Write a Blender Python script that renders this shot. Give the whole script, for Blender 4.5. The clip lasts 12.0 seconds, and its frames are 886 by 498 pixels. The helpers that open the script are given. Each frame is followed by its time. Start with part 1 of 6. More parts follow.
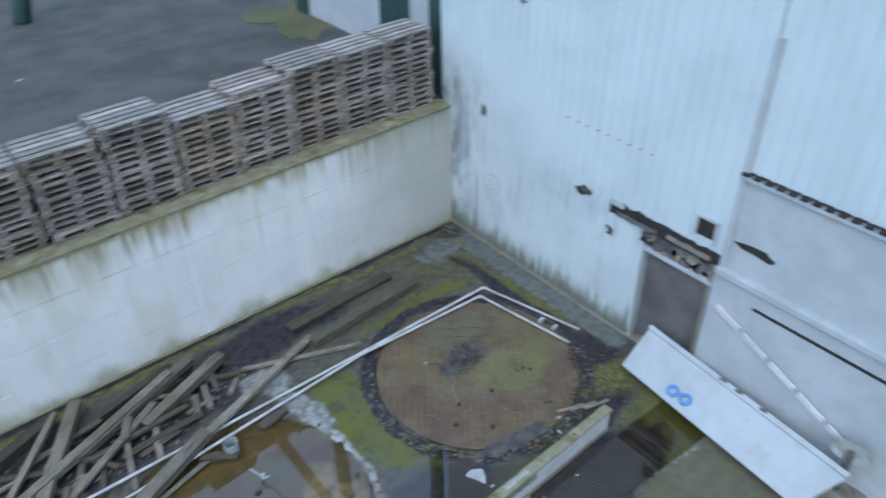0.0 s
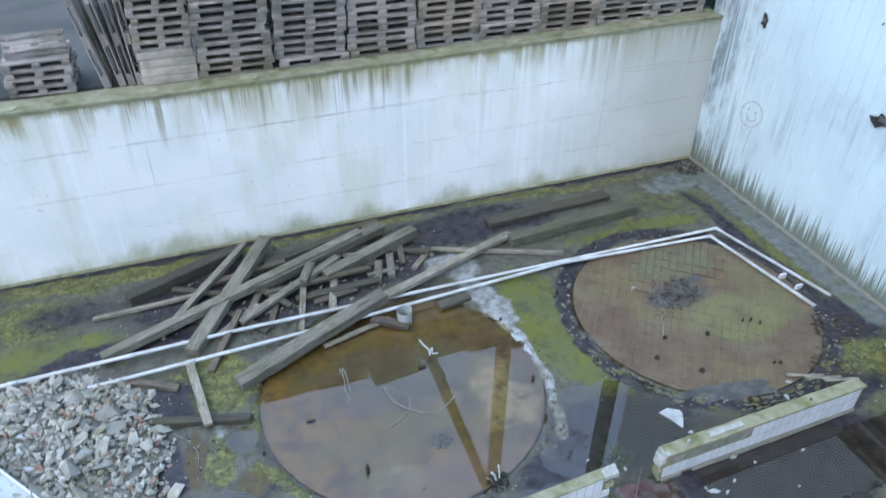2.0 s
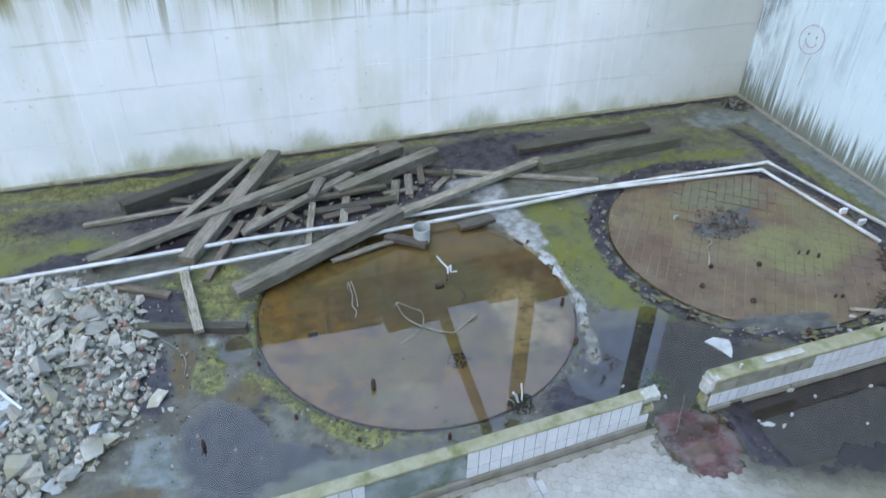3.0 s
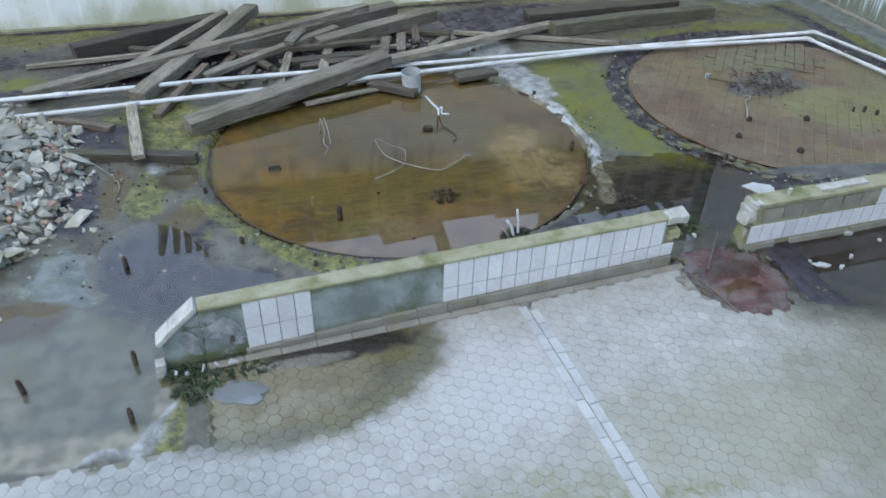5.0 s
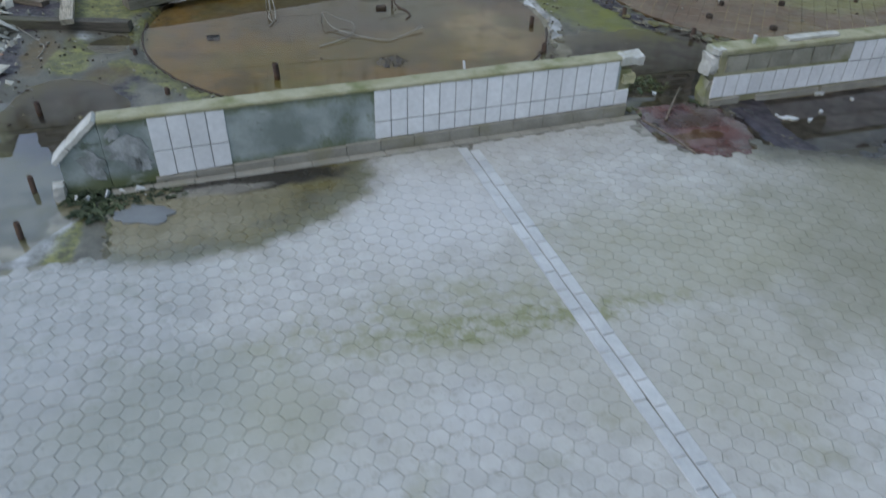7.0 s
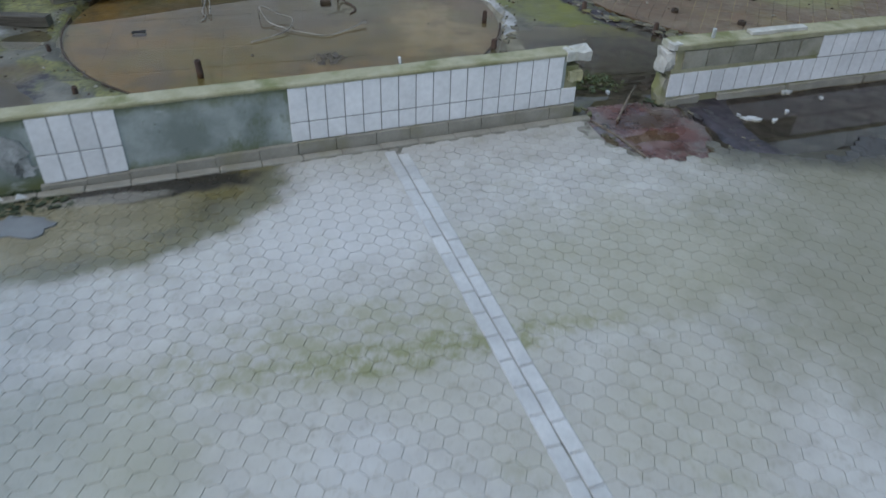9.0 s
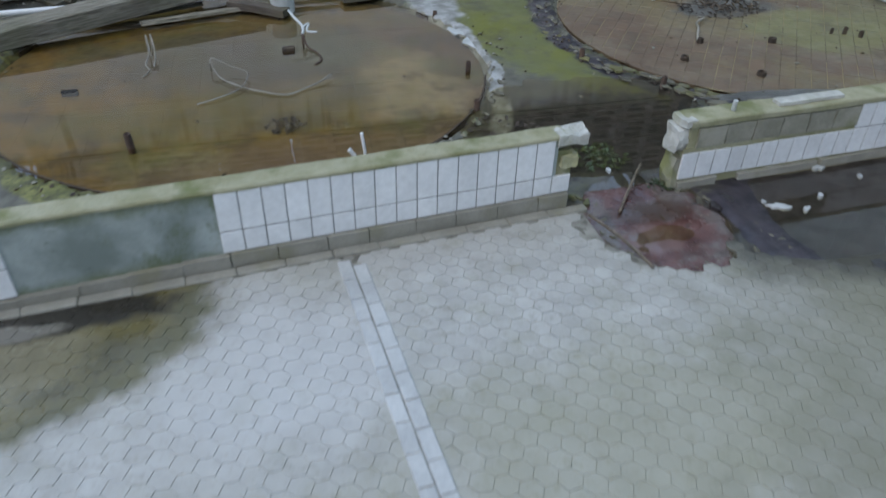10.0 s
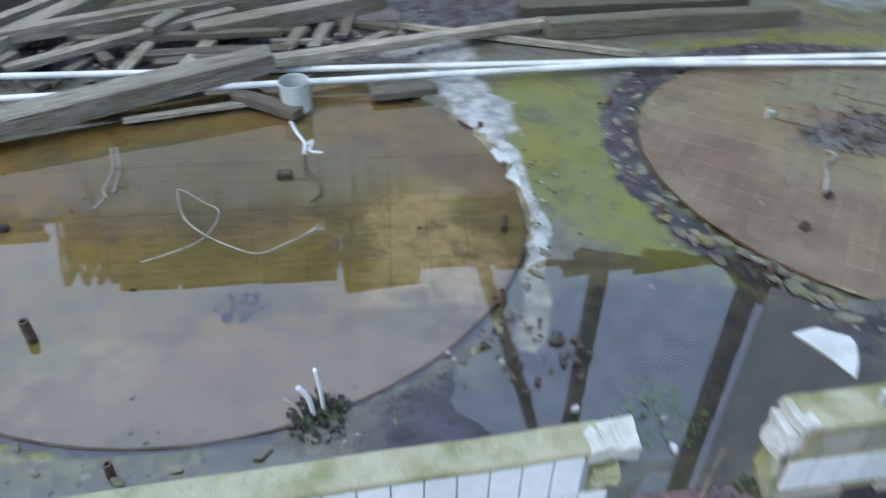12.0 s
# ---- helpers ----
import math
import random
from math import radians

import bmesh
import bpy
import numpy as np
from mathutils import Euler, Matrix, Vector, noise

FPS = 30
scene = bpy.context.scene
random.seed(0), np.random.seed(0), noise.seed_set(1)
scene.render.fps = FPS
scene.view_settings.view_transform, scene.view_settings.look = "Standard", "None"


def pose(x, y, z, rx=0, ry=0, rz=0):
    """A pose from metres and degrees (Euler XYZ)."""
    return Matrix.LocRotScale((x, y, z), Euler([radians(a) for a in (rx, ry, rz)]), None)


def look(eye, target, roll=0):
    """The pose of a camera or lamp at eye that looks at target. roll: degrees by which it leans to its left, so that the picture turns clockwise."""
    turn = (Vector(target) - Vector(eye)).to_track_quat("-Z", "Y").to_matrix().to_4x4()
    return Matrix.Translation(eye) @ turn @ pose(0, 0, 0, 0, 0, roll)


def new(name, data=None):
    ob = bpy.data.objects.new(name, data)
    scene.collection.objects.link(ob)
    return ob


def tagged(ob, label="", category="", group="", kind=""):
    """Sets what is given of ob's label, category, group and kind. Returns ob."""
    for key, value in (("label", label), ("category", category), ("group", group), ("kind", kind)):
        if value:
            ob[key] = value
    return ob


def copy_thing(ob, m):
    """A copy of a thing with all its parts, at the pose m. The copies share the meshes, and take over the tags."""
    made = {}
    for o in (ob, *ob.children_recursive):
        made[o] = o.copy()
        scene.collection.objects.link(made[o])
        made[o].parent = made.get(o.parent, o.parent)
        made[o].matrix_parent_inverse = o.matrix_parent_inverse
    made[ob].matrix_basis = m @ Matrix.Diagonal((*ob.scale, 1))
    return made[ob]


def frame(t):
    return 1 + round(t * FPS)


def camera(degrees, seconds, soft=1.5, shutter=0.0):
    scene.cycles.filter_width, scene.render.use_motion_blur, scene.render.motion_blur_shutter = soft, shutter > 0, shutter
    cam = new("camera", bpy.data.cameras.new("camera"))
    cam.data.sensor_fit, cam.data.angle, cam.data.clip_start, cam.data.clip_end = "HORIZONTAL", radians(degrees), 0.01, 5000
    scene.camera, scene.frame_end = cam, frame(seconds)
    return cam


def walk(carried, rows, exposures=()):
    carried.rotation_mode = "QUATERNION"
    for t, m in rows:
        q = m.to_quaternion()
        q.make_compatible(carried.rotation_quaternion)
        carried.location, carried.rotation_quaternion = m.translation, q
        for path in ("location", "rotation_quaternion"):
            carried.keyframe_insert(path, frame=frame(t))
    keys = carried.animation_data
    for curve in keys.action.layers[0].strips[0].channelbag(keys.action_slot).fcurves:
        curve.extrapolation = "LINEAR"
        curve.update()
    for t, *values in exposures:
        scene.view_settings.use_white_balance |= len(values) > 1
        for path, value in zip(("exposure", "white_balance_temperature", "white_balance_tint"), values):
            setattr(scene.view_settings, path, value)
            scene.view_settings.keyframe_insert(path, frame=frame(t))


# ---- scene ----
cam = camera(62.4, 12.0, soft=1.35, shutter=0.6)
PATH = [
    (0, (-8.81, -10.825, 9.205), (-7.805, -9.55, 8.038), -1.1),
    (0.5, (-8.772, -10.861, 8.92), (-8.009, -9.421, 7.761), -0.6),
    (1, (-8.81, -10.842, 8.459), (-8.21, -9.316, 7.313), 0.0),
    (1.5, (-8.932, -10.639, 7.751), (-8.353, -9.118, 6.589), 0.5),
    (2, (-8.979, -10.495, 7.0), (-8.43, -8.969, 5.83), 0.6),
    (2.5, (-8.947, -10.402, 6.259), (-8.431, -8.866, 5.086), 1.1),
    (3, (-8.891, -10.333, 5.573), (-8.402, -8.798, 4.387), 1.4),
    (3.2, (-8.869, -10.275, 5.422), (-8.391, -8.751, 4.217), 1.6),
    (4.8, (-8.577, -10.319, 3.589), (-8.139, -8.779, 2.391), 1.7),
    (5, (-8.513, -10.365, 3.507), (-8.075, -8.823, 2.31), 1.6),
    (5.5, (-8.363, -10.475, 3.19), (-7.924, -8.936, 1.99), 1.8),
    (6, (-8.27, -10.539, 2.94), (-7.83, -9.001, 1.739), 1.8),
    (6.5, (-8.211, -10.648, 2.648), (-7.766, -9.112, 1.448), 1.9),
    (7, (-8.159, -10.805, 2.42), (-7.717, -9.269, 1.218), 1.8),
    (7.2, (-8.097, -10.884, 2.339), (-7.664, -9.351, 1.129), 1.7),
    (8.8, (-7.7, -10.68, 2.229), (-7.251, -9.144, 1.029), 1.8),
    (9, (-7.639, -10.534, 2.216), (-7.185, -8.996, 1.02), 1.9),
    (9.5, (-7.436, -10.104, 2.243), (-6.982, -8.566, 1.048), 1.9),
    (10, (-7.189, -9.595, 2.29), (-6.743, -8.06, 1.087), 1.6),
    (10.5, (-6.976, -9.146, 2.332), (-6.537, -7.61, 1.129), 1.2),
    (11, (-6.766, -8.725, 2.377), (-6.332, -7.187, 1.175), 1.0),
    (11.5, (-6.59, -8.312, 2.421), (-6.162, -6.773, 1.218), 1.2),
    (12, (-6.378, -7.93, 2.458), (-6.16, -6.347, 1.255), 1.6),
]
EXPOSURES = [(0.0, 0.5, 5900, 10), (0.6, 0.73, 5900, 10), (2.5, 1.0, 6000, 10), (5.5, 0.78, 6400, 10), (7.0, 0.42, 6450, 10), (9.0, 0.4, 6450, 10), (10.0, 0.5, 6450, 10), (11.0, 0.82, 6500, 10), (12.0, 1.2, 6120, 10)]
walk(cam, [(t, look(eye, target, roll)) for t, eye, target, roll in PATH], EXPOSURES)

# ---- world and sun ----
world = bpy.data.worlds.new("world")
scene.world = world
world.use_nodes = True
wn, wl = world.node_tree.nodes, world.node_tree.links
sky = wn.new("ShaderNodeTexSky")
sky.sky_type = "NISHITA"
sky.sun_disc = False
sky.sun_elevation, sky.sun_rotation = radians(49), radians(240)
sky.air_density, sky.dust_density, sky.ozone_density = 1.0, 6.0, 1.5
cloud = wn.new("ShaderNodeMixRGB")
cloud.inputs[0].default_value = 0.6
cloud.inputs[2].default_value = (5.6, 7.8, 11.0, 1)
wl.new(sky.outputs[0], cloud.inputs[1])
# thinner cloud to the north, behind the lot
way = wn.new("ShaderNodeTexCoord")
north = wn.new("ShaderNodeSeparateXYZ")
bright = wn.new("ShaderNodeMapRange")
bright.interpolation_type = "SMOOTHSTEP"
for key, value in (("From Min", -1.0), ("From Max", 1.0), ("To Min", 0.85), ("To Max", 1.7)):
    bright.inputs[key].default_value = value
veil = wn.new("ShaderNodeVectorMath")
veil.operation = "SCALE"
wl.new(way.outputs["Generated"], north.inputs[0])
wl.new(north.outputs["Y"], bright.inputs["Value"])
wl.new(cloud.outputs[0], veil.inputs[0])
wl.new(bright.outputs[0], veil.inputs["Scale"])
wl.new(veil.outputs[0], wn["Background"].inputs[0])
wn["Background"].inputs[1].default_value = 0.1
sun = new("sun", bpy.data.lights.new("sun", "SUN"))
sun.data.energy, sun.data.angle, sun.data.color = 0.4, radians(50), (1.0, 0.98, 0.96)
sun.matrix_world = look((-12, -7, 16), (0, 0, 0))


# ---- materials ----
class Nodes:
    """A node material under construction."""

    def __init__(self, name):
        self.mat = bpy.data.materials.new(name)
        self.mat.use_nodes = True
        self.t = self.mat.node_tree
        self.bsdf = self.t.nodes["Principled BSDF"]
        self.pos = self.t.nodes.new("ShaderNodeNewGeometry").outputs["Position"]
        self.obj = self.t.nodes.new("ShaderNodeTexCoord").outputs["Object"]

    def put(self, socket, value):
        if isinstance(value, bpy.types.NodeSocket):
            self.t.links.new(value, socket)
        elif isinstance(value, (tuple, list)):
            socket.default_value = (*value, 1) if len(value) == 3 and socket.type == "RGBA" else value
        else:
            socket.default_value = value

    def noise(self, scale, detail=4, rough=0.55, vec=None, stretch=(1, 1, 1), shift=(0, 0, 0)):
        m = self.t.nodes.new("ShaderNodeMapping")
        m.inputs["Scale"].default_value = stretch
        m.inputs["Location"].default_value = shift
        self.put(m.inputs[0], vec or self.pos)
        n = self.t.nodes.new("ShaderNodeTexNoise")
        n.inputs["Scale"].default_value = scale
        n.inputs["Detail"].default_value = detail
        n.inputs["Roughness"].default_value = rough
        self.put(n.inputs["Vector"], m.outputs[0])
        return n.outputs["Fac"]

    def voronoi(self, scale, vec=None, feature="F1"):
        n = self.t.nodes.new("ShaderNodeTexVoronoi")
        n.feature = feature
        n.inputs["Scale"].default_value = scale
        self.put(n.inputs["Vector"], vec or self.pos)
        return n.outputs["Distance"]

    def ramp(self, fac, lo, hi, a=0.0, b=1.0):
        n = self.t.nodes.new("ShaderNodeMapRange")
        n.interpolation_type = "SMOOTHSTEP"
        for key, v in (("From Min", lo), ("From Max", hi), ("To Min", a), ("To Max", b)):
            self.put(n.inputs[key], v)
        self.put(n.inputs["Value"], fac)
        return n.outputs[0]

    def math(self, op, a, b=0.0):
        n = self.t.nodes.new("ShaderNodeMath")
        n.operation = op
        self.put(n.inputs[0], a)
        self.put(n.inputs[1], b)
        return n.outputs[0]

    def mix(self, fac, a, b, mode="MIX"):
        n = self.t.nodes.new("ShaderNodeMixRGB")
        n.blend_type = mode
        self.put(n.inputs[0], fac)
        self.put(n.inputs[1], a)
        self.put(n.inputs[2], b)
        return n.outputs[0]

    def axis(self, i, vec=None):
        n = self.t.nodes.new("ShaderNodeSeparateXYZ")
        self.put(n.inputs[0], vec or self.pos)
        return n.outputs[i]

    def attr(self, name):
        n = self.t.nodes.new("ShaderNodeAttribute")
        n.attribute_name = name
        return n.outputs["Fac"]

    def rand(self):
        return self.t.nodes.new("ShaderNodeObjectInfo").outputs["Random"]

    def island(self):
        return self.t.nodes.new("ShaderNodeNewGeometry").outputs["Random Per Island"]

    def done(self, color, rough=0.8, bump=None, height=0.004, metal=0.0, spec=0.5):
        self.put(self.bsdf.inputs["Base Color"], color)
        self.put(self.bsdf.inputs["Roughness"], rough)
        self.put(self.bsdf.inputs["Metallic"], metal)
        self.put(self.bsdf.inputs["Specular IOR Level"], spec)
        if bump is not None:
            b = self.t.nodes.new("ShaderNodeBump")
            b.inputs["Distance"].default_value = height
            self.put(b.inputs["Height"], bump)
            self.t.links.new(b.outputs[0], self.bsdf.inputs["Normal"])
        return self.mat


def plain(name, color, color2, rough=0.7, scale=8.0, fine=60.0, height=0.003, metal=0.0, vary=0.0, dirt=None):
    """Two tones of a colour in patches, with fine grain, and a tone of its own for each object."""
    n = Nodes(name)
    c = n.mix(n.ramp(n.noise(scale), 0.35, 0.65), color, color2)
    fine_n = n.noise(fine, 3)
    c = n.mix(0.35, c, n.mix(fine_n, (0.25, 0.25, 0.25), (1, 1, 1)), "MULTIPLY")
    if vary:
        c = n.mix(1.0, c, n.mix(n.rand(), (1 - vary,) * 3, (1, 1, 1)), "MULTIPLY")
    if dirt:
        c = n.mix(n.ramp(n.noise(3.0, 6, shift=(5, 3, 1)), 0.5, 0.7), c, dirt)
    return n.done(c, rough, fine_n, height, metal)


def wood(name, light, dark, vary=0.35):
    """Weathered wood: grain along the piece's own x axis."""
    n = Nodes(name)
    grain = n.noise(9, 6, 0.65, n.obj, (0.6, 9, 9))
    broad = n.noise(2.0, 3, 0.5, n.obj, (0.7, 2, 2))
    c = n.mix(n.ramp(grain, 0.3, 0.7), dark, light)
    c = n.mix(n.ramp(broad, 0.45, 0.75, 0.0, 0.6), c, dark)
    c = n.mix(1.0, c, n.mix(n.rand(), (1 - vary,) * 3, (1.15, 1.13, 1.1)), "MULTIPLY")
    cracks = n.noise(5, 5, 0.7, n.obj, (0.35, 14, 14), (3, 0, 0))
    c = n.mix(n.ramp(cracks, 0.60, 0.68, 0, 0.65), c, tuple(0.35 * v for v in dark))
    wet = n.ramp(n.noise(1.6, 6, 0.7), 0.45, 0.65)
    c = n.mix(n.math("MULTIPLY", wet, 0.45), c, (0.07, 0.075, 0.03))
    return n.done(c, 0.8, n.math("SUBTRACT", grain, n.ramp(cracks, 0.56, 0.66)), 0.007)


def make_wall_paint():
    n = Nodes("painted_concrete")
    z = n.axis(2)
    blotch = n.noise(0.9, 5)
    c = n.mix(n.ramp(blotch, 0.35, 0.7), (0.87, 0.88, 0.85), (0.77, 0.80, 0.77))
    wash = n.noise(1.0, 4, 0.6, None, (3.0, 3.0, 0.16))
    c = n.mix(n.ramp(wash, 0.45, 0.75, 0.0, 0.45), c, (0.90, 0.92, 0.93))
    c = n.mix(n.ramp(n.noise(1.0, 5, 0.65, None, (1.1, 1.1, 0.3), (5, 2, 0)), 0.48, 0.66, 0, 0.45), c, (0.66, 0.68, 0.52))
    # algae and soot running down from the coping, fading as they go
    depth = n.math("SUBTRACT", n.math("ADD", 2.70, n.math("MULTIPLY", n.math("MAXIMUM", n.math("ADD", n.axis(0), 9.0), 0.0), 0.0115)), n.math("ADD", z, n.math("MULTIPLY", n.noise(5, 4), 0.06)))

    def drips(across, shift, lo, hi, short, long):
        column = n.ramp(n.noise(1.0, 3, 0.6, None, (across, across, 0.22), (shift, 0, 0)), lo, hi)
        reach = n.ramp(n.noise(1.0, 4, 0.6, None, (across * 0.45, across * 0.45, 0.05), (shift + 3, 0, 0)), 0.3, 0.72, short, long)
        fade = n.ramp(n.math("DIVIDE", depth, reach), 1.0, 0.1)
        return n.math("MULTIPLY", column, fade)

    group = n.ramp(n.noise(0.7, 3, 0.5, None, (1, 1, 0.1), (3, 0, 0)), 0.3, 0.65, 0.35, 1.0)
    c = n.mix(n.math("MULTIPLY", n.math("MULTIPLY", drips(1.6, 0, 0.34, 0.6, 0.25, 1.25), group), 0.75), c, (0.45, 0.42, 0.27))
    c = n.mix(n.math("MULTIPLY", drips(3.6, 4, 0.42, 0.64, 0.15, 0.65), 0.8), c, (0.34, 0.30, 0.145))
    c = n.mix(n.math("MULTIPLY", n.math("MULTIPLY", drips(7.5, 7, 0.5, 0.62, 0.12, 1.15), group), 0.8), c, (0.21, 0.185, 0.085))
    c = n.mix(n.math("MULTIPLY", n.math("MULTIPLY", drips(14.0, 2, 0.57, 0.66, 0.1, 1.0), group), 0.75), c, (0.13, 0.12, 0.07))
    c = n.mix(n.math("MULTIPLY", drips(5.0, 11, 0.58, 0.7, 0.9, 2.9), 0.35), c, (0.52, 0.53, 0.40))
    crust = n.ramp(n.math("ADD", depth, n.math("MULTIPLY", n.noise(6, 5, 0.7), 0.22)), 0.08, 0.24, 0.85, 0.0)
    c = n.mix(crust, c, (0.33, 0.30, 0.13))
    pale = n.ramp(n.noise(1.0, 4, 0.6, None, (9, 9, 0.1), (1, 4, 0)), 0.55, 0.72, 0, 0.55)
    c = n.mix(pale, c, (0.93, 0.95, 0.95))
    # dirt caught on the horizontal casting joints
    for level in (0.625, 1.305, 2.026):
        off = n.math("ABSOLUTE", n.math("SUBTRACT", n.math("SUBTRACT", z, level), n.math("MULTIPLY", n.math("SUBTRACT", n.noise(3, 4), 0.5), 0.05)))
        band = n.math("MULTIPLY", n.ramp(off, 0.0, 0.022, 1.0, 0.0), n.ramp(n.noise(1.4, 5, 0.7, shift=(level, 0, 0)), 0.42, 0.62))
        c = n.mix(n.math("MULTIPLY", band, 0.5 if level > 2 else 0.28), c, (0.30, 0.30, 0.22))
    # greening near the foot
    foot = n.ramp(n.math("ADD", z, n.math("MULTIPLY", n.noise(1.6, 5, 0.6, None, (1, 1, 0.5)), 1.3)), 0.55, 1.0, 1.0, 0.0)
    c = n.mix(n.math("MULTIPLY", foot, 0.75), c, (0.34, 0.36, 0.19))
    # the corner towards the shed is greyer and dirtier
    stain = n.ramp(n.math("ADD", n.axis(0), n.math("MULTIPLY", n.noise(0.8, 4), 2.5)), -2.6, 0.6)
    c = n.mix(n.math("MULTIPLY", stain, 0.7), c, (0.42, 0.42, 0.35))
    speck = n.ramp(n.noise(14, 5), 0.66, 0.74)
    c = n.mix(n.math("MULTIPLY", speck, 0.4), c, (0.3, 0.31, 0.25))
    return n.done(c, 0.75, n.noise(30, 4), 0.004)


def make_sheet_paint():
    n = Nodes("painted_sheet_metal")
    y, z = n.axis(1), n.axis(2)
    c = n.mix(n.ramp(n.noise(0.7, 4), 0.35, 0.7), (0.57, 0.67, 0.69), (0.505, 0.60, 0.625))
    comb = n.noise(1.0, 4, 0.7, None, (13, 13, 0.4))
    patch = n.noise(0.9, 4, 0.6, None, (1, 1, 0.8), (0, 4, 2))
    # combed grey streaks beside the corner and in patches lower down
    corner = n.ramp(y, -1.9, 0.1)
    low = n.ramp(z, 4.3, 3.0)
    dirty = n.math("MULTIPLY", n.ramp(n.math("ADD", comb, n.math("MULTIPLY", corner, 0.16)), 0.5, 0.68), n.math("MULTIPLY", corner, low))
    dirty = n.math("MULTIPLY", dirty, n.ramp(n.noise(2.2, 5, 0.65, None, (1, 1, 0.5), (6, 1, 3)), 0.38, 0.62))
    c = n.mix(n.math("MULTIPLY", dirty, 0.95), c, (0.13, 0.155, 0.17))
    smear = n.math("MULTIPLY", n.ramp(patch, 0.48, 0.66), n.ramp(comb, 0.4, 0.62))
    c = n.mix(n.math("MULTIPLY", n.math("MULTIPLY", smear, n.ramp(z, 3.3, 2.3)), 0.6), c, (0.28, 0.33, 0.37))
    # spiky algae stains rising from the foot
    foot = n.ramp(n.math("ADD", z, n.math("MULTIPLY", n.noise(1.0, 5, 0.75, None, (16, 16, 0.5)), 2.4)), 1.38, 1.75, 1.0, 0.0)
    c = n.mix(n.math("MULTIPLY", foot, 0.9), c, (0.12, 0.13, 0.085))
    return n.done(c, 0.55, n.noise(12, 3), 0.003)


def make_ground():
    """Wet concrete with moss, mud, lime and brown slime where the point masks say."""
    n = Nodes("wet_concrete")
    n1, n2, n3 = n.noise(1.3, 6), n.noise(7, 6, 0.65), n.noise(38, 4, 0.6)
    wob = n.math("SUBTRACT", n.math("ADD", n.math("MULTIPLY", n2, 0.8), n.math("MULTIPLY", n3, 0.3)), 0.55)

    def mask(name, gain=1.0):
        return n.ramp(n.math("ADD", n.attr(name), n.math("MULTIPLY", wob, gain)), 0.33, 0.67)

    c = n.mix(n.ramp(n2, 0.35, 0.65), (0.060, 0.058, 0.042), (0.115, 0.109, 0.082))
    c = n.mix(n.ramp(n1, 0.45, 0.7, 0, 0.6), c, (0.06, 0.058, 0.045))
    moss_c = n.mix(n.ramp(n2, 0.35, 0.65), (0.080, 0.082, 0.018), (0.185, 0.182, 0.050))
    c = n.mix(mask("moss"), c, n.mix(n.ramp(n.noise(18, 6, 0.7), 0.45, 0.62), moss_c, (0.05, 0.05, 0.016)))
    green_c = n.mix(n.ramp(n.noise(1.7, 6, 0.65, shift=(0, 3, 0)), 0.42, 0.6), (0.100, 0.108, 0.032), (0.112, 0.118, 0.014))
    green_c = n.mix(n.ramp(n.noise(3.2, 7, 0.7, shift=(2, 8, 0)), 0.52, 0.68, 0, 0.75), green_c, (0.06, 0.058, 0.03))
    c = n.mix(mask("film", 1.1), c, green_c)
    c = n.mix(n.ramp(n.noise(2.1, 8, 0.75, shift=(4, 4, 0)), 0.5, 0.68, 0, 0.7), c, (0.042, 0.037, 0.028))
    c = n.mix(n.ramp(n.noise(3.3, 8, 0.75, shift=(9, 1, 0)), 0.54, 0.7, 0, 0.6), c, (0.12, 0.122, 0.035))
    c = n.mix(n.ramp(n.noise(4.6, 8, 0.75, shift=(1, 7, 0)), 0.58, 0.72, 0, 0.4), c, (0.19, 0.19, 0.165))
    # dark mud, tinged violet to imitate the sky's reflection in the pools
    mud_c = n.mix(n.ramp(n.noise(5.3, 9, 0.75, shift=(3, 8, 0)), 0.38, 0.62), (0.011, 0.009, 0.013), (0.036, 0.029, 0.036))
    c = n.mix(mask("mud", 1.2), c, mud_c)
    grey_c = n.mix(n.ramp(n2, 0.35, 0.65), (0.085, 0.098, 0.088), (0.16, 0.175, 0.165))
    c = n.mix(mask("grey", 0.9), c, n.mix(n.ramp(n.noise(2.2, 5, shift=(1, 6, 0)), 0.5, 0.66, 0, 0.7), grey_c, (0.12, 0.125, 0.06)))
    slime_c = n.mix(n.ramp(n2, 0.35, 0.65), (0.09, 0.062, 0.02), (0.06, 0.045, 0.018))
    c = n.mix(mask("slime", 0.7), c, slime_c)
    lime_c = n.mix(n.ramp(n2, 0.36, 0.64), (0.15, 0.152, 0.138), (0.31, 0.317, 0.31))
    c = n.mix(mask("lime", 0.4), c, lime_c)
    c = n.mix(n.ramp(n.noise(60, 3), 0.66, 0.72, 0, 0.8), c, (0.03, 0.026, 0.02))
    rough = n.mix(mask("mud", 1.2), n.ramp(n1, 0.3, 0.7, 0.35, 0.75), n.ramp(n2, 0.4, 0.6, 0.28, 0.65))
    return n.done(c, rough, n.math("ADD", n2, n.math("MULTIPLY", n3, 0.5)), 0.005)


def make_water():
    m = bpy.data.materials.new("standing_water")
    m.use_nodes = True
    t = m.node_tree
    t.nodes.clear()
    out = t.nodes.new("ShaderNodeOutputMaterial")
    mix = t.nodes.new("ShaderNodeMixShader")
    clear = t.nodes.new("ShaderNodeBsdfTransparent")
    clear.inputs[0].default_value = (0.76, 0.72, 0.575, 1)
    gloss = t.nodes.new("ShaderNodeBsdfGlossy")
    gloss.inputs["Color"].default_value = (1.0, 0.955, 1.0, 1)
    gloss.inputs["Roughness"].default_value = 0.015
    face = t.nodes.new("ShaderNodeLayerWeight")
    power = t.nodes.new("ShaderNodeMath")
    power.operation = "POWER"
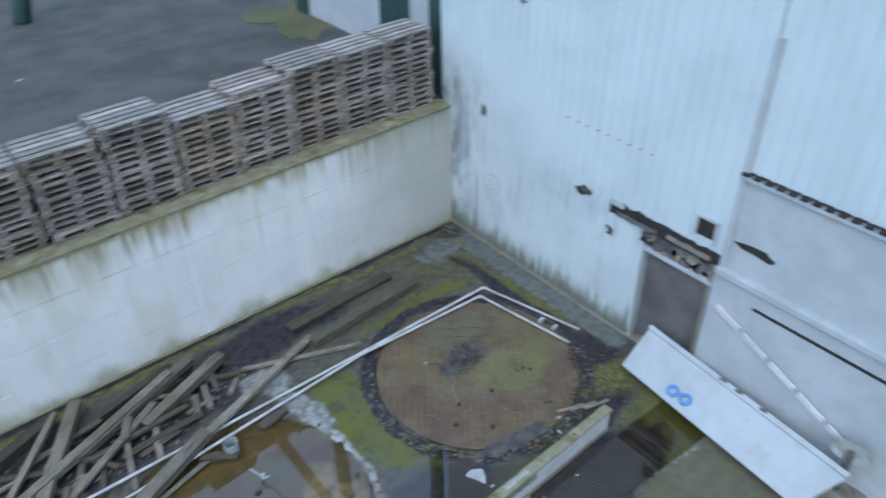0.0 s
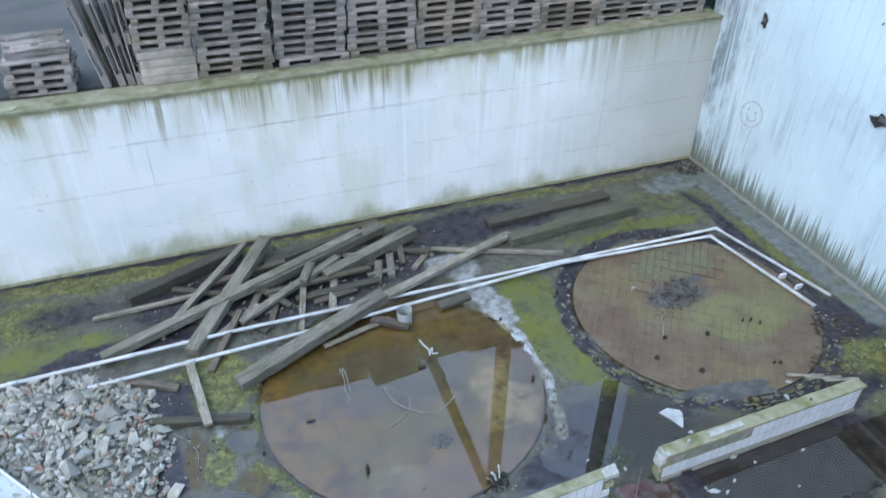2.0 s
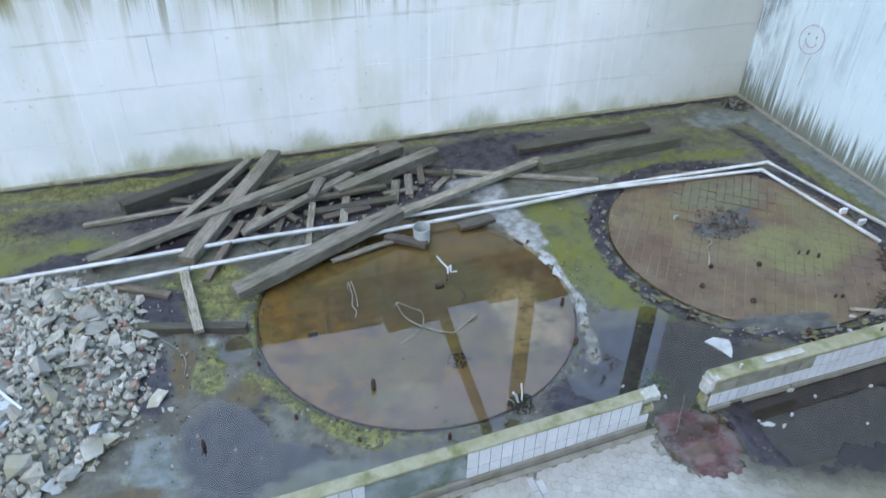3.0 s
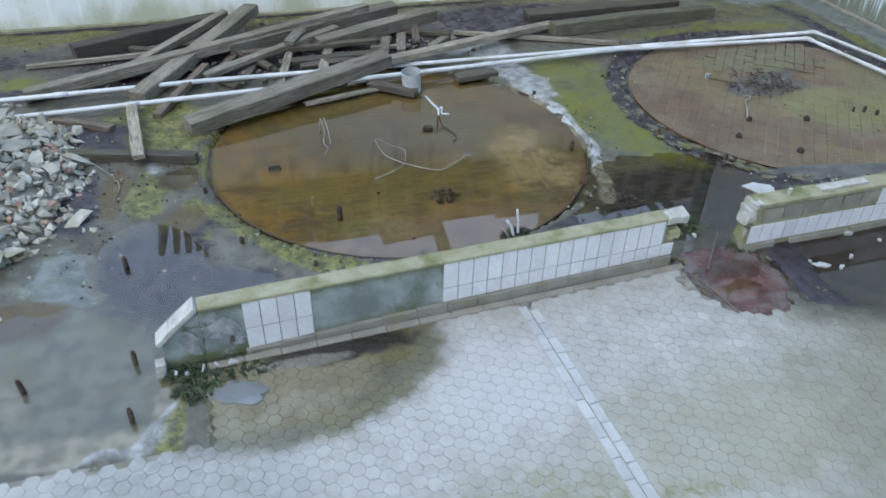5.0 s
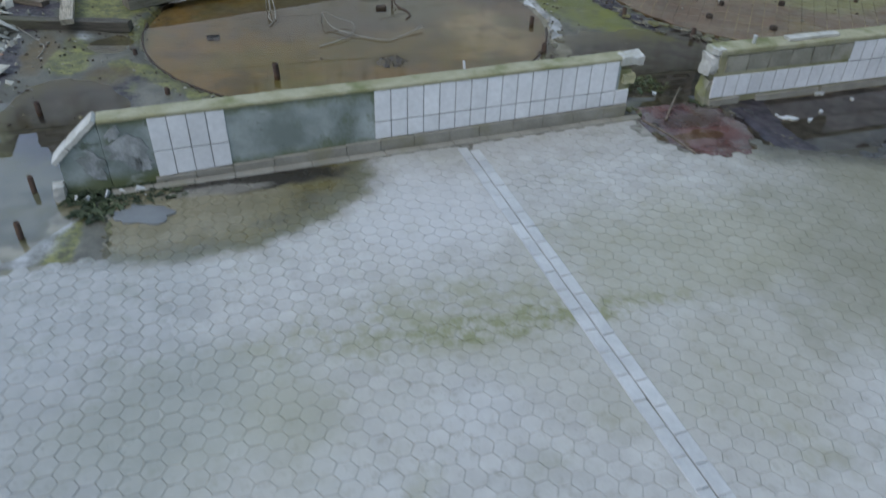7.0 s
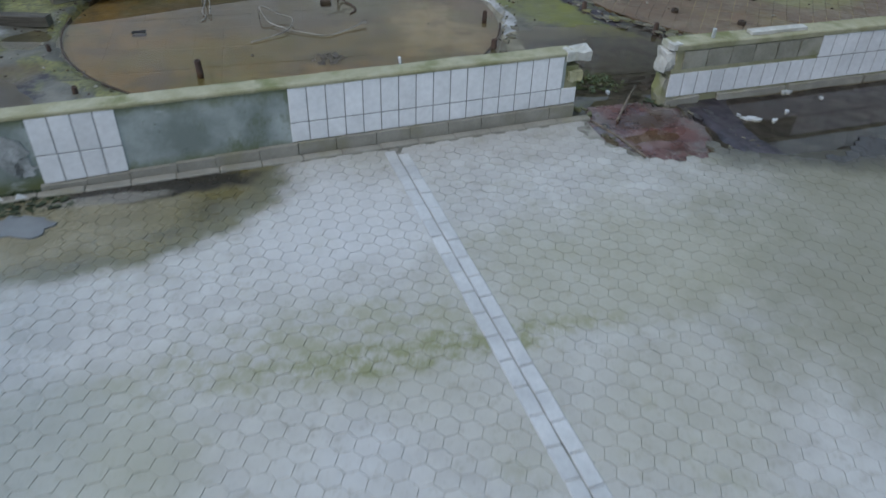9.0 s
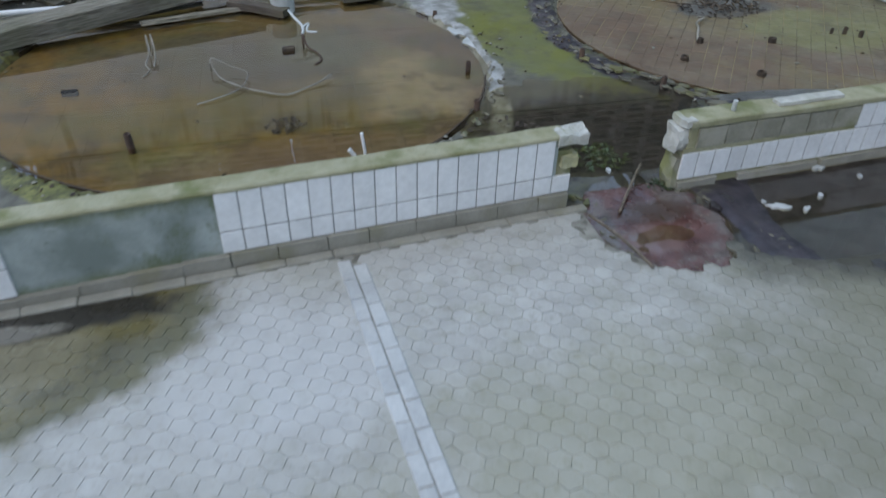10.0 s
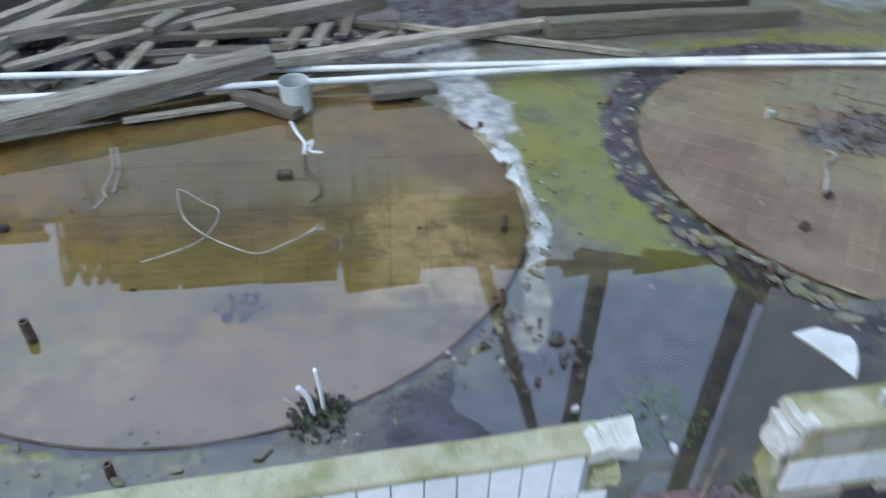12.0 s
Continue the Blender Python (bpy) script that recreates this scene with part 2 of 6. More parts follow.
    power.inputs[1].default_value = 5.5
    fres = t.nodes.new("ShaderNodeMapRange")
    fres.inputs["To Min"].default_value = 0.066
    t.links.new(face.outputs["Facing"], power.inputs[0])
    t.links.new(power.outputs[0], fres.inputs["Value"])
    t.links.new(fres.outputs[0], mix.inputs[0])
    t.links.new(clear.outputs[0], mix.inputs[1])
    t.links.new(gloss.outputs[0], mix.inputs[2])
    t.links.new(mix.outputs[0], out.inputs[0])
    return m


def blots(n, wobble=1.3, scale=2.4):
    """Gives a function: distance from an uneven oval, 1 at its edge."""
    x, y = n.axis(0), n.axis(1)
    wob = n.math("MULTIPLY", n.math("SUBTRACT", n.noise(scale, 6, 0.65), 0.5), wobble)

    def blot(cx, cy, rx, ry):
        u = n.math("DIVIDE", n.math("SUBTRACT", x, cx), rx)
        v = n.math("DIVIDE", n.math("SUBTRACT", y, cy), ry)
        r = n.math("SQRT", n.math("ADD", n.math("MULTIPLY", u, u), n.math("MULTIPLY", v, v)))
        return n.math("ADD", r, wob)

    return blot


def stain_near(n, c):
    """Golden slime and pale scum over the flooded paving."""
    blot = blots(n, 1.6, 1.8)
    c = n.mix(n.ramp(blot(-8.3, -4.2, 0.75, 1.6), 1.3, 0.8, 0, 0.85), c, (0.205, 0.125, 0.030))
    c = n.mix(n.ramp(blot(-7.1, -2.9, 1.4, 0.6), 1.3, 0.8, 0, 0.85), c, (0.165, 0.115, 0.038))
    c = n.mix(n.ramp(blot(-7.2, -5.0, 1.3, 0.45), 1.2, 0.8, 0, 0.75), c, (0.18, 0.115, 0.026))
    c = n.mix(n.ramp(blot(-6.0, -4.6, 0.4, 0.75), 1.15, 0.75, 0, 0.75), c, (0.33, 0.265, 0.17))
    c = n.mix(n.ramp(blot(-7.65, -5.45, 0.35, 0.25), 1.5, 0.5, 0, 0.45), c, (0.30, 0.30, 0.20))
    c = n.mix(n.ramp(n.noise(2.8, 8, 0.72, shift=(2, 5, 0)), 0.44, 0.62, 0, 0.8), c, (0.065, 0.045, 0.03))
    c = n.mix(n.ramp(n.noise(1.7, 7, 0.7, shift=(6, 2, 0)), 0.48, 0.62, 0, 0.6), c, (0.115, 0.115, 0.045))
    c = n.mix(n.ramp(n.noise(4.5, 7, 0.7, shift=(8, 5, 0)), 0.58, 0.72, 0, 0.45), c, (0.26, 0.22, 0.15))
    c = n.mix(n.ramp(blot(-7.35, -4.0, 0.35, 0.2), 1.2, 0.8, 0, 0.6), c, (0.09, 0.085, 0.06))
    c = n.mix(n.ramp(blot(-7.4, -3.8, 1.1, 0.55), 1.3, 0.7, 0, 0.7), c, (0.092, 0.080, 0.070))
    c = n.mix(n.ramp(blot(-7.4, -4.75, 1.2, 0.3), 1.3, 0.7, 0, 0.55), c, (0.125, 0.105, 0.028))
    c = n.mix(n.ramp(blot(-6.6, -3.7, 0.45, 0.35), 1.3, 0.7, 0, 0.55), c, (0.125, 0.125, 0.085))
    c = n.mix(n.ramp(blot(-6.9, -5.55, 1.0, 0.3), 1.3, 0.7, 0, 0.6), c, (0.17, 0.115, 0.085))
    return n.mix(n.ramp(blot(-6.95, -5.0, 0.3, 0.15), 1.2, 0.7, 0, 0.8), c, (0.09, 0.07, 0.03))


def stain_far(n, c):
    """Moss, wet debris and silted slabs on the drier paving."""
    blot = blots(n, 1.5, 1.9)
    c = n.mix(n.ramp(blot(-2.15, -4.35, 0.7, 0.48), 1.35, 0.75, 0, 0.65), c, (0.165, 0.172, 0.06))
    c = n.mix(n.ramp(blot(-1.4, -3.9, 0.35, 0.7), 1.2, 0.8, 0, 0.6), c, (0.135, 0.126, 0.052))
    c = n.mix(n.ramp(blot(-2.35, -2.95, 0.8, 0.42), 1.2, 0.8, 0, 0.85), c, (0.13, 0.125, 0.07))
    c = n.mix(n.ramp(blot(-2.75, -3.62, 0.55, 0.24), 1.15, 0.85, 0, 0.9), c, (0.075, 0.07, 0.06))
    c = n.mix(n.ramp(n.noise(2.4, 8, 0.75, shift=(7, 7, 0)), 0.5, 0.68, 0, 0.6), c, (0.07, 0.055, 0.035))
    return n.mix(n.ramp(blot(-1.45, -4.9, 0.5, 0.22), 1.2, 0.8, 0, 0.5), c, (0.10, 0.07, 0.05))


def make_disc_tile(name, stain, tone=1.0, dark_joints=False, gain=1.0):
    """Red-brown paving, patchy with green and scum."""
    n = Nodes(name)
    n1, n2, n3 = n.noise(0.8, 5), n.noise(5, 6, 0.65), n.noise(40, 3)
    c = n.mix(n.ramp(n2, 0.3, 0.7), tuple(tone * v for v in (0.125, 0.078, 0.046)), tuple(tone * v for v in (0.17, 0.113, 0.068)))
    c = n.mix(0.8, c, n.mix(n.rand(), (0.86, 0.86, 0.84), (1.06, 1.04, 1.03)), "MULTIPLY")
    c = n.mix(n.ramp(n1, 0.5, 0.62, 0, 0.4), c, (0.19, 0.165, 0.065))
    c = n.mix(n.ramp(n.noise(1.9, 6, shift=(9, 4, 0)), 0.6, 0.75, 0, 0.6), c, (0.09, 0.075, 0.04))
    c = n.mix(n.ramp(n.noise(1.4, 6, 0.7, shift=(3, 9, 0)), 0.42, 0.66, 0, 0.55), c, (0.165, 0.135, 0.09))
    c = stain(n, c)
    c = n.mix(n.ramp(n.noise(9, 7, 0.7, shift=(2, 2, 0)), 0.5, 0.7, 0, 0.45), c, (0.055, 0.043, 0.028))
    c = n.mix(1.0, c, (gain,) * 3, "MULTIPLY")
    if dark_joints:
        c = n.mix(n.ramp(blots(n, 0.8)(-5.95, -4.7, 0.85, 1.35), 1.25, 0.8, 0, 0.9), c, (0.028, 0.022, 0.013))
    return n.done(c, n.ramp(n2, 0.3, 0.7, 0.4, 0.7), n3, 0.003)


def make_grit():
    """Chips of concrete, plaster and brick in many tones."""
    n = Nodes("concrete_grit")
    tone = n.island()
    c = n.mix(tone, (0.20, 0.19, 0.15), (0.50, 0.49, 0.43))
    c = n.mix(n.ramp(tone, 0.90, 0.93), c, (0.30, 0.19, 0.14))
    c = n.mix(n.ramp(n.noise(1.3, 5), 0.5, 0.65, 0, 0.6), c, (0.24, 0.235, 0.15))
    return n.done(c, 0.9, n.noise(60, 3), 0.003)


def make_silt():
    """Wet silt, dark red to grey-brown."""
    n = Nodes("red_silt")
    c = n.mix(n.ramp(n.noise(4, 7, 0.7), 0.4, 0.6), (0.052, 0.019, 0.017), (0.108, 0.052, 0.046))
    c = n.mix(n.ramp(n.noise(3, 7, 0.7, shift=(5, 0, 0)), 0.46, 0.60, 0, 0.85), c, (0.115, 0.100, 0.092))
    blot = blots(n, 1.2, 5.0)
    # pale pink patch: the sky's reflection on the wet centre, put into the colour
    c = n.mix(n.ramp(blot(-5.22, -6.86, 0.17, 0.13), 1.2, 0.7, 0, 0.5), c, (0.185, 0.13, 0.122))
    c = n.mix(n.ramp(blot(-5.12, -6.62, 0.25, 0.10), 1.2, 0.7, 0, 0.8), c, (0.045, 0.026, 0.018))
    c = n.mix(n.ramp(n.noise(6, 7, 0.7, shift=(0, 5, 0)), 0.54, 0.66, 0, 0.8), c, (0.035, 0.025, 0.018))
    c = n.mix(n.ramp(n.noise(45, 3), 0.64, 0.72, 0, 0.8), c, (0.20, 0.15, 0.13))
    return n.done(c, n.ramp(n.noise(5, 4), 0.4, 0.6, 0.06, 0.4), n.noise(25, 5), 0.003)


def make_bare_render():
    """Wet cement render behind lost tiles: blue-grey, with algae from the edges and smears of lime."""
    n = Nodes("algae_stained_render")
    z = n.axis(2)
    n1, n2 = n.noise(2.6, 6, 0.6), n.noise(11, 6, 0.7)
    c = n.mix(n.ramp(n1, 0.35, 0.65), (0.15, 0.18, 0.165), (0.30, 0.34, 0.33))
    c = n.mix(n.ramp(n.noise(4.2, 7, 0.7, None, (1, 1, 0.6), (3, 1, 0)), 0.5, 0.66, 0, 0.75), c, (0.075, 0.095, 0.035))
    edge = n.ramp(n.math("ADD", n.math("ABSOLUTE", n.math("SUBTRACT", z, 0.25)), n.math("MULTIPLY", n.noise(6, 6, 0.7), 0.16)), 0.19, 0.29)
    c = n.mix(n.math("MULTIPLY", edge, 0.85), c, (0.085, 0.10, 0.028))
    c = n.mix(n.ramp(n2, 0.6, 0.7, 0, 0.6), c, (0.045, 0.055, 0.03))
    c = n.mix(n.ramp(n.noise(3.4, 6, 0.6, None, (1, 1, 2.5), (8, 4, 0)), 0.58, 0.7, 0, 0.5), c, (0.42, 0.45, 0.45))
    return n.done(c, 0.6, n2, 0.005)


def make_far_joint():
    """Joints silted pale yellow in places and dark in others."""
    n = Nodes("silted_brick_joint")
    c = n.mix(n.ramp(n.noise(1.6, 4, shift=(4, 0, 0)), 0.42, 0.56), (0.075, 0.057, 0.036), (0.27, 0.225, 0.12))
    return n.done(c, 0.8, n.noise(40, 3), 0.002)


def make_hex():
    """Pale concrete hexagons: dry lime, green film, slime left by a puddle, wet margin of the dark pool."""
    n = Nodes("hexagonal_paving")
    n1, n2, n3 = n.noise(0.75, 5), n.noise(6, 6, 0.6), n.noise(55, 4, 0.6)
    c = n.mix(n.ramp(n2, 0.3, 0.7), (0.295, 0.29, 0.265), (0.36, 0.355, 0.33))
    c = n.mix(0.5, c, n.mix(n.island(), (0.86, 0.86, 0.85), (1.07, 1.07, 1.07)), "MULTIPLY")
    c = n.mix(0.4, c, n.mix(n.rand(), (0.88, 0.88, 0.87), (1.06, 1.06, 1.06)), "MULTIPLY")
    c = n.mix(n.ramp(n1, 0.48, 0.72, 0, 0.45), c, (0.235, 0.23, 0.165))
    c = n.mix(n.ramp(n.noise(1.2, 5, shift=(7, 2, 0)), 0.5, 0.72, 0, 0.4), c, (0.40, 0.405, 0.395))
    c = n.mix(n.ramp(n.noise(2.6, 7, 0.7, shift=(1, 2, 0)), 0.52, 0.72, 0, 0.5), c, (0.21, 0.21, 0.135))
    c = n.mix(n.ramp(n.noise(17, 6, 0.7, shift=(3, 1, 0)), 0.52, 0.7, 0, 0.5), c, (0.19, 0.185, 0.14))
    c = n.mix(n.ramp(n3, 0.62, 0.72, 0, 0.5), c, (0.15, 0.15, 0.11))
    blot, ragged_blot, tight = blots(n), blots(n, 1.5, 3.2), blots(n, 0.45, 3.0)

    # lime-white stretch before the tiles, green films further out
    c = n.mix(n.ramp(blot(-7.35, -7.35, 0.55, 0.45), 1.3, 0.6, 0, 0.42), c, (0.42, 0.42, 0.41))
    c = n.mix(n.math("MULTIPLY", n.ramp(ragged_blot(-7.45, -8.25, 0.7, 0.24), 1.5, 0.5, 0, 0.6), n.ramp(n.noise(7, 7, 0.75, shift=(5, 5, 0)), 0.4, 0.6)), c, (0.18, 0.18, 0.095))
    c = n.mix(n.math("MULTIPLY", n.ramp(ragged_blot(-7.0, -8.38, 0.8, 0.11), 1.3, 0.6, 0, 0.85), n.ramp(n.noise(12, 7, 0.75, shift=(5, 1, 0)), 0.4, 0.6)), c, (0.15, 0.155, 0.065))
    c = n.mix(n.ramp(ragged_blot(-5.9, -8.0, 1.0, 0.5), 1.4, 0.5, 0, 0.5), c, (0.21, 0.205, 0.125))
    c = n.mix(n.ramp(blot(-8.6, -8.6, 0.6, 0.4), 1.3, 0.6, 0, 0.45), c, (0.20, 0.205, 0.135))
    # light falling off towards the shed, painted in along with a greener tone
    c = n.mix(n.ramp(blot(-3.9, -8.6, 1.7, 1.5), 1.35, 0.55, 0, 0.8), c, (0.15, 0.147, 0.10))

    # slime of the drying puddle: tan in the middle, olive-brown in a band round the edge, black silt at the wall
    pool = tight(-8.62, -6.72, 1.08, 0.74)
    c = n.mix(n.ramp(pool, 1.24, 0.86, 0, 0.9), c, n.mix(n.ramp(n.noise(5, 7, 0.7), 0.4, 0.62), (0.095, 0.076, 0.013), (0.052, 0.045, 0.012)))
    c = n.mix(n.ramp(tight(-8.78, -6.98, 0.78, 0.42), 1.15, 0.72, 0, 0.85), c, n.mix(n.ramp(n2, 0.35, 0.65), (0.20, 0.18, 0.118), (0.145, 0.128, 0.075)))
    c = n.mix(n.ramp(n.math("ABSOLUTE", n.math("SUBTRACT", pool, 0.99)), 0.10, 0.0, 0, 0.55), c, (0.062, 0.062, 0.016))
    c = n.mix(n.ramp(ragged_blot(-8.2, -6.78, 0.52, 0.13), 1.2, 0.8, 0, 0.95), c, (0.022, 0.019, 0.015))
    c = n.mix(n.ramp(ragged_blot(-8.45, -6.86, 0.32, 0.05), 1.2, 0.8, 0, 0.7), c, (0.20, 0.19, 0.16))
    # olive margin of the dark pool
    wet = tight(-3.4, -6.5, 2.05, 1.25)
    c = n.mix(n.ramp(wet, 1.2, 0.74, 0, 0.9), c, (0.085, 0.082, 0.045))
    c = n.mix(n.ramp(wet, 1.0, 0.70, 0, 0.97), c, (0.020, 0.017, 0.020))
    c = n.mix(n.ramp(ragged_blot(-1.3, -7.9, 1.5, 1.2), 1.4, 0.7, 0, 0.85), c, n.mix(n.ramp(n2, 0.4, 0.6), (0.10, 0.098, 0.04), (0.07, 0.065, 0.035)))
    # a thin film of water to the west keeps the stones dark and glossy
    film = n.ramp(blots(n, 0.9, 1.4)(-9.35, -8.3, 0.95, 1.05), 1.2, 0.7)
    c = n.mix(n.math("MULTIPLY", film, 0.35), c, (0.13, 0.135, 0.12))
    rough = n.mix(film, n.ramp(n1, 0.3, 0.7, 0.45, 0.75), (0.26, 0.26, 0.26))
    rough = n.mix(n.ramp(pool, 1.0, 0.85), rough, n.ramp(n2, 0.4, 0.6, 0.12, 0.5))
    rough = n.mix(n.ramp(wet, 0.95, 0.7), rough, (0.12, 0.12, 0.12))
    return n.done(c, rough, n.math("ADD", n3, n.math("MULTIPLY", n2, 1.5)), 0.003)


def make_joint_sand():
    """Sand in the joints: mostly level in colour with the stones, mossy or washed out in streaks."""
    n = Nodes("mossy_joint_sand")
    c = n.mix(n.ramp(n.noise(9, 4), 0.35, 0.65), (0.175, 0.17, 0.145), (0.25, 0.245, 0.212))
    c = n.mix(n.ramp(n.noise(1.6, 5, shift=(2, 2, 0)), 0.45, 0.65, 0, 0.8), c, (0.12, 0.12, 0.075))
    c = n.mix(n.ramp(n.noise(22, 3, shift=(0, 9, 0)), 0.52, 0.62, 0, 0.75), c, (0.07, 0.066, 0.05))
    c = n.mix(n.ramp(blots(n, 1.0, 1.5)(-8.9, -8.7, 1.3, 0.95), 1.3, 0.7, 0, 0.8), c, (0.275, 0.27, 0.24))
    blot = blots(n, 0.45, 3.0)
    c = n.mix(n.ramp(blot(-8.62, -6.72, 1.08, 0.74), 1.15, 0.95, 0, 0.95), c, (0.052, 0.047, 0.018))
    c = n.mix(n.ramp(blot(-3.4, -6.5, 2.05, 1.25), 1.15, 0.75, 0, 0.95), c, (0.04, 0.038, 0.026))
    return n.done(c, 0.85, n.noise(60, 3), 0.002)


M = {
    "wall": make_wall_paint(),
    "sheet": make_sheet_paint(),
    "ground": make_ground(),
    "water": make_water(),
    "disc_near": make_disc_tile("flooded_brown_paving", stain_near, 0.9, gain=1.12),
    "joint_near": make_disc_tile("flooded_paving_joint", stain_near, 0.9, True, 1.12),
    "disc_far": make_disc_tile("brown_brick_paving", stain_far, 0.77),
    "joint_far": make_far_joint(),
    "grit": make_grit(),
    "hex": make_hex(),
    "coping": plain("mossy_concrete_coping", (0.25, 0.242, 0.138), (0.335, 0.325, 0.22), 0.85, 5, 50, 0.006, dirt=(0.12, 0.13, 0.045)),
    "render": make_bare_render(),
    # the pale blue-grey stands in for reflected sky, not for silt
    "sky_puddle": plain("sky_toned_puddle", (0.135, 0.145, 0.15), (0.20, 0.215, 0.22), 0.05, 2, 20, 0.0002),
    "mud_grey": plain("wet_grey_mud", (0.060, 0.058, 0.052), (0.115, 0.112, 0.102), 0.35, 6, 50, 0.004, dirt=(0.035, 0.030, 0.026)),
    "grout": plain("grey_tile_grout", (0.20, 0.205, 0.20), (0.29, 0.295, 0.29), 0.9, 9, 60, 0.002),
    "tile": plain("white_glazed_tile", (0.74, 0.76, 0.77), (0.66, 0.68, 0.69), 0.25, 3, 30, 0.0006, vary=0.1),
    "plinth": plain("grey_cement", (0.225, 0.215, 0.178), (0.28, 0.27, 0.228), 0.8, 6, 60, 0.004, dirt=(0.19, 0.18, 0.12)),
    "pipe": plain("white_plastic_pipe", (0.64, 0.66, 0.67), (0.50, 0.52, 0.51), 0.35, 4, 40, 0.0005, dirt=(0.36, 0.36, 0.31)),
    "bucket": plain("dull_white_plastic", (0.52, 0.55, 0.55), (0.40, 0.43, 0.42), 0.5, 6, 40, 0.001, dirt=(0.22, 0.23, 0.19)),
    "asphalt": plain("wet_asphalt", (0.058, 0.056, 0.050), (0.098, 0.094, 0.084), 0.9, 0.7, 90, 0.004, dirt=(0.072, 0.074, 0.050)),
    "grass": plain("rough_grass", (0.08, 0.10, 0.035), (0.14, 0.13, 0.06), 0.95, 0.8, 30, 0.03),
    "rubble": plain("broken_concrete", (0.39, 0.375, 0.315), (0.56, 0.545, 0.475), 0.9, 5, 45, 0.006, vary=0.5, dirt=(0.25, 0.24, 0.16)),
    "brick": plain("broken_red_brick", (0.30, 0.20, 0.155), (0.38, 0.265, 0.21), 0.9, 6, 50, 0.006, vary=0.2),
    "white": plain("weathered_white_panel", (0.51, 0.57, 0.595), (0.44, 0.50, 0.52), 0.5, 1.5, 40, 0.001, dirt=(0.39, 0.43, 0.42)),
    "lime": plain("white_plaster", (0.50, 0.52, 0.52), (0.36, 0.38, 0.37), 0.8, 5, 40, 0.004),
    "green": plain("dark_green_paint", (0.02, 0.06, 0.055), (0.03, 0.075, 0.065), 0.5, 2, 30, 0.001),
    # near-black; on hole and slot plates it paints the shade inside them
    "dark": plain("dark_gap", (0.02, 0.02, 0.02), (0.035, 0.033, 0.03), 0.9),
    "grey": plain("grey_board", (0.11, 0.11, 0.11), (0.16, 0.16, 0.155), 0.7, 2, 40),
    "rust": plain("rusted_steel", (0.06, 0.04, 0.03), (0.095, 0.06, 0.042), 0.85, 12, 80, 0.002),
    "red": make_silt(),
    "cable": plain("pale_cable_sheath", (0.31, 0.295, 0.25), (0.19, 0.175, 0.14), 0.6, 9, 60, 0.0005),
    "blue": plain("blue_plastic", (0.10, 0.28, 0.62), (0.13, 0.34, 0.68), 0.4),
    "leaf": plain("dead_leaves", (0.045, 0.032, 0.022), (0.088, 0.064, 0.04), 0.8, 10, 60, 0.004, vary=0.4),
    "weed": plain("green_weed", (0.035, 0.058, 0.022), (0.07, 0.10, 0.036), 0.7, 10, 60, 0.002, vary=0.4),
    "timber": wood("weathered_timber", (0.39, 0.36, 0.29), (0.135, 0.12, 0.09), 0.42),
    "timber_dark": wood("wet_dark_timber", (0.11, 0.10, 0.075), (0.045, 0.04, 0.03)),
    "timber_moss": wood("mossy_timber", (0.17, 0.165, 0.115), (0.06, 0.06, 0.04)),
    "timber_brown": wood("brown_lath", (0.19, 0.155, 0.118), (0.070, 0.056, 0.042)),
    "pallet": wood("greyed_pallet_wood", (0.60, 0.54, 0.49), (0.29, 0.25, 0.225), 0.5),
    "pallet_brown": wood("brownish_pallet_wood", (0.55, 0.47, 0.385), (0.28, 0.23, 0.18), 0.45),
    "pallet_pale": wood("pale_pallet_wood", (0.44, 0.42, 0.39), (0.26, 0.24, 0.215), 0.35),
    "board": wood("pale_sawn_board", (0.66, 0.58, 0.49), (0.46, 0.395, 0.33), 0.2),
    "edging": plain("mossy_dark_stone", (0.10, 0.096, 0.07), (0.18, 0.17, 0.125), 0.85, 9, 60, 0.006, vary=0.3, dirt=(0.10, 0.105, 0.035)),
    "edge_moss": plain("moss_on_edging", (0.125, 0.122, 0.045), (0.20, 0.19, 0.085), 0.9, 9, 60, 0.006, vary=0.3, dirt=(0.06, 0.06, 0.03)),
    "line": plain("pale_gutter_stone", (0.40, 0.41, 0.40), (0.48, 0.49, 0.48), 0.6, 5, 50, 0.003, vary=0.12),
    "bed": make_joint_sand(),
    "pad": plain("lichened_mortar", (0.33, 0.32, 0.18), (0.42, 0.41, 0.29), 0.9, 8, 50, 0.004),
    "block": plain("mossy_grey_block", (0.24, 0.235, 0.18), (0.33, 0.32, 0.26), 0.85, 6, 50, 0.005, vary=0.2, dirt=(0.15, 0.155, 0.06)),
    "skim": plain("flaking_plaster_skim", (0.21, 0.23, 0.225), (0.37, 0.39, 0.39), 0.8, 12, 60, 0.006, dirt=(0.11, 0.125, 0.10)),
    "chalk": plain("weathered_pale_mortar", (0.37, 0.37, 0.33), (0.50, 0.50, 0.46), 0.9, 9, 60, 0.006, dirt=(0.26, 0.26, 0.16)),
    "ink": plain("faded_red_marker", (0.42, 0.29, 0.30), (0.50, 0.38, 0.38), 0.7),
}


# ---- building helpers ----
def mesh_of(name, bm, material, smooth=False):
    me = bpy.data.meshes.new(name)
    bm.to_mesh(me)
    bm.free()
    me.materials.append(material)
    if smooth:
        for p in me.polygons:
            p.use_smooth = True
    return me


def part(name, bm, material, parent, label="", smooth=False, at=None):
    ob = new(name, bm if isinstance(bm, bpy.types.Mesh) else mesh_of(name, bm, material, smooth))
    ob.parent = parent
    if at is not None:
        ob.matrix_basis = at
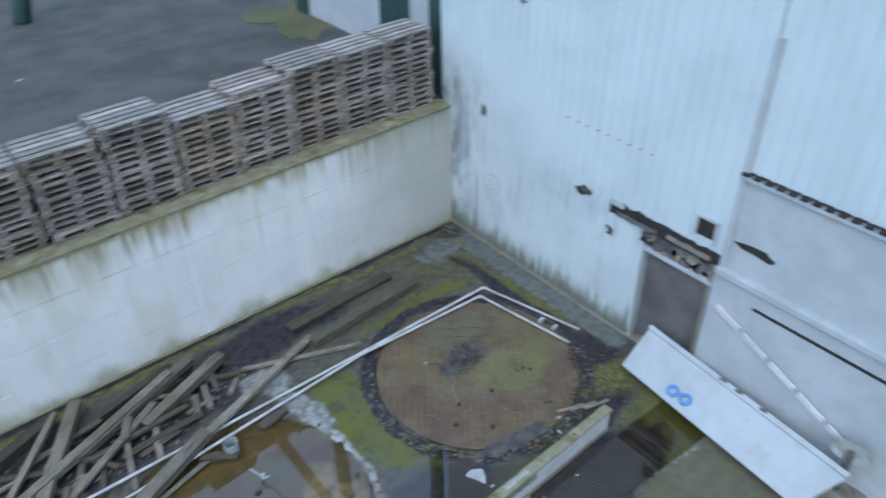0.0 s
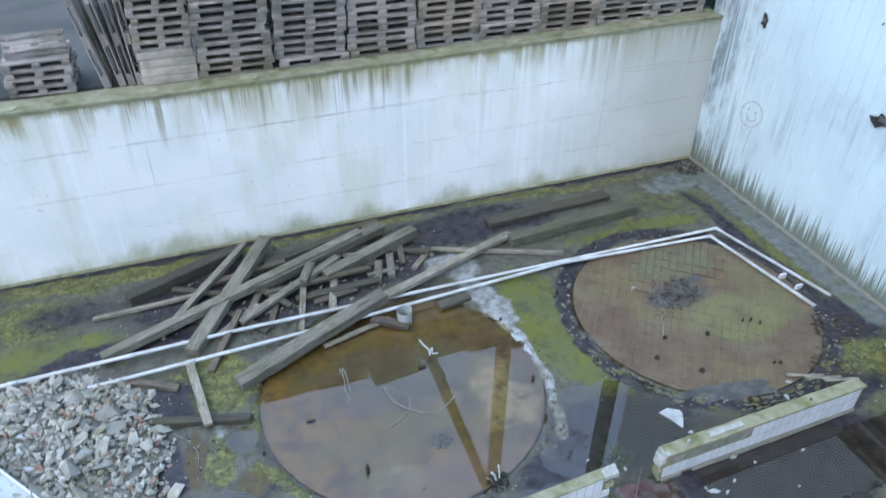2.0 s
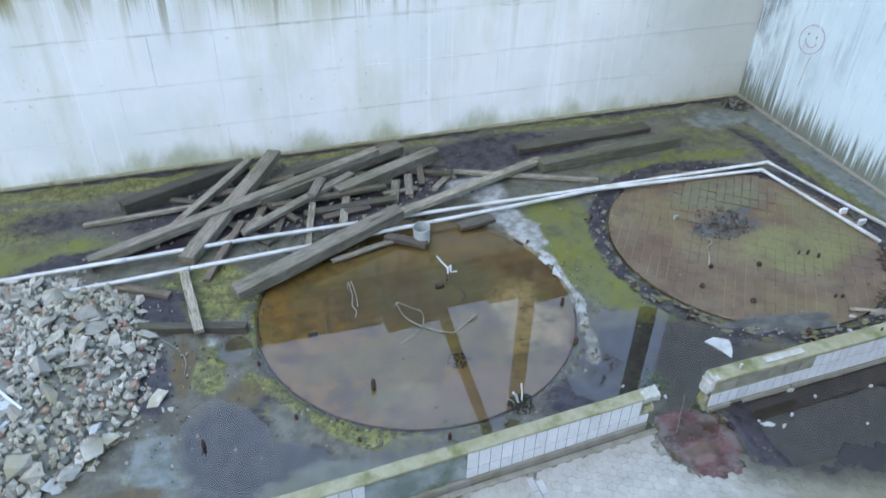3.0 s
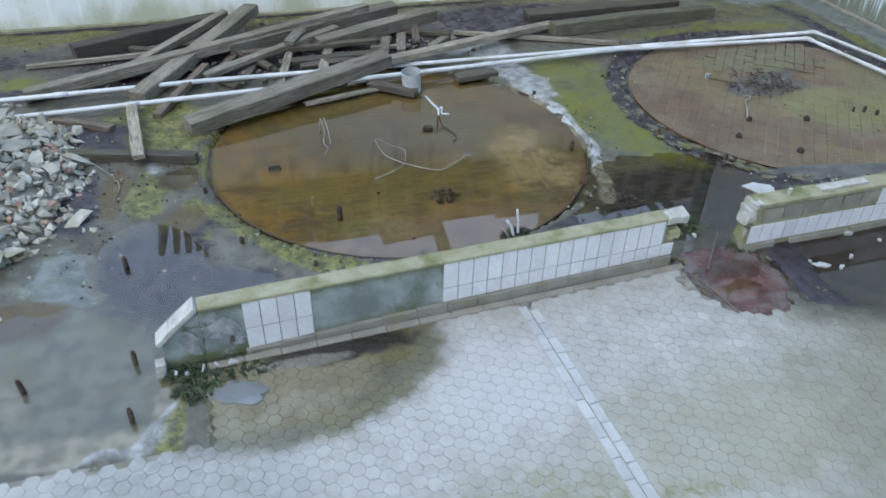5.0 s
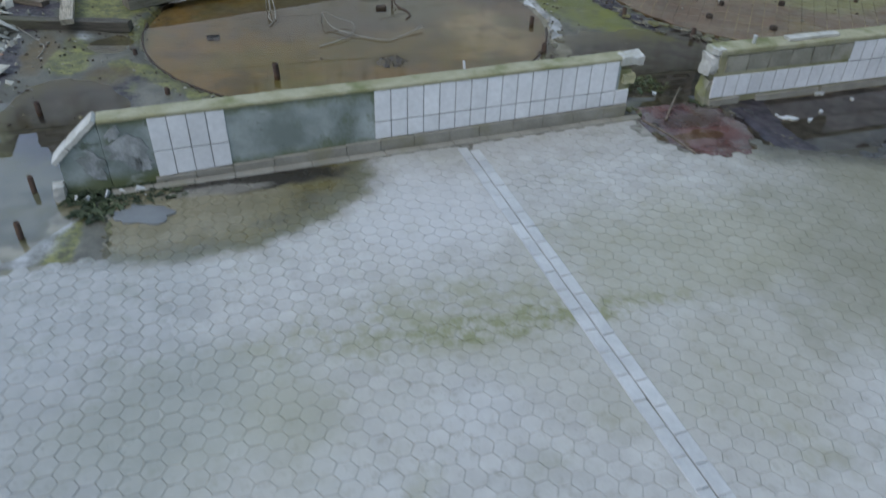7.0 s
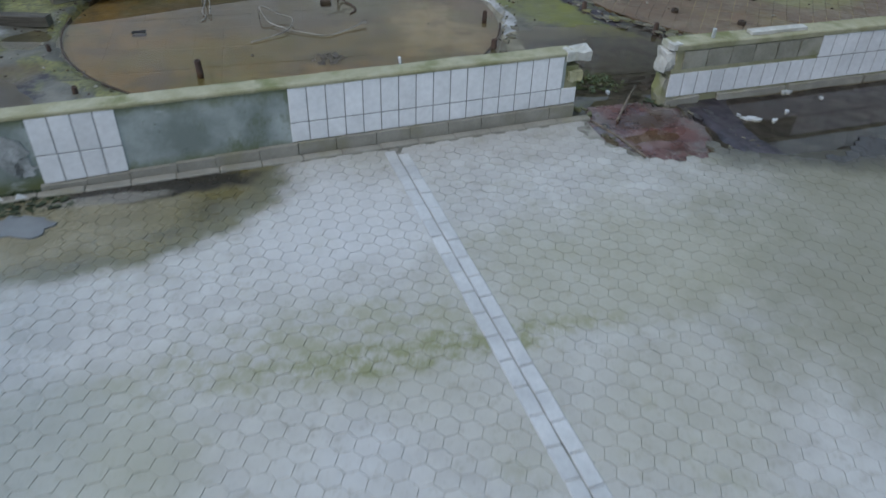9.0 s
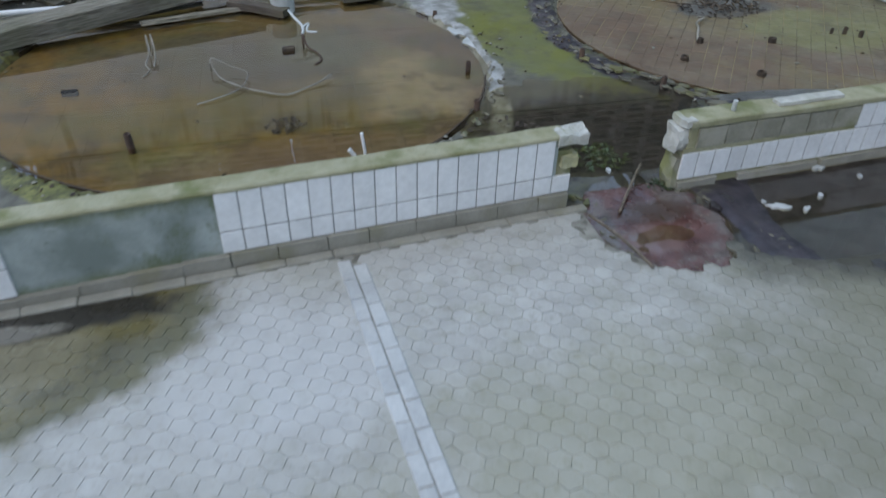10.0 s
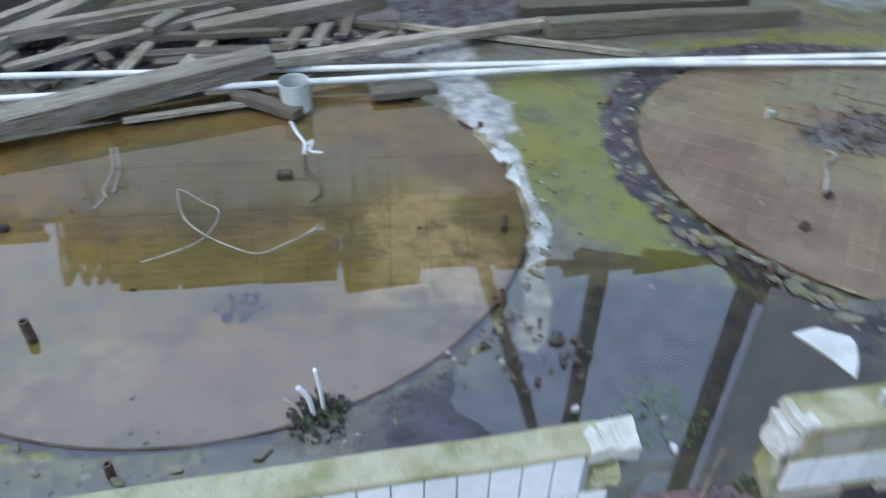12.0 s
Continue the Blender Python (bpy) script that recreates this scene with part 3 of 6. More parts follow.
    if label:
        ob["label"] = label
    return ob


def thing(name, bm, material, label, category, group="", kind="", smooth=False, at=None):
    ob = new(name, bm if isinstance(bm, bpy.types.Mesh) else mesh_of(name, bm, material, smooth))
    if at is not None:
        ob.matrix_basis = at
    return tagged(ob, label, category, group, kind)


def base(name, label, category, group="", kind="", at=None):
    ob = new(name)
    ob.empty_display_size = 0.1
    if at is not None:
        ob.matrix_basis = at
    return tagged(ob, label, category, group, kind)


def add_box(bm, x0, x1, y0, y1, z0, z1, bevel=0.0, m=None):
    vs = bmesh.ops.create_cube(bm, size=1.0)["verts"]
    for v in vs:
        v.co = Vector((x0 + (v.co.x + 0.5) * (x1 - x0), y0 + (v.co.y + 0.5) * (y1 - y0), z0 + (v.co.z + 0.5) * (z1 - z0)))
    if bevel:
        edges = list({e for v in vs for e in v.link_edges})
        vs = bmesh.ops.bevel(bm, geom=edges, offset=bevel, segments=1, affect="EDGES")["verts"]
    if m is not None:
        bmesh.ops.transform(bm, matrix=m, verts=list({v for v in vs}))
    return vs


def box(x0, x1, y0, y1, z0, z1, bevel=0.0):
    bm = bmesh.new()
    add_box(bm, x0, x1, y0, y1, z0, z1, bevel)
    return bm


def tube(points, r, sides=8, closed=False):
    """A round bar along the points."""
    bm = bmesh.new()
    pts = [Vector(p) for p in points]
    rings = []
    for i, p in enumerate(pts):
        a, b = pts[max(i - 1, 0)], pts[min(i + 1, len(pts) - 1)]
        q = (b - a).to_track_quat("Z", "Y")
        rings.append([bm.verts.new(p + q @ Vector((r * math.cos(k * math.tau / sides), r * math.sin(k * math.tau / sides), 0))) for k in range(sides)])
    for s, e in zip(rings, rings[1:]):
        for k in range(sides):
            bm.faces.new((s[k], s[(k + 1) % sides], e[(k + 1) % sides], e[k]))
    bm.faces.new(rings[0][::-1])
    bm.faces.new(rings[-1])
    return bm


def prism(outline, z0, z1):
    bm = bmesh.new()
    lo = [bm.verts.new((x, y, z0)) for x, y in outline]
    hi = [bm.verts.new((x, y, z1)) for x, y in outline]
    bm.faces.new(hi)
    bm.faces.new(lo[::-1])
    for i in range(len(lo)):
        j = (i + 1) % len(lo)
        bm.faces.new((lo[i], lo[j], hi[j], hi[i]))
    bmesh.ops.recalc_face_normals(bm, faces=bm.faces)
    return bm


def blob_outline(cx, cy, rx, ry, turn=0.0, n=28, rough=0.22, seed=0):
    """An uneven closed outline."""
    pts = []
    for i in range(n):
        a = i * math.tau / n
        k = 1 + rough * noise.noise((math.cos(a) * 1.6 + seed * 7.1, math.sin(a) * 1.6, seed * 3.3)) * 1.6 + rough * 0.5 * noise.noise((math.cos(a) * 5 + seed, math.sin(a) * 5, 4.0))
        x, y = rx * k * math.cos(a), ry * k * math.sin(a)
        pts.append((cx + x * math.cos(turn) - y * math.sin(turn), cy + x * math.sin(turn) + y * math.cos(turn)))
    return pts


# ---- the ground of the lower yard ----
NEAR, NEAR_R = (-7.2, -4.1), 1.82
FAR, FAR_R = (-2.68, -3.95), 1.76
WALL_TURN = 0.85


def hill(x, y, cx, cy, rx, ry, turn=0.0):
    """1 inside an ellipse, falling to 0 round its edge."""
    a = radians(turn)
    dx, dy = x - cx, y - cy
    u, v = (dx * math.cos(a) + dy * math.sin(a)) / rx, (-dx * math.sin(a) + dy * math.cos(a)) / ry
    return max(0.0, min(1.0, 1.5 - math.hypot(u, v)))


def stroke(x, y, ax, ay, bx, by, w):
    """1 along a line, falling to 0 past its half width."""
    t = ((x - ax) * (bx - ax) + (y - ay) * (by - ay)) / ((bx - ax) ** 2 + (by - ay) ** 2)
    t = max(0.0, min(1.0, t))
    return max(0.0, min(1.0, 1.5 - math.hypot(x - ax - t * (bx - ax), y - ay - t * (by - ay)) / w))


def masks(x, y):
    """Height of the ground and how much of each kind of cover lies there."""
    rn, rf = math.hypot(x - NEAR[0], y - NEAR[1]), math.hypot(x - FAR[0], y - FAR[1])
    px, py = x, y
    x += 0.16 * noise.noise((px * 1.4, py * 1.4, 11)) + 0.07 * noise.noise((px * 4.5, py * 4.5, 12))
    y += 0.16 * noise.noise((px * 1.4, py * 1.4, 21)) + 0.07 * noise.noise((px * 4.5, py * 4.5, 22))
    ring_f = max(0.0, min(1.0, 1.6 - abs(rf - FAR_R - 0.15 - 0.03 * noise.noise((x * 2, y * 2, 4))) / 0.13))
    ring_n = max(0.0, 1.5 - abs(rn - NEAR_R - 0.10) / 0.10)
    low = noise.noise((x * 0.7, y * 0.7, 1.0)) * 0.006 + noise.noise((x * 2.3, y * 2.3, 2.0)) * 0.005 + noise.noise((px * 7.5, py * 7.5, 5.0)) * 0.004
    h = 0.022 + low
    dip = max(
        hill(x, y, -4.95, -5.5, 1.0, 0.75), hill(x, y, -5.5, -5.75, 0.5, 0.42),
        hill(x, y, -3.4, -6.1, 1.5, 0.28),
        hill(x, y, -9.45, -5.75, 0.42, 0.80, 8), hill(x, y, -8.9, -6.32, 0.5, 0.16, 5), hill(x, y, -9.0, -6.02, 0.72, 0.34, -20),
        hill(x, y, -10.4, -6.75, 1.3, 0.8),
        hill(x, y, -8.2, -6.2, 1.5, 0.25, 6),
        hill(x, y, -9.27, -4.28, 0.13, 0.24),
        hill(x, y, -3.4, -6.9, 1.6, 0.6),
        hill(x, y, -6.6, -0.9, 0.8, 0.35) * 0.9,
        hill(x, y, -6.4, -6.25, 0.7, 0.18),
    )
    h -= 0.042 * dip
    if hill(px, py, -5.12, -6.74, 0.36, 0.45) > 0.4:
        h = -0.06
    if rn < NEAR_R + 0.03:
        h = -0.05
    elif rf < FAR_R + 0.03:
        h = -0.03
    moss = max(
        ring_f * 0.25,
        hill(x, y, -10.4, -0.42, 2.6, 0.28, 2) * 0.85, hill(x, y, -7.0, -0.3, 1.2, 0.2),
        hill(x, y, -9.55, -3.2, 0.55, 0.5), hill(x, y, -9.3, -5.2, 0.3, 0.25),
        stroke(x, y, -9.0, -4.9, -8.45, -5.55, 0.14) * 0.9, stroke(x, y, -9.22, -6.95, -9.25, -7.4, 0.10) * 0.9, stroke(x, y, -8.45, -5.55, -7.8, -5.92, 0.13), stroke(x, y, -7.7, -5.97, -7.1, -6.06, 0.09), hill(x, y, -5.35, -3.0, 0.35, 0.35) * 0.9,
        hill(x, y, -1.2, -5.6, 0.7, 0.45, 30) * 0.95, hill(x, y, -3.2, -0.35, 2.4, 0.12) * 0.7, hill(x, y, -11.8, -1.2, 0.9, 0.5) * 0.8,
        hill(x, y, -10.15, -5.85, 0.28, 0.45) * 0.9, hill(x, y, -8.95, -3.95, 0.16, 0.45), hill(x, y, -9.52, -4.48, 0.19, 0.36), hill(x, y, -9.08, -4.1, 0.10, 0.3), hill(x, y, -9.5, -3.5, 0.5, 0.3), stroke(x, y, -9.15, -4.75, -8.7, -5.3, 0.10),
        hill(x, y, -1.9, -1.75, 0.9, 0.2, -5) * 0.55, hill(x, y, -0.7, -3.2, 0.25, 1.2) * 0.8, hill(x, y, -12.6, -3.4, 0.8, 0.9) * 0.6,
    )
    film = max(
        hill(x, y, -4.85, -3.0, 0.5, 0.75, 10), stroke(x, y, -0.75, -0.9, -0.6, -5.2, 0.25) * 0.45, hill(x, y, -1.0, -6.9, 0.9, 0.8) * 0.9, hill(x, y, -2.4, -1.9, 1.6, 0.22) * 0.7,
        hill(x, y, -5.0, -3.9, 0.5, 1.1, 22), hill(x, y, -4.3, -5.2, 0.75, 0.3, -40) * 0.9, hill(x, y, -1.3, -1.2, 1.2, 0.7) * 0.5, hill(x, y, -4.68, -6.85, 0.16, 0.4),
        hill(x, y, -1.2, -7.1, 0.9, 0.4) * 0.85, hill(x, y, -10.9, -6.2, 1.2, 0.8) * 0.4, hill(x, y, -11.6, -2.0, 1.2, 0.4) * 0.8,
    )
    mud = max(
        ring_f * (0.75 + 0.35 * noise.noise((x * 3, y * 3, 9))), ring_n * 0.3 if x > -7.4 and y < -4.3 or x < -8.6 else 0, hill(x, y, -4.8, -5.65, 0.95, 0.6) * 1.1,
        hill(x, y, -3.2, -6.85, 1.8, 0.6) * 1.3, hill(x, y, -5.2, -0.9, 1.8, 0.5) * 0.85, hill(x, y, -10.7, -2.2, 1.3, 0.22, 4) * 0.9, hill(x, y, -11.3, -1.2, 0.9, 0.45) * 0.6,
        hill(x, y, -8.4, -1.5, 2.2, 0.8) * 0.95, hill(x, y, -6.4, -1.6, 1.0, 0.5) * 0.75, hill(x, y, -0.75, -4.9, 0.5, 0.5) * 0.9,
        hill(x, y, -2.1, -6.0, 1.0, 0.25), hill(x, y, -10.0, -3.6, 0.35, 0.3) * 0.8, hill(x, y, -5.9, -6.0, 0.5, 0.3) * 0.8,
        hill(x, y, -0.9, -2.6, 0.18, 1.8) * 0.8, stroke(x, y, -12.6, -0.25, -0.3, -0.06, 0.09),
        hill(x, y, -9.45, -5.8, 0.42, 0.75) * 1.1, hill(x, y, -9.0, -6.02, 0.7, 0.32, -20), hill(x, y, -8.9, -6.32, 0.6, 0.16), hill(x, y, -0.3, -2.5, 0.1, 2.6) * 0.8, hill(x, y, -10.1, -4.6, 0.25, 0.6) * 0.7, hill(x, y, -9.2, -5.15, 0.42, 0.22) * 0.6, hill(x, y, -10.15, -3.35, 0.5, 0.3) * 0.9,
    )
    slime = max(hill(x, y, -10.45, -6.05, 0.4, 0.25), hill(x, y, -9.80, -4.4, 0.14, 0.42) * 0.8, hill(x, y, -9.2, -4.95, 0.28, 0.3) * 0.55)
    lime = max(
        stroke(x, y, -5.62, -2.3, -5.45, -3.3, 0.20) * 0.85, stroke(x, y, -5.45, -3.3, -5.36, -4.1, 0.10) * 0.95, stroke(x, y, -5.36, -4.1, -5.36, -4.75, 0.065) * 0.85, stroke(x, y, -5.38, -4.75, -5.62, -5.45, 0.07) * 0.7,
        hill(x, y, -5.7, -1.9, 0.5, 0.35) * 0.8, hill(x, y, -9.45, -4.0, 0.12, 0.3) * 0.55, hill(x, y, -10.1, -7.25, 0.9, 0.16) * 0.8,
        hill(x, y, -9.3, -6.95, 0.12, 0.2) * 0.8,
        hill(x, y, -10.6, -6.9, 0.6, 0.5) * 0.5,
    )
    grey = max(hill(x, y, -8.65, -6.16, 0.52, 0.2, 5), hill(x, y, -10.05, -6.3, 0.4, 0.12) * 0.7, hill(x, y, -10.2, -6.7, 1.1, 0.75) * 0.85, stroke(px, py, -0.30, -0.35, -0.26, -5.0, 0.24) * 0.85, hill(x, y, -0.9, -0.8, 0.8, 0.45) * 0.7, hill(x, y, -10.1, -5.75, 0.32, 0.55) * 0.85)
    return h, moss, film, mud, slime, lime, grey


def sheet(outline, z):
    bm = bmesh.new()
    bm.faces.new([bm.verts.new((x, y, z)) for x, y in outline])
    return bm


def make_yard_floor():
    step, x0, x1, y0, y1 = 0.05, -13.5, 0.0, -7.5, 0.05
    nx, ny = int((x1 - x0) / step), int((y1 - y0) / step)
    verts, cover = [], []
    for j in range(ny + 1):
        for i in range(nx + 1):
            x, y = x0 + i * step, y0 + j * step
            h, *m = masks(x, y)
            if y < -6.9 and x > -4.4:
                h = min(h, -0.008)
            if -7.3 < y < -6.45 and x > -4.75:
                h = 0.030 * max(0.0, 1 - (x + 4.75) / 0.45) - 0.010 + 0.009 * noise.noise((x * 2.2, y * 2.2, 6)) + 0.004 * noise.noise((x * 7, y * 7, 6))
            if y < -7.02 and -5.7 < x <= -4.75 or y < -7.3 and x > -4.4:
                h = -0.05
            verts.append((x, y, h))
            cover.append(m)
    faces = []
    for j in range(ny):
        for i in range(nx):
            if y0 + j * step < -6.72 + 0.06 * (x0 + i * step + 9.2) and -9.07 < x0 + i * step < -5.5:
                continue
            a = j * (nx + 1) + i
            faces.append((a, a + 1, a + nx + 2, a + nx + 1))
    me = bpy.data.meshes.new("ground")
    me.from_pydata(verts, [], faces)
    for k, key in enumerate(("moss", "film", "mud", "slime", "lime", "grey")):
        at = me.attributes.new(key, "FLOAT", "POINT")
        at.data.foreach_set("value", [c[k] for c in cover])
    me.materials.append(M["ground"])
    for p in me.polygons:
        p.use_smooth = True
    ob = new("floor", me)
    return tagged(ob, "wet mossy concrete yard floor with mud and puddles", "ground", kind="structure")


floor = make_yard_floor()

water = thing("water", sheet([(-13.4, -7.42), (-9.10, -7.42), (-9.10, -6.72), (-9.1, -6.6), (-5.4, -6.42), (-5.55, -7.15), (-4.6, -7.25), (-0.05, -7.45), (-0.05, -0.05), (-13.4, -0.25)], 0.0), M["water"],
              "shallow clear rainwater standing in the sunken yard", "water", kind="structure")
water.visible_shadow = False

# the wide sheet on which everything stands, and the higher lot behind the retaining wall
outer = thing("ground", box(-600, 600, -600, 600, -0.6, -0.16), M["grass"], "rough ground round the sunken yard", "ground", kind="structure")

# ---- retaining wall ----
wall = base("wall_north", "white painted concrete retaining wall stained with algae", "wall", kind="structure", at=pose(0, 0, 0, 0, 0, WALL_TURN))
def rise(x):
    """The wall's top climbs a little towards the shed."""
    return 0.0115 * min(9.4, max(0.0, x + 9.0))


def lifted(bm):
    for v in bm.verts:
        v.co.z += rise(v.co.x) * max(0.0, v.co.z) / 2.7
    return bm


LIFTS = [(-0.2, 0.62), (0.623, 1.30), (1.303, 2.02), (2.027, 2.685)]
for k, (z0, z1) in enumerate(LIFTS):
    bm = bmesh.new()
    xs = [-45.0, -14.2, -10.85 + 0.5 * k, -9.0, -5.2 + 0.4 * k, -2.2, 0.35]
    for a, b in zip(xs, xs[1:]):
        add_box(bm, a, b - 0.003, 0.003 * ((k + int(a)) % 2), 0.40, z0, z1, 0.004)
    part("concrete_lift", lifted(bm), M["wall"], wall)
bm = bmesh.new()
add_box(bm, -45, -9.0, 0.012, 0.4, -0.2, 2.685)
add_box(bm, -9.0, 0.35, 0.012, 0.4, -0.2, 2.685)
part("wall_core", lifted(bm), M["wall"], wall)
bm = bmesh.new()
n = 90
for i in range(n):
    a, b = -13.5 + 13.5 * i / n, -13.5 + 13.5 * (i + 1) / n
    j = 0.012 * noise.noise((a * 1.3, 0, 0))
    add_box(bm, a, b + 0.002, -0.02 + j, 0.42, 2.686, 2.732 + 0.012 * noise.noise((a * 0.8, 3, 0)), 0.0)
add_box(bm, -45, -13.5, -0.03, 0.42, 2.686, 2.73)
coping = part("coping", lifted(bm), M["coping"], wall, "moss-covered concrete coping")
for x in (-11.45, -9.65, -8.25, -5.5, -5.2, -4.0, -2.6, -1.5):
    bm = prism(blob_outline(x, 0.12, 0.13, 0.08, 0.1, 14, 0.3, x), 2.72, 2.75)
    part("mortar_pad", lifted(bm), M["pad"], coping, "crumbled pale mortar pad")
bm = box(-45, 0, -0.06, -0.004, -0.1, 0.06, 0.01)
part("footing", bm, M["coping"], wall, "dark mossy footing strip")

bm = bmesh.new()
for a, b in ((-300, -9.0), (-9.0, 0.4), (0.4, 300)):
    add_box(bm, a, b, 0.42, 300, -0.1, 2.72)
bmesh.ops.remove_doubles(bm, verts=bm.verts, dist=0.001)
lot = thing("road", lifted(bm), M["asphalt"], "dark wet asphalt lot above the retaining wall", "asphalt lot", kind="structure")

# ---- corrugated shed wall ----
TOP = 11.0
DOOR = (-6.42, -5.08, 2.05)


def ribbed(y0, y1, z0, z1, pitch=0.22, depth=0.022, x=0.0):
    """Sheet with narrow upright ribs standing out towards -x."""
    bm = bmesh.new()
    prof, y = [], y0
    while y < y1 - 1e-6:
        for u, d in ((0, 0), (0.74, 0), (0.80, -depth), (0.94, -depth)):
            if y + u * pitch < y1:
                prof.append((x + d, y + u * pitch))
        y += pitch
    prof.append((x, y1))
    rings = []
    for z in (z0, z1):
        rings.append([bm.verts.new((a, b, z)) for a, b in prof] + [bm.verts.new((x + 0.02, y1, z)), bm.verts.new((x + 0.02, y0, z))])
    lo, hi = rings
    for i in range(len(lo)):
        j = (i + 1) % len(lo)
        bm.faces.new((lo[i], lo[j], hi[j], hi[i]))
    bm.faces.new(lo)
    bm.faces.new(hi)
    bmesh.ops.recalc_face_normals(bm, faces=bm.faces)
    return bm


shed = base("wall_east", "white corrugated metal shed wall with dirty streaks and holes", "wall", kind="structure")
low_sheet = part("wall_sheet", ribbed(DOOR[1], 0.1, 0.05, 2.5595), M["sheet"], shed)
high_sheet = part("wall_sheet", ribbed(DOOR[0] - 0.05, 0.1, 2.56, TOP), M["sheet"], shed)
part("wall_core", box(0.03, 0.3, DOOR[1], 0.3, -0.2, TOP), M["grey"], shed)
part("wall_core", box(0.03, 0.3, -30, DOOR[0], -0.2, TOP), M["grey"], shed)
part("wall_core", box(0.03, 0.3, DOOR[0], DOOR[1], DOOR[2], TOP), M["grey"], shed)
part("corner_trim", box(-0.03, 0.32, 0.1, 0.24, 0.0, TOP, 0.01), M["sheet"], shed, "white folded corner trim")
part("corner_post", box(0.10, 0.60, 0.46, 0.80, 2.715, 5.3, 0.01), M["green"], shed, "dark green steel corner post")
part("north_side", box(0.3, 30, 0.1, 0.3, -0.2, TOP), M["sheet"], shed)
part("base_flashing", box(-0.075, 0.0, DOOR[1], 0.0, -0.02, 0.05, 0.008), M["plinth"], shed, "grey concrete kerb along the foot")
part("roof", box(0.0, 30, -30, 0.3, TOP, TOP + 0.3), M["grey"], shed)

# openings, damage and trims on the shed wall
def ragged(cy, cz, ry, rz, seed, x0=-0.006, x1=0.012, n=9):
    """An uneven upright plate facing -x."""
    bm = prism(blob_outline(cy, cz, ry, rz, 0, n, 0.75, seed), x0, x1)
    for v in bm.verts:
        v.co = Vector((v.co.z, v.co.x, v.co.y))
    bmesh.ops.recalc_face_normals(bm, faces=bm.faces)
    return bm


# nothing is cut out: dark plates paint the shade within each hole
for k, (y, z, ry, rz) in enumerate(((-1.02, 3.06, 0.07, 0.09), (-3.70, 2.50, 0.17, 0.11), (-4.40, 1.98, 0.08, 0.07), (-5.12, 2.24, 0.09, 0.09), (-2.0, 5.4, 0.05, 0.03))):
    part("hole", ragged(y, z, ry, rz, k, -0.032, 0.02), M["dark"], high_sheet if z > 2.5 else low_sheet, "dark torn hole in the sheet")
    part("torn_flap", ragged(y - 0.4 * ry, z + 0.3 * rz, ry * 0.5, rz * 0.4, k + 20, -0.05, -0.033), M["grey"], high_sheet if z > 2.5 else low_sheet, "bent torn scrap of sheet")
def torn_strip(y0, y1, z_top, z_low, seed, x0, x1, n=26, amp=0.05):
    """A long ragged plate facing -x."""
    ys = [y0 + (y1 - y0) * i / n for i in range(n + 1)]
    hi = [(y, z_top + amp * noise.noise((y * 6, seed, 0)) + amp * 0.6 * noise.noise((y * 19, seed, 2))) for y in ys]
    lo = [(y, z_low + amp * noise.noise((y * 7, seed, 5)) + amp * 0.6 * noise.noise((y * 17, seed, 7))) for y in ys]
    bm = prism(hi + lo[::-1], x0, x1)
    for v in bm.verts:
        v.co = Vector((v.co.z, v.co.x, v.co.y))
    bmesh.ops.recalc_face_normals(bm, faces=bm.faces)
    return bm


# dark plate on the sheet, painted as the shade in the broken strip
part("gap", torn_strip(-4.32, -6.45, 2.60, 2.36, 3, -0.03, 0.02), M["dark"], shed, "dark broken strip above the doorway")
part("torn_flap", torn_strip(-4.5, -5.3, 2.45, 2.37, 8, -0.05, -0.031, 12, 0.03), M["grey"], shed, "bent grey edge of torn sheet")
part("torn_flap", torn_strip(-5.5, -6.3, 2.50, 2.42, 9, -0.05, -0.031, 12, 0.03), M["plinth"], shed, "grey-brown broken edge")
part("torn_flap", torn_strip(-4.36, -4.62, 2.62, 2.55, 12, -0.07, -0.032, 5, 0.02), M["white"], shed, "white bent edge of torn sheet")
for k in range(9):
    part("lintel_rubble", ragged(-5.2 - 0.14 * k, 2.22 - 0.05 * (k % 3), 0.12, 0.10, 80 + k, -0.03, 0.03), M["grey" if k % 2 else "rubble"], shed, "crumbled masonry over the doorway")
# solid dark box in place of the shaded inside of the opening
part("square_hole", box(-0.028, 0.03, -6.28, -5.98, 2.78, 3.08, 0.004), M["dark"], shed, "dark square hole")
for y0, y1, z0, z1 in ((-6.33, -6.28, 2.7, 3.12), (-5.98, -5.94, 2.75, 3.12), (-6.28, -5.98, 3.08, 3.12)):
    part("hole_frame", box(-0.05, 0.0, y0, y1, z0, z1, 0.004), M["white"], high_sheet)
for k in range(9):
    bm = bmesh.new()
    bmesh.ops.create_cone(bm, cap_ends=True, segments=8, radius1=0.016, radius2=0.012, depth=0.012, matrix=pose(-0.028, -3.2 - 0.22 * k, 3.71, 0, -90, 0))
    part("screw", bm, M["rust"], high_sheet)
# smiling face drawn in marker: a ring, two eyes, a mouth and a string
def drawn(points, r=0.006):
    return tube([(-0.026, y, z) for y, z in points], r, 5)


circle = [(-1.31 + 0.25 * math.cos(a) - 0.05 * math.sin(a), 1.52 + 0.235 * math.sin(a)) for a in [i * math.tau / 24 for i in range(25)]]
part("drawing", drawn(circle), M["ink"], low_sheet, "round face drawn in reddish marker")
for y in (-1.22, -1.40):
    part("drawing", drawn([(y, 1.60), (y, 1.565)], 0.012), M["ink"], low_sheet)
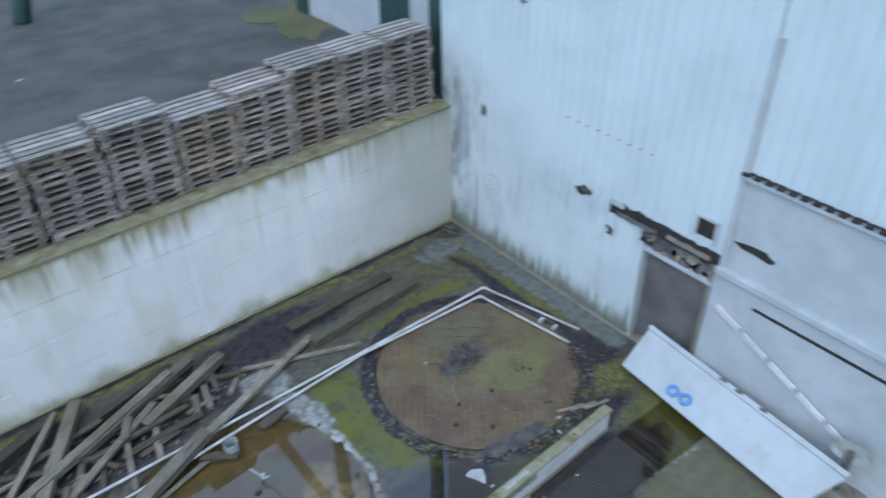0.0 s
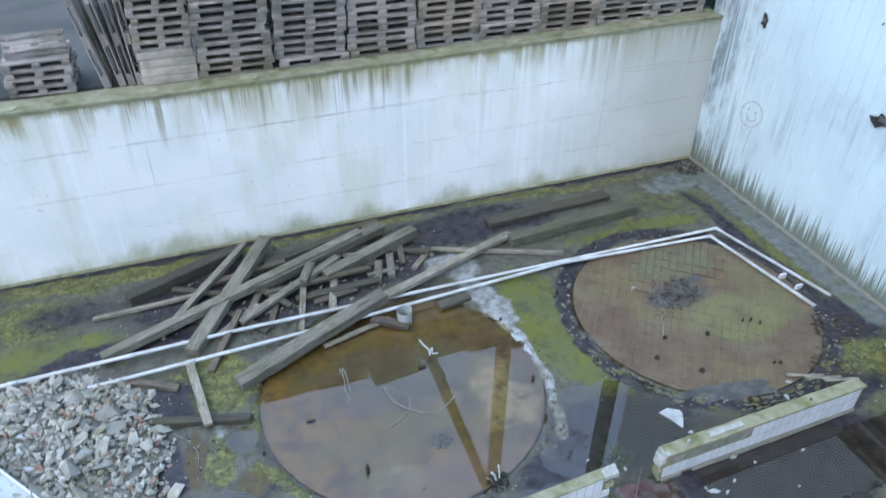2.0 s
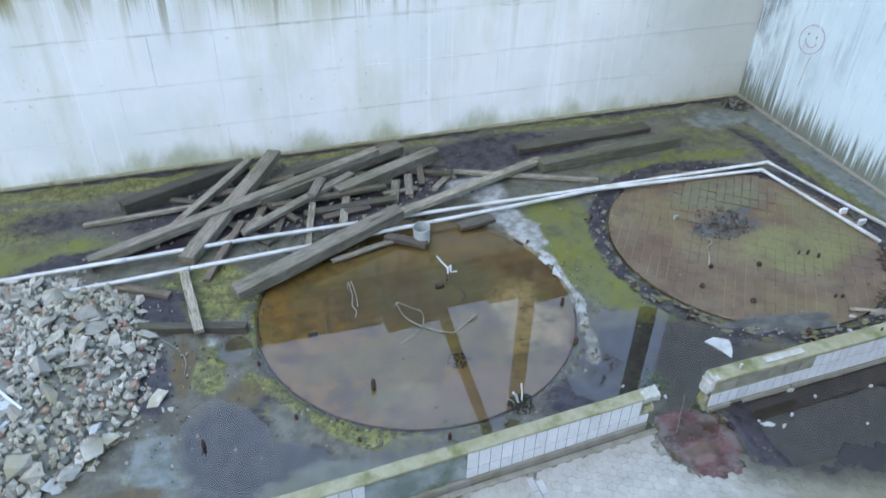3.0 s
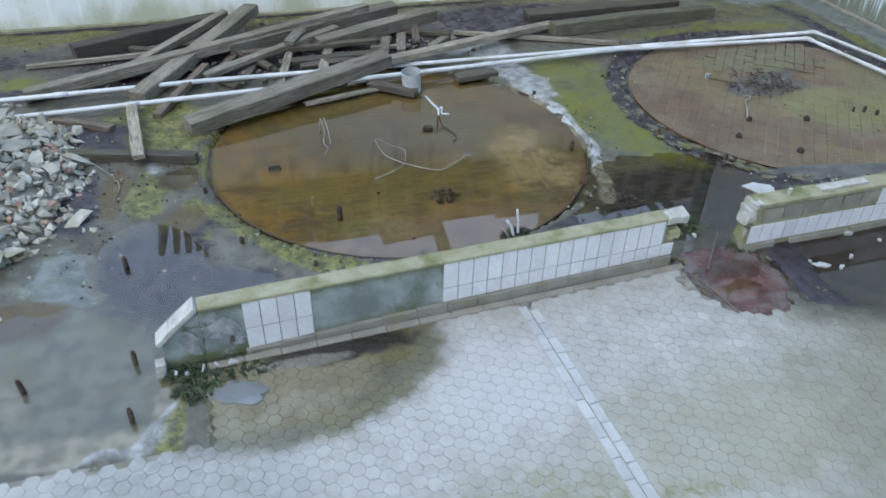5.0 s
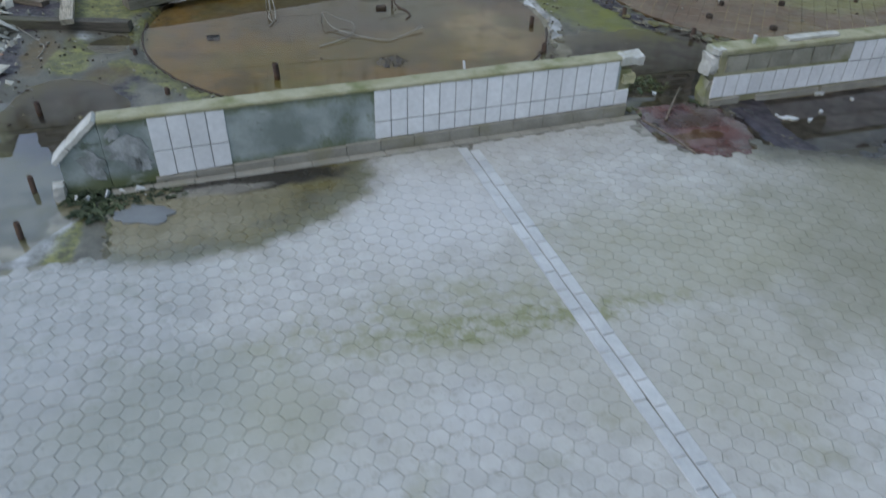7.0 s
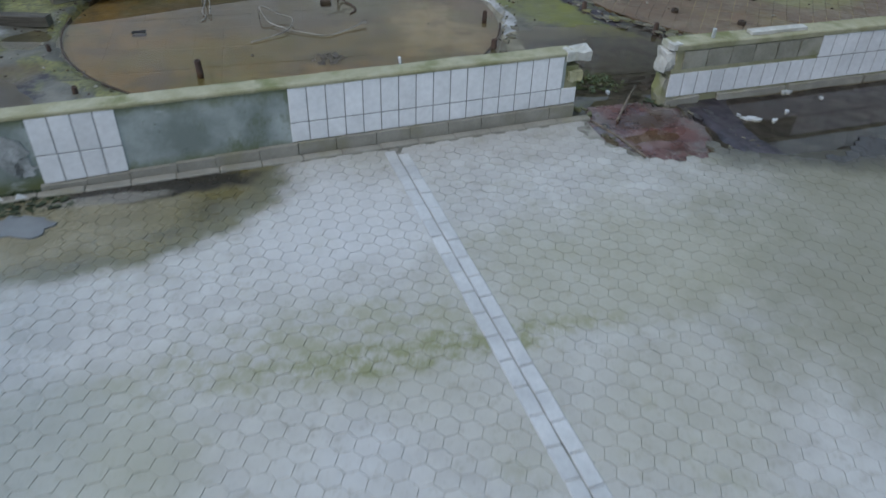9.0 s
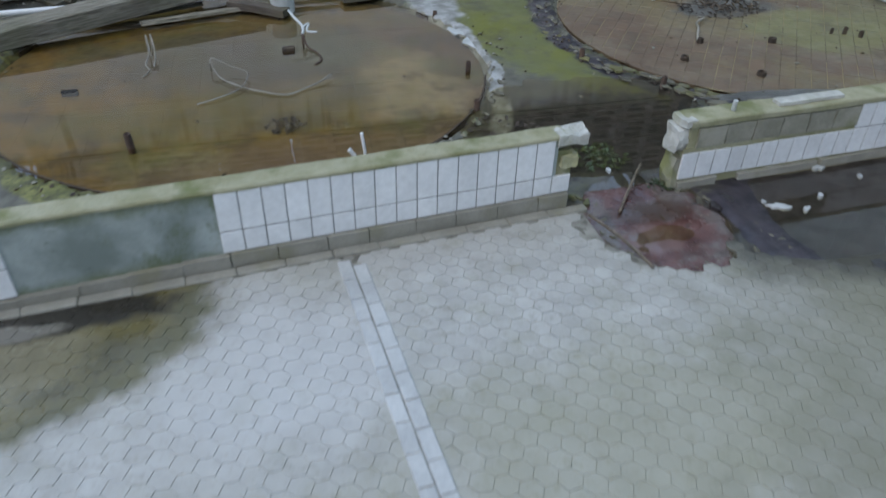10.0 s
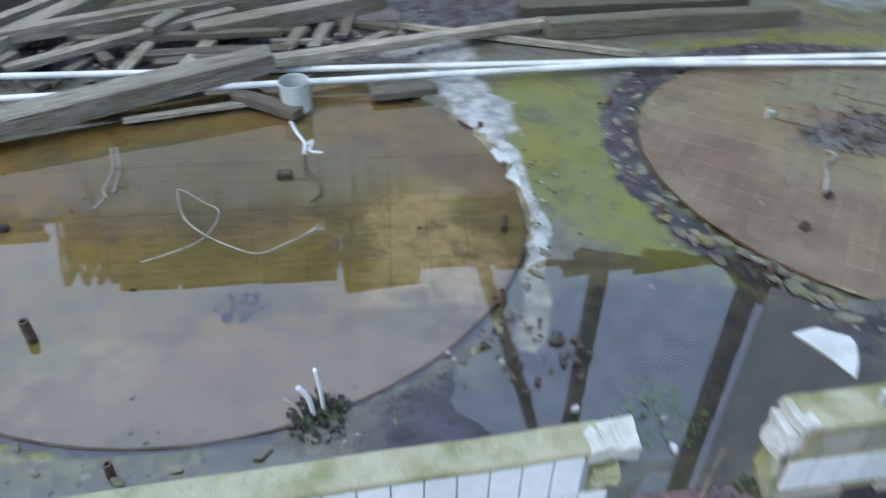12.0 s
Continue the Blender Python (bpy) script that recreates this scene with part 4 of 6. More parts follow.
part("drawing", drawn([(-1.31 + 0.12 * math.cos(a), 1.50 + 0.10 * math.sin(a)) for a in [math.pi + i * math.pi / 8 for i in range(9)]]), M["ink"], low_sheet)
part("drawing", drawn([(-1.40, 1.27), (-1.37, 1.1), (-1.36, 0.9), (-1.33, 0.75)], 0.005), M["ink"], low_sheet)

# doorway with its boarded back
door = base("door_1", "dark boarded doorway with broken lintel in the shed", "doorway", kind="structure")
part("board", box(0.14, 0.18, DOOR[0], DOOR[1], 0.0, DOOR[2], 0.004), M["grey"], door, "dark grey board")
part("sill", box(-0.05, 0.16, DOOR[0], DOOR[1], -0.05, 0.04, 0.01), M["plinth"], door)
part("jamb", box(-0.04, 0.14, DOOR[1] - 0.05, DOOR[1] - 0.002, 0, DOOR[2], 0.005), M["white"], door)
part("jamb", box(-0.04, 0.14, DOOR[0] + 0.002, DOOR[0] + 0.06, 0, 2.4, 0.005), M["plinth"], door)
part("lintel", box(-0.045, 0.12, DOOR[0], DOOR[1], DOOR[2] - 0.06, DOOR[2] + 0.02, 0.006), M["white"], door)

# plainer part of the shed beyond the doorway
annex = base("wall_southeast", "pale grey panelled shed front with ledge and flashing", "wall", kind="structure")
part("wall_sheet", ribbed(-30, DOOR[0] - 0.08, 4.1, TOP, x=-0.01), M["sheet"], annex)
part("upper_panel", box(-0.03, 0.02, -30, DOOR[0] - 0.08, 2.46, 4.0, 0.006), M["white"], annex)
part("lower_panel", box(-0.05, 0.02, -30, DOOR[0] - 0.02, 0.0, 2.34, 0.006), M["white"], annex)
part("flashing", box(-0.13, 0.02, -30, DOOR[0] - 0.05, 2.34, 2.46, 0.01), M["white"], annex, "dull white sheet flashing")
ledge = part("ledge", box(-0.10, 0.0, -30, DOOR[0] - 0.06, 3.99, 4.06, 0.008), M["white"], annex)
# slots here and below are dark pieces with their shade as colour
for k in range(16):
    part("ledge_slot", box(-0.115, -0.02, -6.62 - 0.17 * k, -6.50 - 0.17 * k, 4.055, 4.10, 0.004), M["dark"], ledge)
part("black_seam", box(-0.062, -0.04, -12, -7.16, 2.00, 2.05), M["dark"], annex)
part("vent_slot", ragged(-7.0, 2.96, 0.26, 0.07, 5, -0.04, 0.0), M["dark"], annex, "dark torn slot")
part("edge_trim", box(-0.07, 0.0, DOOR[0] - 0.16, DOOR[0] - 0.06, 2.46, 6.0, 0.006), M["white"], annex)
lath = base("lath", "jointed white lath leaning against the shed front", "lath")
for k in range(5):
    a, b = -6.62 - 0.52 * k, -7.06 - 0.52 * k
    za, zb = 1.78 - 0.235 * k, 1.58 - 0.235 * k
    bm = bmesh.new()
    add_box(bm, -0.02, 0.02, -0.24, 0.24, -0.05, 0.05, 0.006, pose(-0.10, (a + b) / 2, (za + zb) / 2, 24, 0, 0))
    part("lath_piece", bm, M["tile"], lath)

# toppled white panel beside the doorway, with two rolls on it
A, B, C, D = Vector((-0.84, -5.62, 0.20)), Vector((0.0, -5.52, 0.55)), Vector((-0.40, -9.3, 0.55)), Vector((-1.17, -9.0, 0.20))


def plank_between(a, b, c, d, thick):
    bm = bmesh.new()
    nrm = (b - a).cross(d - a).normalized()
    if nrm.z < 0:
        nrm = -nrm
    top = [bm.verts.new(p) for p in (a, b, c, d)]
    bot = [bm.verts.new(p - nrm * thick) for p in (a, b, c, d)]
    bm.faces.new(top)
    bm.faces.new(bot[::-1])
    for i in range(4):
        j = (i + 1) % 4
        bm.faces.new((top[i], bot[i], bot[j], top[j]))
    bmesh.ops.recalc_face_normals(bm, faces=bm.faces)
    bmesh.ops.bevel(bm, geom=bm.edges[:], offset=0.008, segments=2, affect="EDGES")
    return bm


panel = base("fallen_panel", "large white fascia panel lying askew beside the doorway", "panel")
face = part("panel_face", plank_between(A, B, C, D, 0.05), M["white"], panel)
lift = Vector((-0.02, 0, 0.05))
part("panel_rim", plank_between(B + lift + (A - B) * 0.10, B + lift, C + lift, C + lift + (D - C) * 0.10, 0.05), M["white"], face, "raised rim along one edge")
part("panel_foot", box(-0.75, -0.25, -8.6, -8.3, -0.02, 0.28, 0.01), M["dark"], panel)
part("panel_foot", box(-0.65, -0.15, -6.4, -6.1, -0.02, 0.28, 0.01), M["dark"], panel)
for f in (0.42, 0.5, 0.62):
    p = B.lerp(C, f) + (A - B) * 0.05
    part("bracket", box(p.x - 0.03, p.x + 0.03, p.y - 0.06, p.y + 0.06, p.z - 0.03, p.z + 0.07, 0.006), M["grey"], face)
for f, g in ((0.29, 0.22), (0.36, 0.24)):
    p = A.lerp(D, f).lerp(B.lerp(C, f), g)
    bm = bmesh.new()
    rings = []
    for r, z in ((0.105, 0.0), (0.105, 0.05), (0.06, 0.05), (0.06, 0.0)):
        rings.append([bm.verts.new((r * math.cos(i * math.tau / 24), r * math.sin(i * math.tau / 24), z)) for i in range(24)])
    for s, e in zip(rings, rings[1:] + rings[:1]):
        for i in range(24):
            bm.faces.new((s[i], s[(i + 1) % 24], e[(i + 1) % 24], e[i]))
    bmesh.ops.recalc_face_normals(bm, faces=bm.faces)
    thing("tape_roll", bm, M["blue"], "blue plastic roll lying on the white panel", "roll", "rolls on the panel", at=Matrix.Translation(p + Vector((0, 0, 0.002))) @ pose(0, 0, 0, 0, -23, 0))
bm = bmesh.new()
bmesh.ops.create_cone(bm, cap_ends=True, segments=28, radius1=0.27, radius2=0.16, depth=0.09)
bmesh.ops.inset_region(bm, faces=[f for f in bm.faces if f.normal.z < -0.9], thickness=0.05, depth=-0.05)
thing("round_cover", bm, M["bucket"], "pale grey round plastic cover leaning by the panel", "cover", at=pose(-0.28, -9.15, 0.86, 0, 75, 12))
thing("post", box(-0.3, -0.22, -9.2, -9.1, -0.16, 0.85, 0.006), M["grey"], "grey steel post behind the white panel", "post")

# ---- the lot above: white building, grass verge, mast ----
far_house = base("building", "white rendered building standing beyond the asphalt lot", "building")
part("building_wall", box(0.78, 14, 0.9, 7.0, 2.6, 6.0, 0.02), M["white"], far_house)
part("building_roof", box(0.70, 14.2, 0.85, 7.1, 6.0, 6.2, 0.02), M["grey"], far_house)
part("corner_post", box(0.70, 1.1, 7.0, 7.55, 2.72, 6.0, 0.01), M["green"], far_house, "dark green corner of the building")
house_door = part("door", box(0.755, 0.78, 2.33, 3.55, 2.80, 5.6, 0.006), M["green"], far_house, "tall dark green sheet door")
part("door_frame", box(0.745, 0.78, 3.55, 3.62, 2.80, 5.67, 0.005), M["white"], house_door)
part("door_frame", box(0.745, 0.78, 2.26, 2.33, 2.80, 5.67, 0.005), M["white"], house_door)
bm = prism(blob_outline(0.2, 7.2, 0.75, 1.5, -0.15, 160, 0.5, 3), 2.78, 2.836)
thing("verge", bm, M["grass"], "rough grass verge beside the asphalt", "grass", kind="stuff")


def mast(x, y, z, height, braces, label, w=0.27, thick=0.95):
    """A tall square steel post with slanting braces."""
    ob = base("mast", label, "mast", "masts beyond the lot", at=pose(x, y, z))
    shaft = part("shaft", box(-w, w, -w, w, 0.06, height, 0.02), M["green"], ob)
    part("base_plate", box(-0.4, 0.4, -0.4, 0.4, 0, 0.06, 0.01), M["grey"], ob)
    for (ax, az), (bx, bz) in braces:
        part("brace", tube([(ax, 0, az), (bx, 0, bz)], thick * w, 8), M["green"], shaft)


mast(2.05, 11.8, 2.80, 25, (((-7.45, 0.0), (-0.2, 24.3)),), "tall dark green steel mast with slanting brace beside the lot")
mast(2.92, 4.75, 6.2, 15.6, (((-1.9, 0.5), (-0.1, 2.7)),), "dark green steel mast with short brace on the roof", 0.21, 0.54)
for k, (x, y, s) in enumerate(((-11.3, 6.2, 0.10), (-11.0, 6.0, 0.12), (-10.2, 6.1, 0.06), (-12.2, 5.7, 0.12), (-9.0, 4.2, 0.05), (-6.5, 7.5, 0.08))):
    thing("litter", prism(blob_outline(x, y, s, s * 0.5, 0.4, 9, 0.4, k + 5), 2.72 + rise(x), 2.75 + rise(x)), M["lime"], "pale scrap of litter on the asphalt", "litter", "litter on the lot")

# ---- pallets ----
PL, PW, PH = 1.06, 0.82, 0.120


def board_mesh(name, lx, ly, lz, mat, bevel=0.003):
    bm = bmesh.new()
    add_box(bm, -lx / 2, lx / 2, -ly / 2, ly / 2, 0, lz, bevel)
    return mesh_of(name, bm, mat)


def make_pallet(mat, label):
    ob = base("pallet", label, "pallet", "stacked pallets")
    deck = board_mesh("deck_board", PL, 0.125, 0.024, mat)
    cross = board_mesh("cross_board", PW, 0.12, 0.024, mat)
    block = board_mesh("block", 0.14, 0.11, 0.050, mat)
    runner = board_mesh("bottom_board", PL, 0.10, 0.022, mat)
    for j in range(3):
        y = (j - 1) * (PW / 2 - 0.055)
        part("bottom_board", runner, None, ob, at=pose(0, y, 0))
        for i in range(3):
            part("block", block, None, ob, at=pose((i - 1) * (PL / 2 - 0.065), y, 0.022))
    for i in range(3):
        part("cross_board", cross, None, ob, at=pose((i - 1) * (PL / 2 - 0.065), 0, 0.072, 0, 0, 90))
    for j in range(5):
        part("deck_board", deck, None, ob, at=pose(0, (j - 2) * (PW - 0.125) / 4, 0.096))
    return ob


kinds = [
    make_pallet(M["pallet"], "weathered grey wooden pallet in a stack on the wall"),
    make_pallet(M["pallet_brown"], "brownish wooden pallet in a stack on the wall"),
    make_pallet(M["pallet_pale"], "pale weathered wooden pallet in a stack on the wall"),
]
used = [False, False, False]
rnd = random.Random(11)


def place_pallet(kind, m):
    if not used[kind]:
        used[kind] = True
        kinds[kind].matrix_basis = m
        return kinds[kind]
    return copy_thing(kinds[kind], m)


def front_y(x):
    return 0.33 + 0.0148 * x


# left end of each stack, pallets high, and the usual kind
for x0, count, kind in ((-8.92, 12, 0), (-7.79, 12, 0), (-6.66, 12, 0), (-5.57, 11, 1), (-4.50, 12, 0), (-3.42, 12, 1), (-2.36, 12, 0), (-1.28, 13, 0)):
    for k in range(count):
        x, y = x0 + PL / 2 + rnd.uniform(-0.035, 0.035), front_y(x0) + PW / 2 + rnd.uniform(-0.04, 0.04)
        top = k == count - 1
        kd = 2 if top and rnd.random() < 0.6 else (kind if rnd.random() < 0.75 else rnd.choice((0, 1, 2)))
        place_pallet(kd, pose(x, y, 2.735 + rise(x) + k * PH, 0, 0, rnd.uniform(-2.5, 2.5)))
    if x0 in (-6.66, -3.42, -2.36):
        place_pallet(2, pose(x - 0.06, y - 0.05, 2.735 + rise(x) + count * PH + 0.012, rnd.uniform(-1, 1), 1.2, 5))
# small pallets on a pile of pale boards
pile = base("board_stack", "stack of pale sawn boards under small pallets", "board stack")
for k in range(4):
    for j in range(5):
        part("board", board_mesh("board", 0.76, 0.13, 0.115, M["board"], 0.006), None, pile, at=pose(-9.32 + rnd.uniform(-0.01, 0.01), front_y(-9.3) + 0.07 + j * 0.145, 2.735 + k * 0.122))
for k in range(8):
    ob = place_pallet(k % 2, pose(-9.32 + rnd.uniform(-0.02, 0.02), front_y(-9.3) + PW / 2 + (0.06 if k == 7 else 0), 3.225 + k * PH + (0.02 if k == 7 else 0), 0, 0, rnd.uniform(-2, 2)))
    ob.scale = (0.72, 1, 1)
# pallets stood on edge, leaning on one another
for x, lean in ((-10.32, 80), (-10.12, 82), (-9.96, 85), (-9.82, 87)):
    ob = place_pallet(0, pose(x, front_y(x) + 0.45, 3.40, 0, lean, rnd.uniform(-4, 4)))
    ob["label"] = "weathered wooden pallet stood on edge on the wall"
    ob.scale = (1.28, 0.85, 0.8)
# low heap of pallets
for k, (x, z, tilt) in enumerate(((-11.0, 2.735, 0), (-11.02, 2.856, 0), (-10.98, 2.977, 0), (-11.01, 3.098, 0), (-12.3, 2.735, 0), (-12.28, 2.856, 0), (-12.31, 2.977, 0), (-12.3, 3.098, 0), (-12.29, 3.219, 0))):
    ob = place_pallet(0, pose(x, front_y(x) + 0.5, z, tilt, 0, rnd.uniform(-3, 3)))
    ob.scale = (0.8, 0.9, 1)
ob = place_pallet(0, pose(-10.98, front_y(-11) + 0.45, 3.30, 70, 0, 3))
ob.scale = (0.75, 0.5, 1)

# ---- white pipes ----
def pipe(points, r, label):
    ob = base("pipe", label, "pipe", "white pipes")
    run = part("pipe_run", tube(points, r, 12), M["pipe"], ob, smooth=True)
    p, q = Vector(points[0]), Vector(points[1])
    for f in (0.22, 0.47, 0.73):
        c = p.lerp(q, f)
        d = (q - p).normalized() * 0.07
        part("coupling", tube([c - d, c + d], r * 1.18, 12), M["pipe"], run, smooth=True)
    e = Vector(points[-2])
    part("elbow", tube([e + (p - e).normalized() * 0.08, e, e + (Vector(points[-1]) - e).normalized() * 0.08], r * 1.2, 12), M["pipe"], run, smooth=True)
    return ob


pipe([(-14.5, -2.60, 0.11), (-9.0, -2.42, 0.12), (-1.16, -2.39, 0.08), (-0.60, -4.43, 0.05)], 0.026, "long white plastic pipe with an elbow lying on timbers")
pipe([(-14.5, -3.08, 0.09), (-8.0, -2.74, 0.11), (-4.1, -2.44, 0.09), (-1.37, -2.53, 0.06), (-1.0, -4.55, 0.05)], 0.026, "second white plastic pipe running beside the first")
for x, y in ((-0.95, -3.8), (-0.9, -4.1)):
    thing("pipe_clip", box(x - 0.06, x + 0.06, y - 0.02, y + 0.02, 0.0, 0.09, 0.005), M["tile"], "white plastic pipe clip on the ground", "clip", "clips at the pipes")

# ---- timbers ----
def timber(p0, p1, w, h, mat="timber", name="timber_beam", label="weathered grey timber beam in a tangled heap", group="heap of timbers", seed=0, spin=0):
    p0, p1 = Vector(p0), Vector(p1)
    length = (p1 - p0).length
    bm = bmesh.new()
    n = 9
    rings = []
    for i in range(n):
        u = i / (n - 1)
        x = (u - 0.5) * length
        dz = 0.05 * h * noise.noise((x * 1.7, seed, 0.5)) + 0.006 * length * math.sin(u * 3.1) * noise.noise((seed, 3.1, 0))
        dy = 0.08 * w * noise.noise((x * 1.3, seed, 7.5))
        k = 1 + 0.07 * noise.noise((x * 2.1, seed * 2.0, 1.5))
        if i in (0, n - 1):
            x += 0.03 * (1 if i else -1) * noise.noise((seed, 9, 1))
            k *= 0.95
        c = 0.12
        prof = [(-1, -1 + c), (-1, 1 - c), (-1 + c, 1), (1 - c, 1), (1, 1 - c), (1, -1 + c), (1 - c, -1), (-1 + c, -1)]
        rings.append([bm.verts.new((x + 0.02 * noise.noise((a, b, seed)), dy + a * k * w / 2, dz + b * k * h / 2)) for a, b in prof])
    for s, e in zip(rings, rings[1:]):
        for k in range(8):
            bm.faces.new((s[k], s[(k + 1) % 8], e[(k + 1) % 8], e[k]))
    bm.faces.new(rings[0][::-1])
    bm.faces.new(rings[-1])
    bmesh.ops.recalc_face_normals(bm, faces=bm.faces)
    q = (p1 - p0).to_track_quat("X", "Z").to_matrix().to_4x4()
    return thing(name, bm, M[mat], label, "timber" if name == "timber_beam" else "plank", group, at=Matrix.Translation((p0 + p1) / 2) @ q @ pose(0, 0, 0, spin))


BEAMS = [
    ((-10.85, -2.38, 0.10), (-6.95, -0.88, 0.28), 0.17, 0.12, "timber"),
    ((-10.52, -1.22, 0.10), (-8.85, -0.50, 0.12), 0.20, 0.18, "timber_dark"),
    ((-9.20, -3.42, 0.09), (-7.00, -2.46, 0.22), 0.21, 0.16, "timber"),
    ((-7.35, -2.62, 0.22), (-4.55, -1.45, 0.10), 0.15, 0.07, "timber"),
    ((-9.72, -2.62, 0.08), (-8.42, -0.50, 0.24), 0.20, 0.13, "timber"),
    ((-9.95, -1.95, 0.08), (-8.75, -0.48, 0.20), 0.10, 0.09, "timber"),
    ((-9.05, -2.25, 0.10), (-7.40, -1.28, 0.20), 0.13, 0.06, "timber"),
    ((-7.70, -1.62, 0.12), (-6.05, -0.93, 0.16), 0.19, 0.16, "timber"),
    ((-8.75, -1.60, 0.16), (-6.55, -0.70, 0.20), 0.18, 0.15, "timber"),
    ((-8.50, -0.95, 0.06), (-6.90, -0.55, 0.10), 0.16, 0.12, "timber_dark"),
    ((-4.75, -0.95, 0.05), (-2.35, -0.82, 0.05), 0.24, 0.12, "timber_dark"),
    ((-4.62, -1.62, 0.09), (-2.15, -1.40, 0.09), 0.22, 0.17, "timber_moss"),
    ((-10.28, -3.72, 0.06), (-9.12, -4.02, 0.06), 0.11, 0.09, "timber_dark"),
    ((-9.76, -2.85, 0.10), (-9.62, -4.02, 0.13), 0.11, 0.05, "timber"),
]
for k, (a, b, w, h, mat) in enumerate(BEAMS):
    timber(a, b, w, h, mat, seed=k + 1.3, label="dark wet timber beam on the mossy ground" if mat in ("timber_dark", "timber_moss") else "weathered grey timber beam in a tangled heap", spin=(k * 37) % 11 - 5)
PLANKS = [
    ((-11.0, -1.45, 0.05), (-9.45, -1.38, 0.08), 0.08, 0.05, "timber"),
    ((-5.90, -1.38, 0.06), (-3.92, -2.16, 0.05), 0.09, 0.05, "timber"),
    ((-10.55, -2.86, 0.04), (-9.92, -3.22, 0.04), 0.11, 0.05, "timber_brown"),
    ((-9.52, -3.05, 0.05), (-9.02, -2.05, 0.14), 0.09, 0.06, "timber_brown"),
    ((-7.25, -2.72, 0.05), (-6.78, -3.02, 0.03), 0.13, 0.07, "timber_brown"),
    ((-8.6, -1.75, 0.14), (-7.0, -1.62, 0.12), 0.09, 0.05, "timber_brown"),
    ((-8.2, -1.95, 0.06), (-6.9, -1.9, 0.07), 0.12, 0.06, "timber_dark"),
    ((-8.25, -2.65, 0.04), (-8.05, -1.75, 0.10), 0.09, 0.04, "timber"),
    ((-7.75, -2.35, 0.05), (-7.55, -1.60, 0.08), 0.11, 0.04, "timber"),
    ((-6.95, -1.95, 0.05), (-6.80, -1.45, 0.08), 0.12, 0.05, "timber"),
    ((-6.70, -1.85, 0.05), (-6.58, -1.30, 0.06), 0.12, 0.05, "timber"),
    ((-6.45, -1.60, 0.05), (-6.35, -1.05, 0.10), 0.10, 0.04, "timber_brown"),
    ((-6.6, -1.15, 0.05), (-5.95, -1.42, 0.05), 0.10, 0.05, "timber_brown"),
    ((-7.4, -1.25, 0.06), (-6.75, -1.5, 0.06), 0.12, 0.04, "timber_dark"),
    ((-8.05, -1.75, 0.22), (-7.85, -1.35, 0.22), 0.13, 0.05, "timber"),
    ((-9.5, -1.2, 0.06), (-8.2, -1.0, 0.10), 0.10, 0.06, "timber_brown"),
    ((-9.3, -1.75, 0.05), (-8.7, -2.5, 0.06), 0.10, 0.04, "timber_dark"),
    ((-8.9, -2.1, 0.05), (-8.55, -1.3, 0.07), 0.11, 0.05, "timber_brown"),
    ((-8.4, -2.9, 0.02), (-7.5, -2.62, 0.03), 0.09, 0.03, "timber_dark"),
    ((-8.0, -3.02, 0.02), (-7.0, -2.75, 0.02), 0.08, 0.03, "timber"),
    ((-7.2, -2.2, 0.04), (-6.3, -2.25, 0.04), 0.12, 0.04, "timber_dark"),
    ((-6.25, -2.75, 0.04), (-5.75, -2.68, 0.04), 0.16, 0.06, "timber_dark"),
    ((-9.9, -1.1, 0.05), (-9.0, -1.6, 0.07), 0.10, 0.05, "timber_dark"),
    ((-9.35, -2.35, 0.05), (-8.75, -1.9, 0.08), 0.08, 0.04, "timber"),
    ((-8.95, -1.2, 0.14), (-8.3, -2.1, 0.08), 0.09, 0.05, "timber_brown"),
    ((-7.95, -2.1, 0.06), (-7.3, -2.0, 0.06), 0.10, 0.04, "timber_brown"),
    ((-7.3, -1.05, 0.05), (-6.85, -1.35, 0.05), 0.09, 0.05, "timber"),
    ((-7.05, -1.75, 0.08), (-6.55, -1.68, 0.05), 0.08, 0.04, "timber"),
    ((-6.3, -1.75, 0.04), (-6.05, -1.5, 0.04), 0.10, 0.04, "timber"),
    ((-8.65, -2.45, 0.05), (-8.45, -1.85, 0.06), 0.08, 0.04, "timber_dark"),
    ((-7.6, -2.55, 0.12), (-7.1, -2.35, 0.10), 0.10, 0.06, "timber_dark"),
    ((-10.1, -1.75, 0.03), (-9.3, -2.1, 0.05), 0.07, 0.04, "timber_dark"),
]
for k, (a, b, w, h, mat) in enumerate(PLANKS):
    label = {"timber": "split grey plank among the timbers", "timber_brown": "brown broken lath among the timbers", "timber_dark": "dark wet plank among the timbers"}[mat]
    timber(a, b, w, h, mat, "plank", label, seed=k + 40.7, spin=(k * 53) % 17 - 8)
thing("sack", prism(blob_outline(-6.72, -0.52, 0.20, 0.12, 0.2, 16, 0.25, 2), 0.0, 0.17), M["timber_brown"], "rusty brown crumpled scrap behind the beams", "scrap")


# ---- bucket, cables, stubs, plants ----
def bucket(x, y, r, h, label):
    bm = bmesh.new()
    n = 24
    rings = []
    for rr, z in ((r * 0.90, 0.0), (r * 0.96, h), (r * 0.93, h), (r * 0.86, 0.012)):
        rings.append([bm.verts.new((rr * math.cos(i * math.tau / n), rr * math.sin(i * math.tau / n), z)) for i in range(n)])
    for s, e in zip(rings, rings[1:]):
        for i in range(n):
            bm.faces.new((s[i], s[(i + 1) % n], e[(i + 1) % n], e[i]))
    bm.faces.new(rings[0][::-1])
    bm.faces.new(rings[-1])
    bmesh.ops.recalc_face_normals(bm, faces=bm.faces)
    ob = base("bucket", label, "bucket", at=pose(x, y, -0.01, 3, -4, 20))
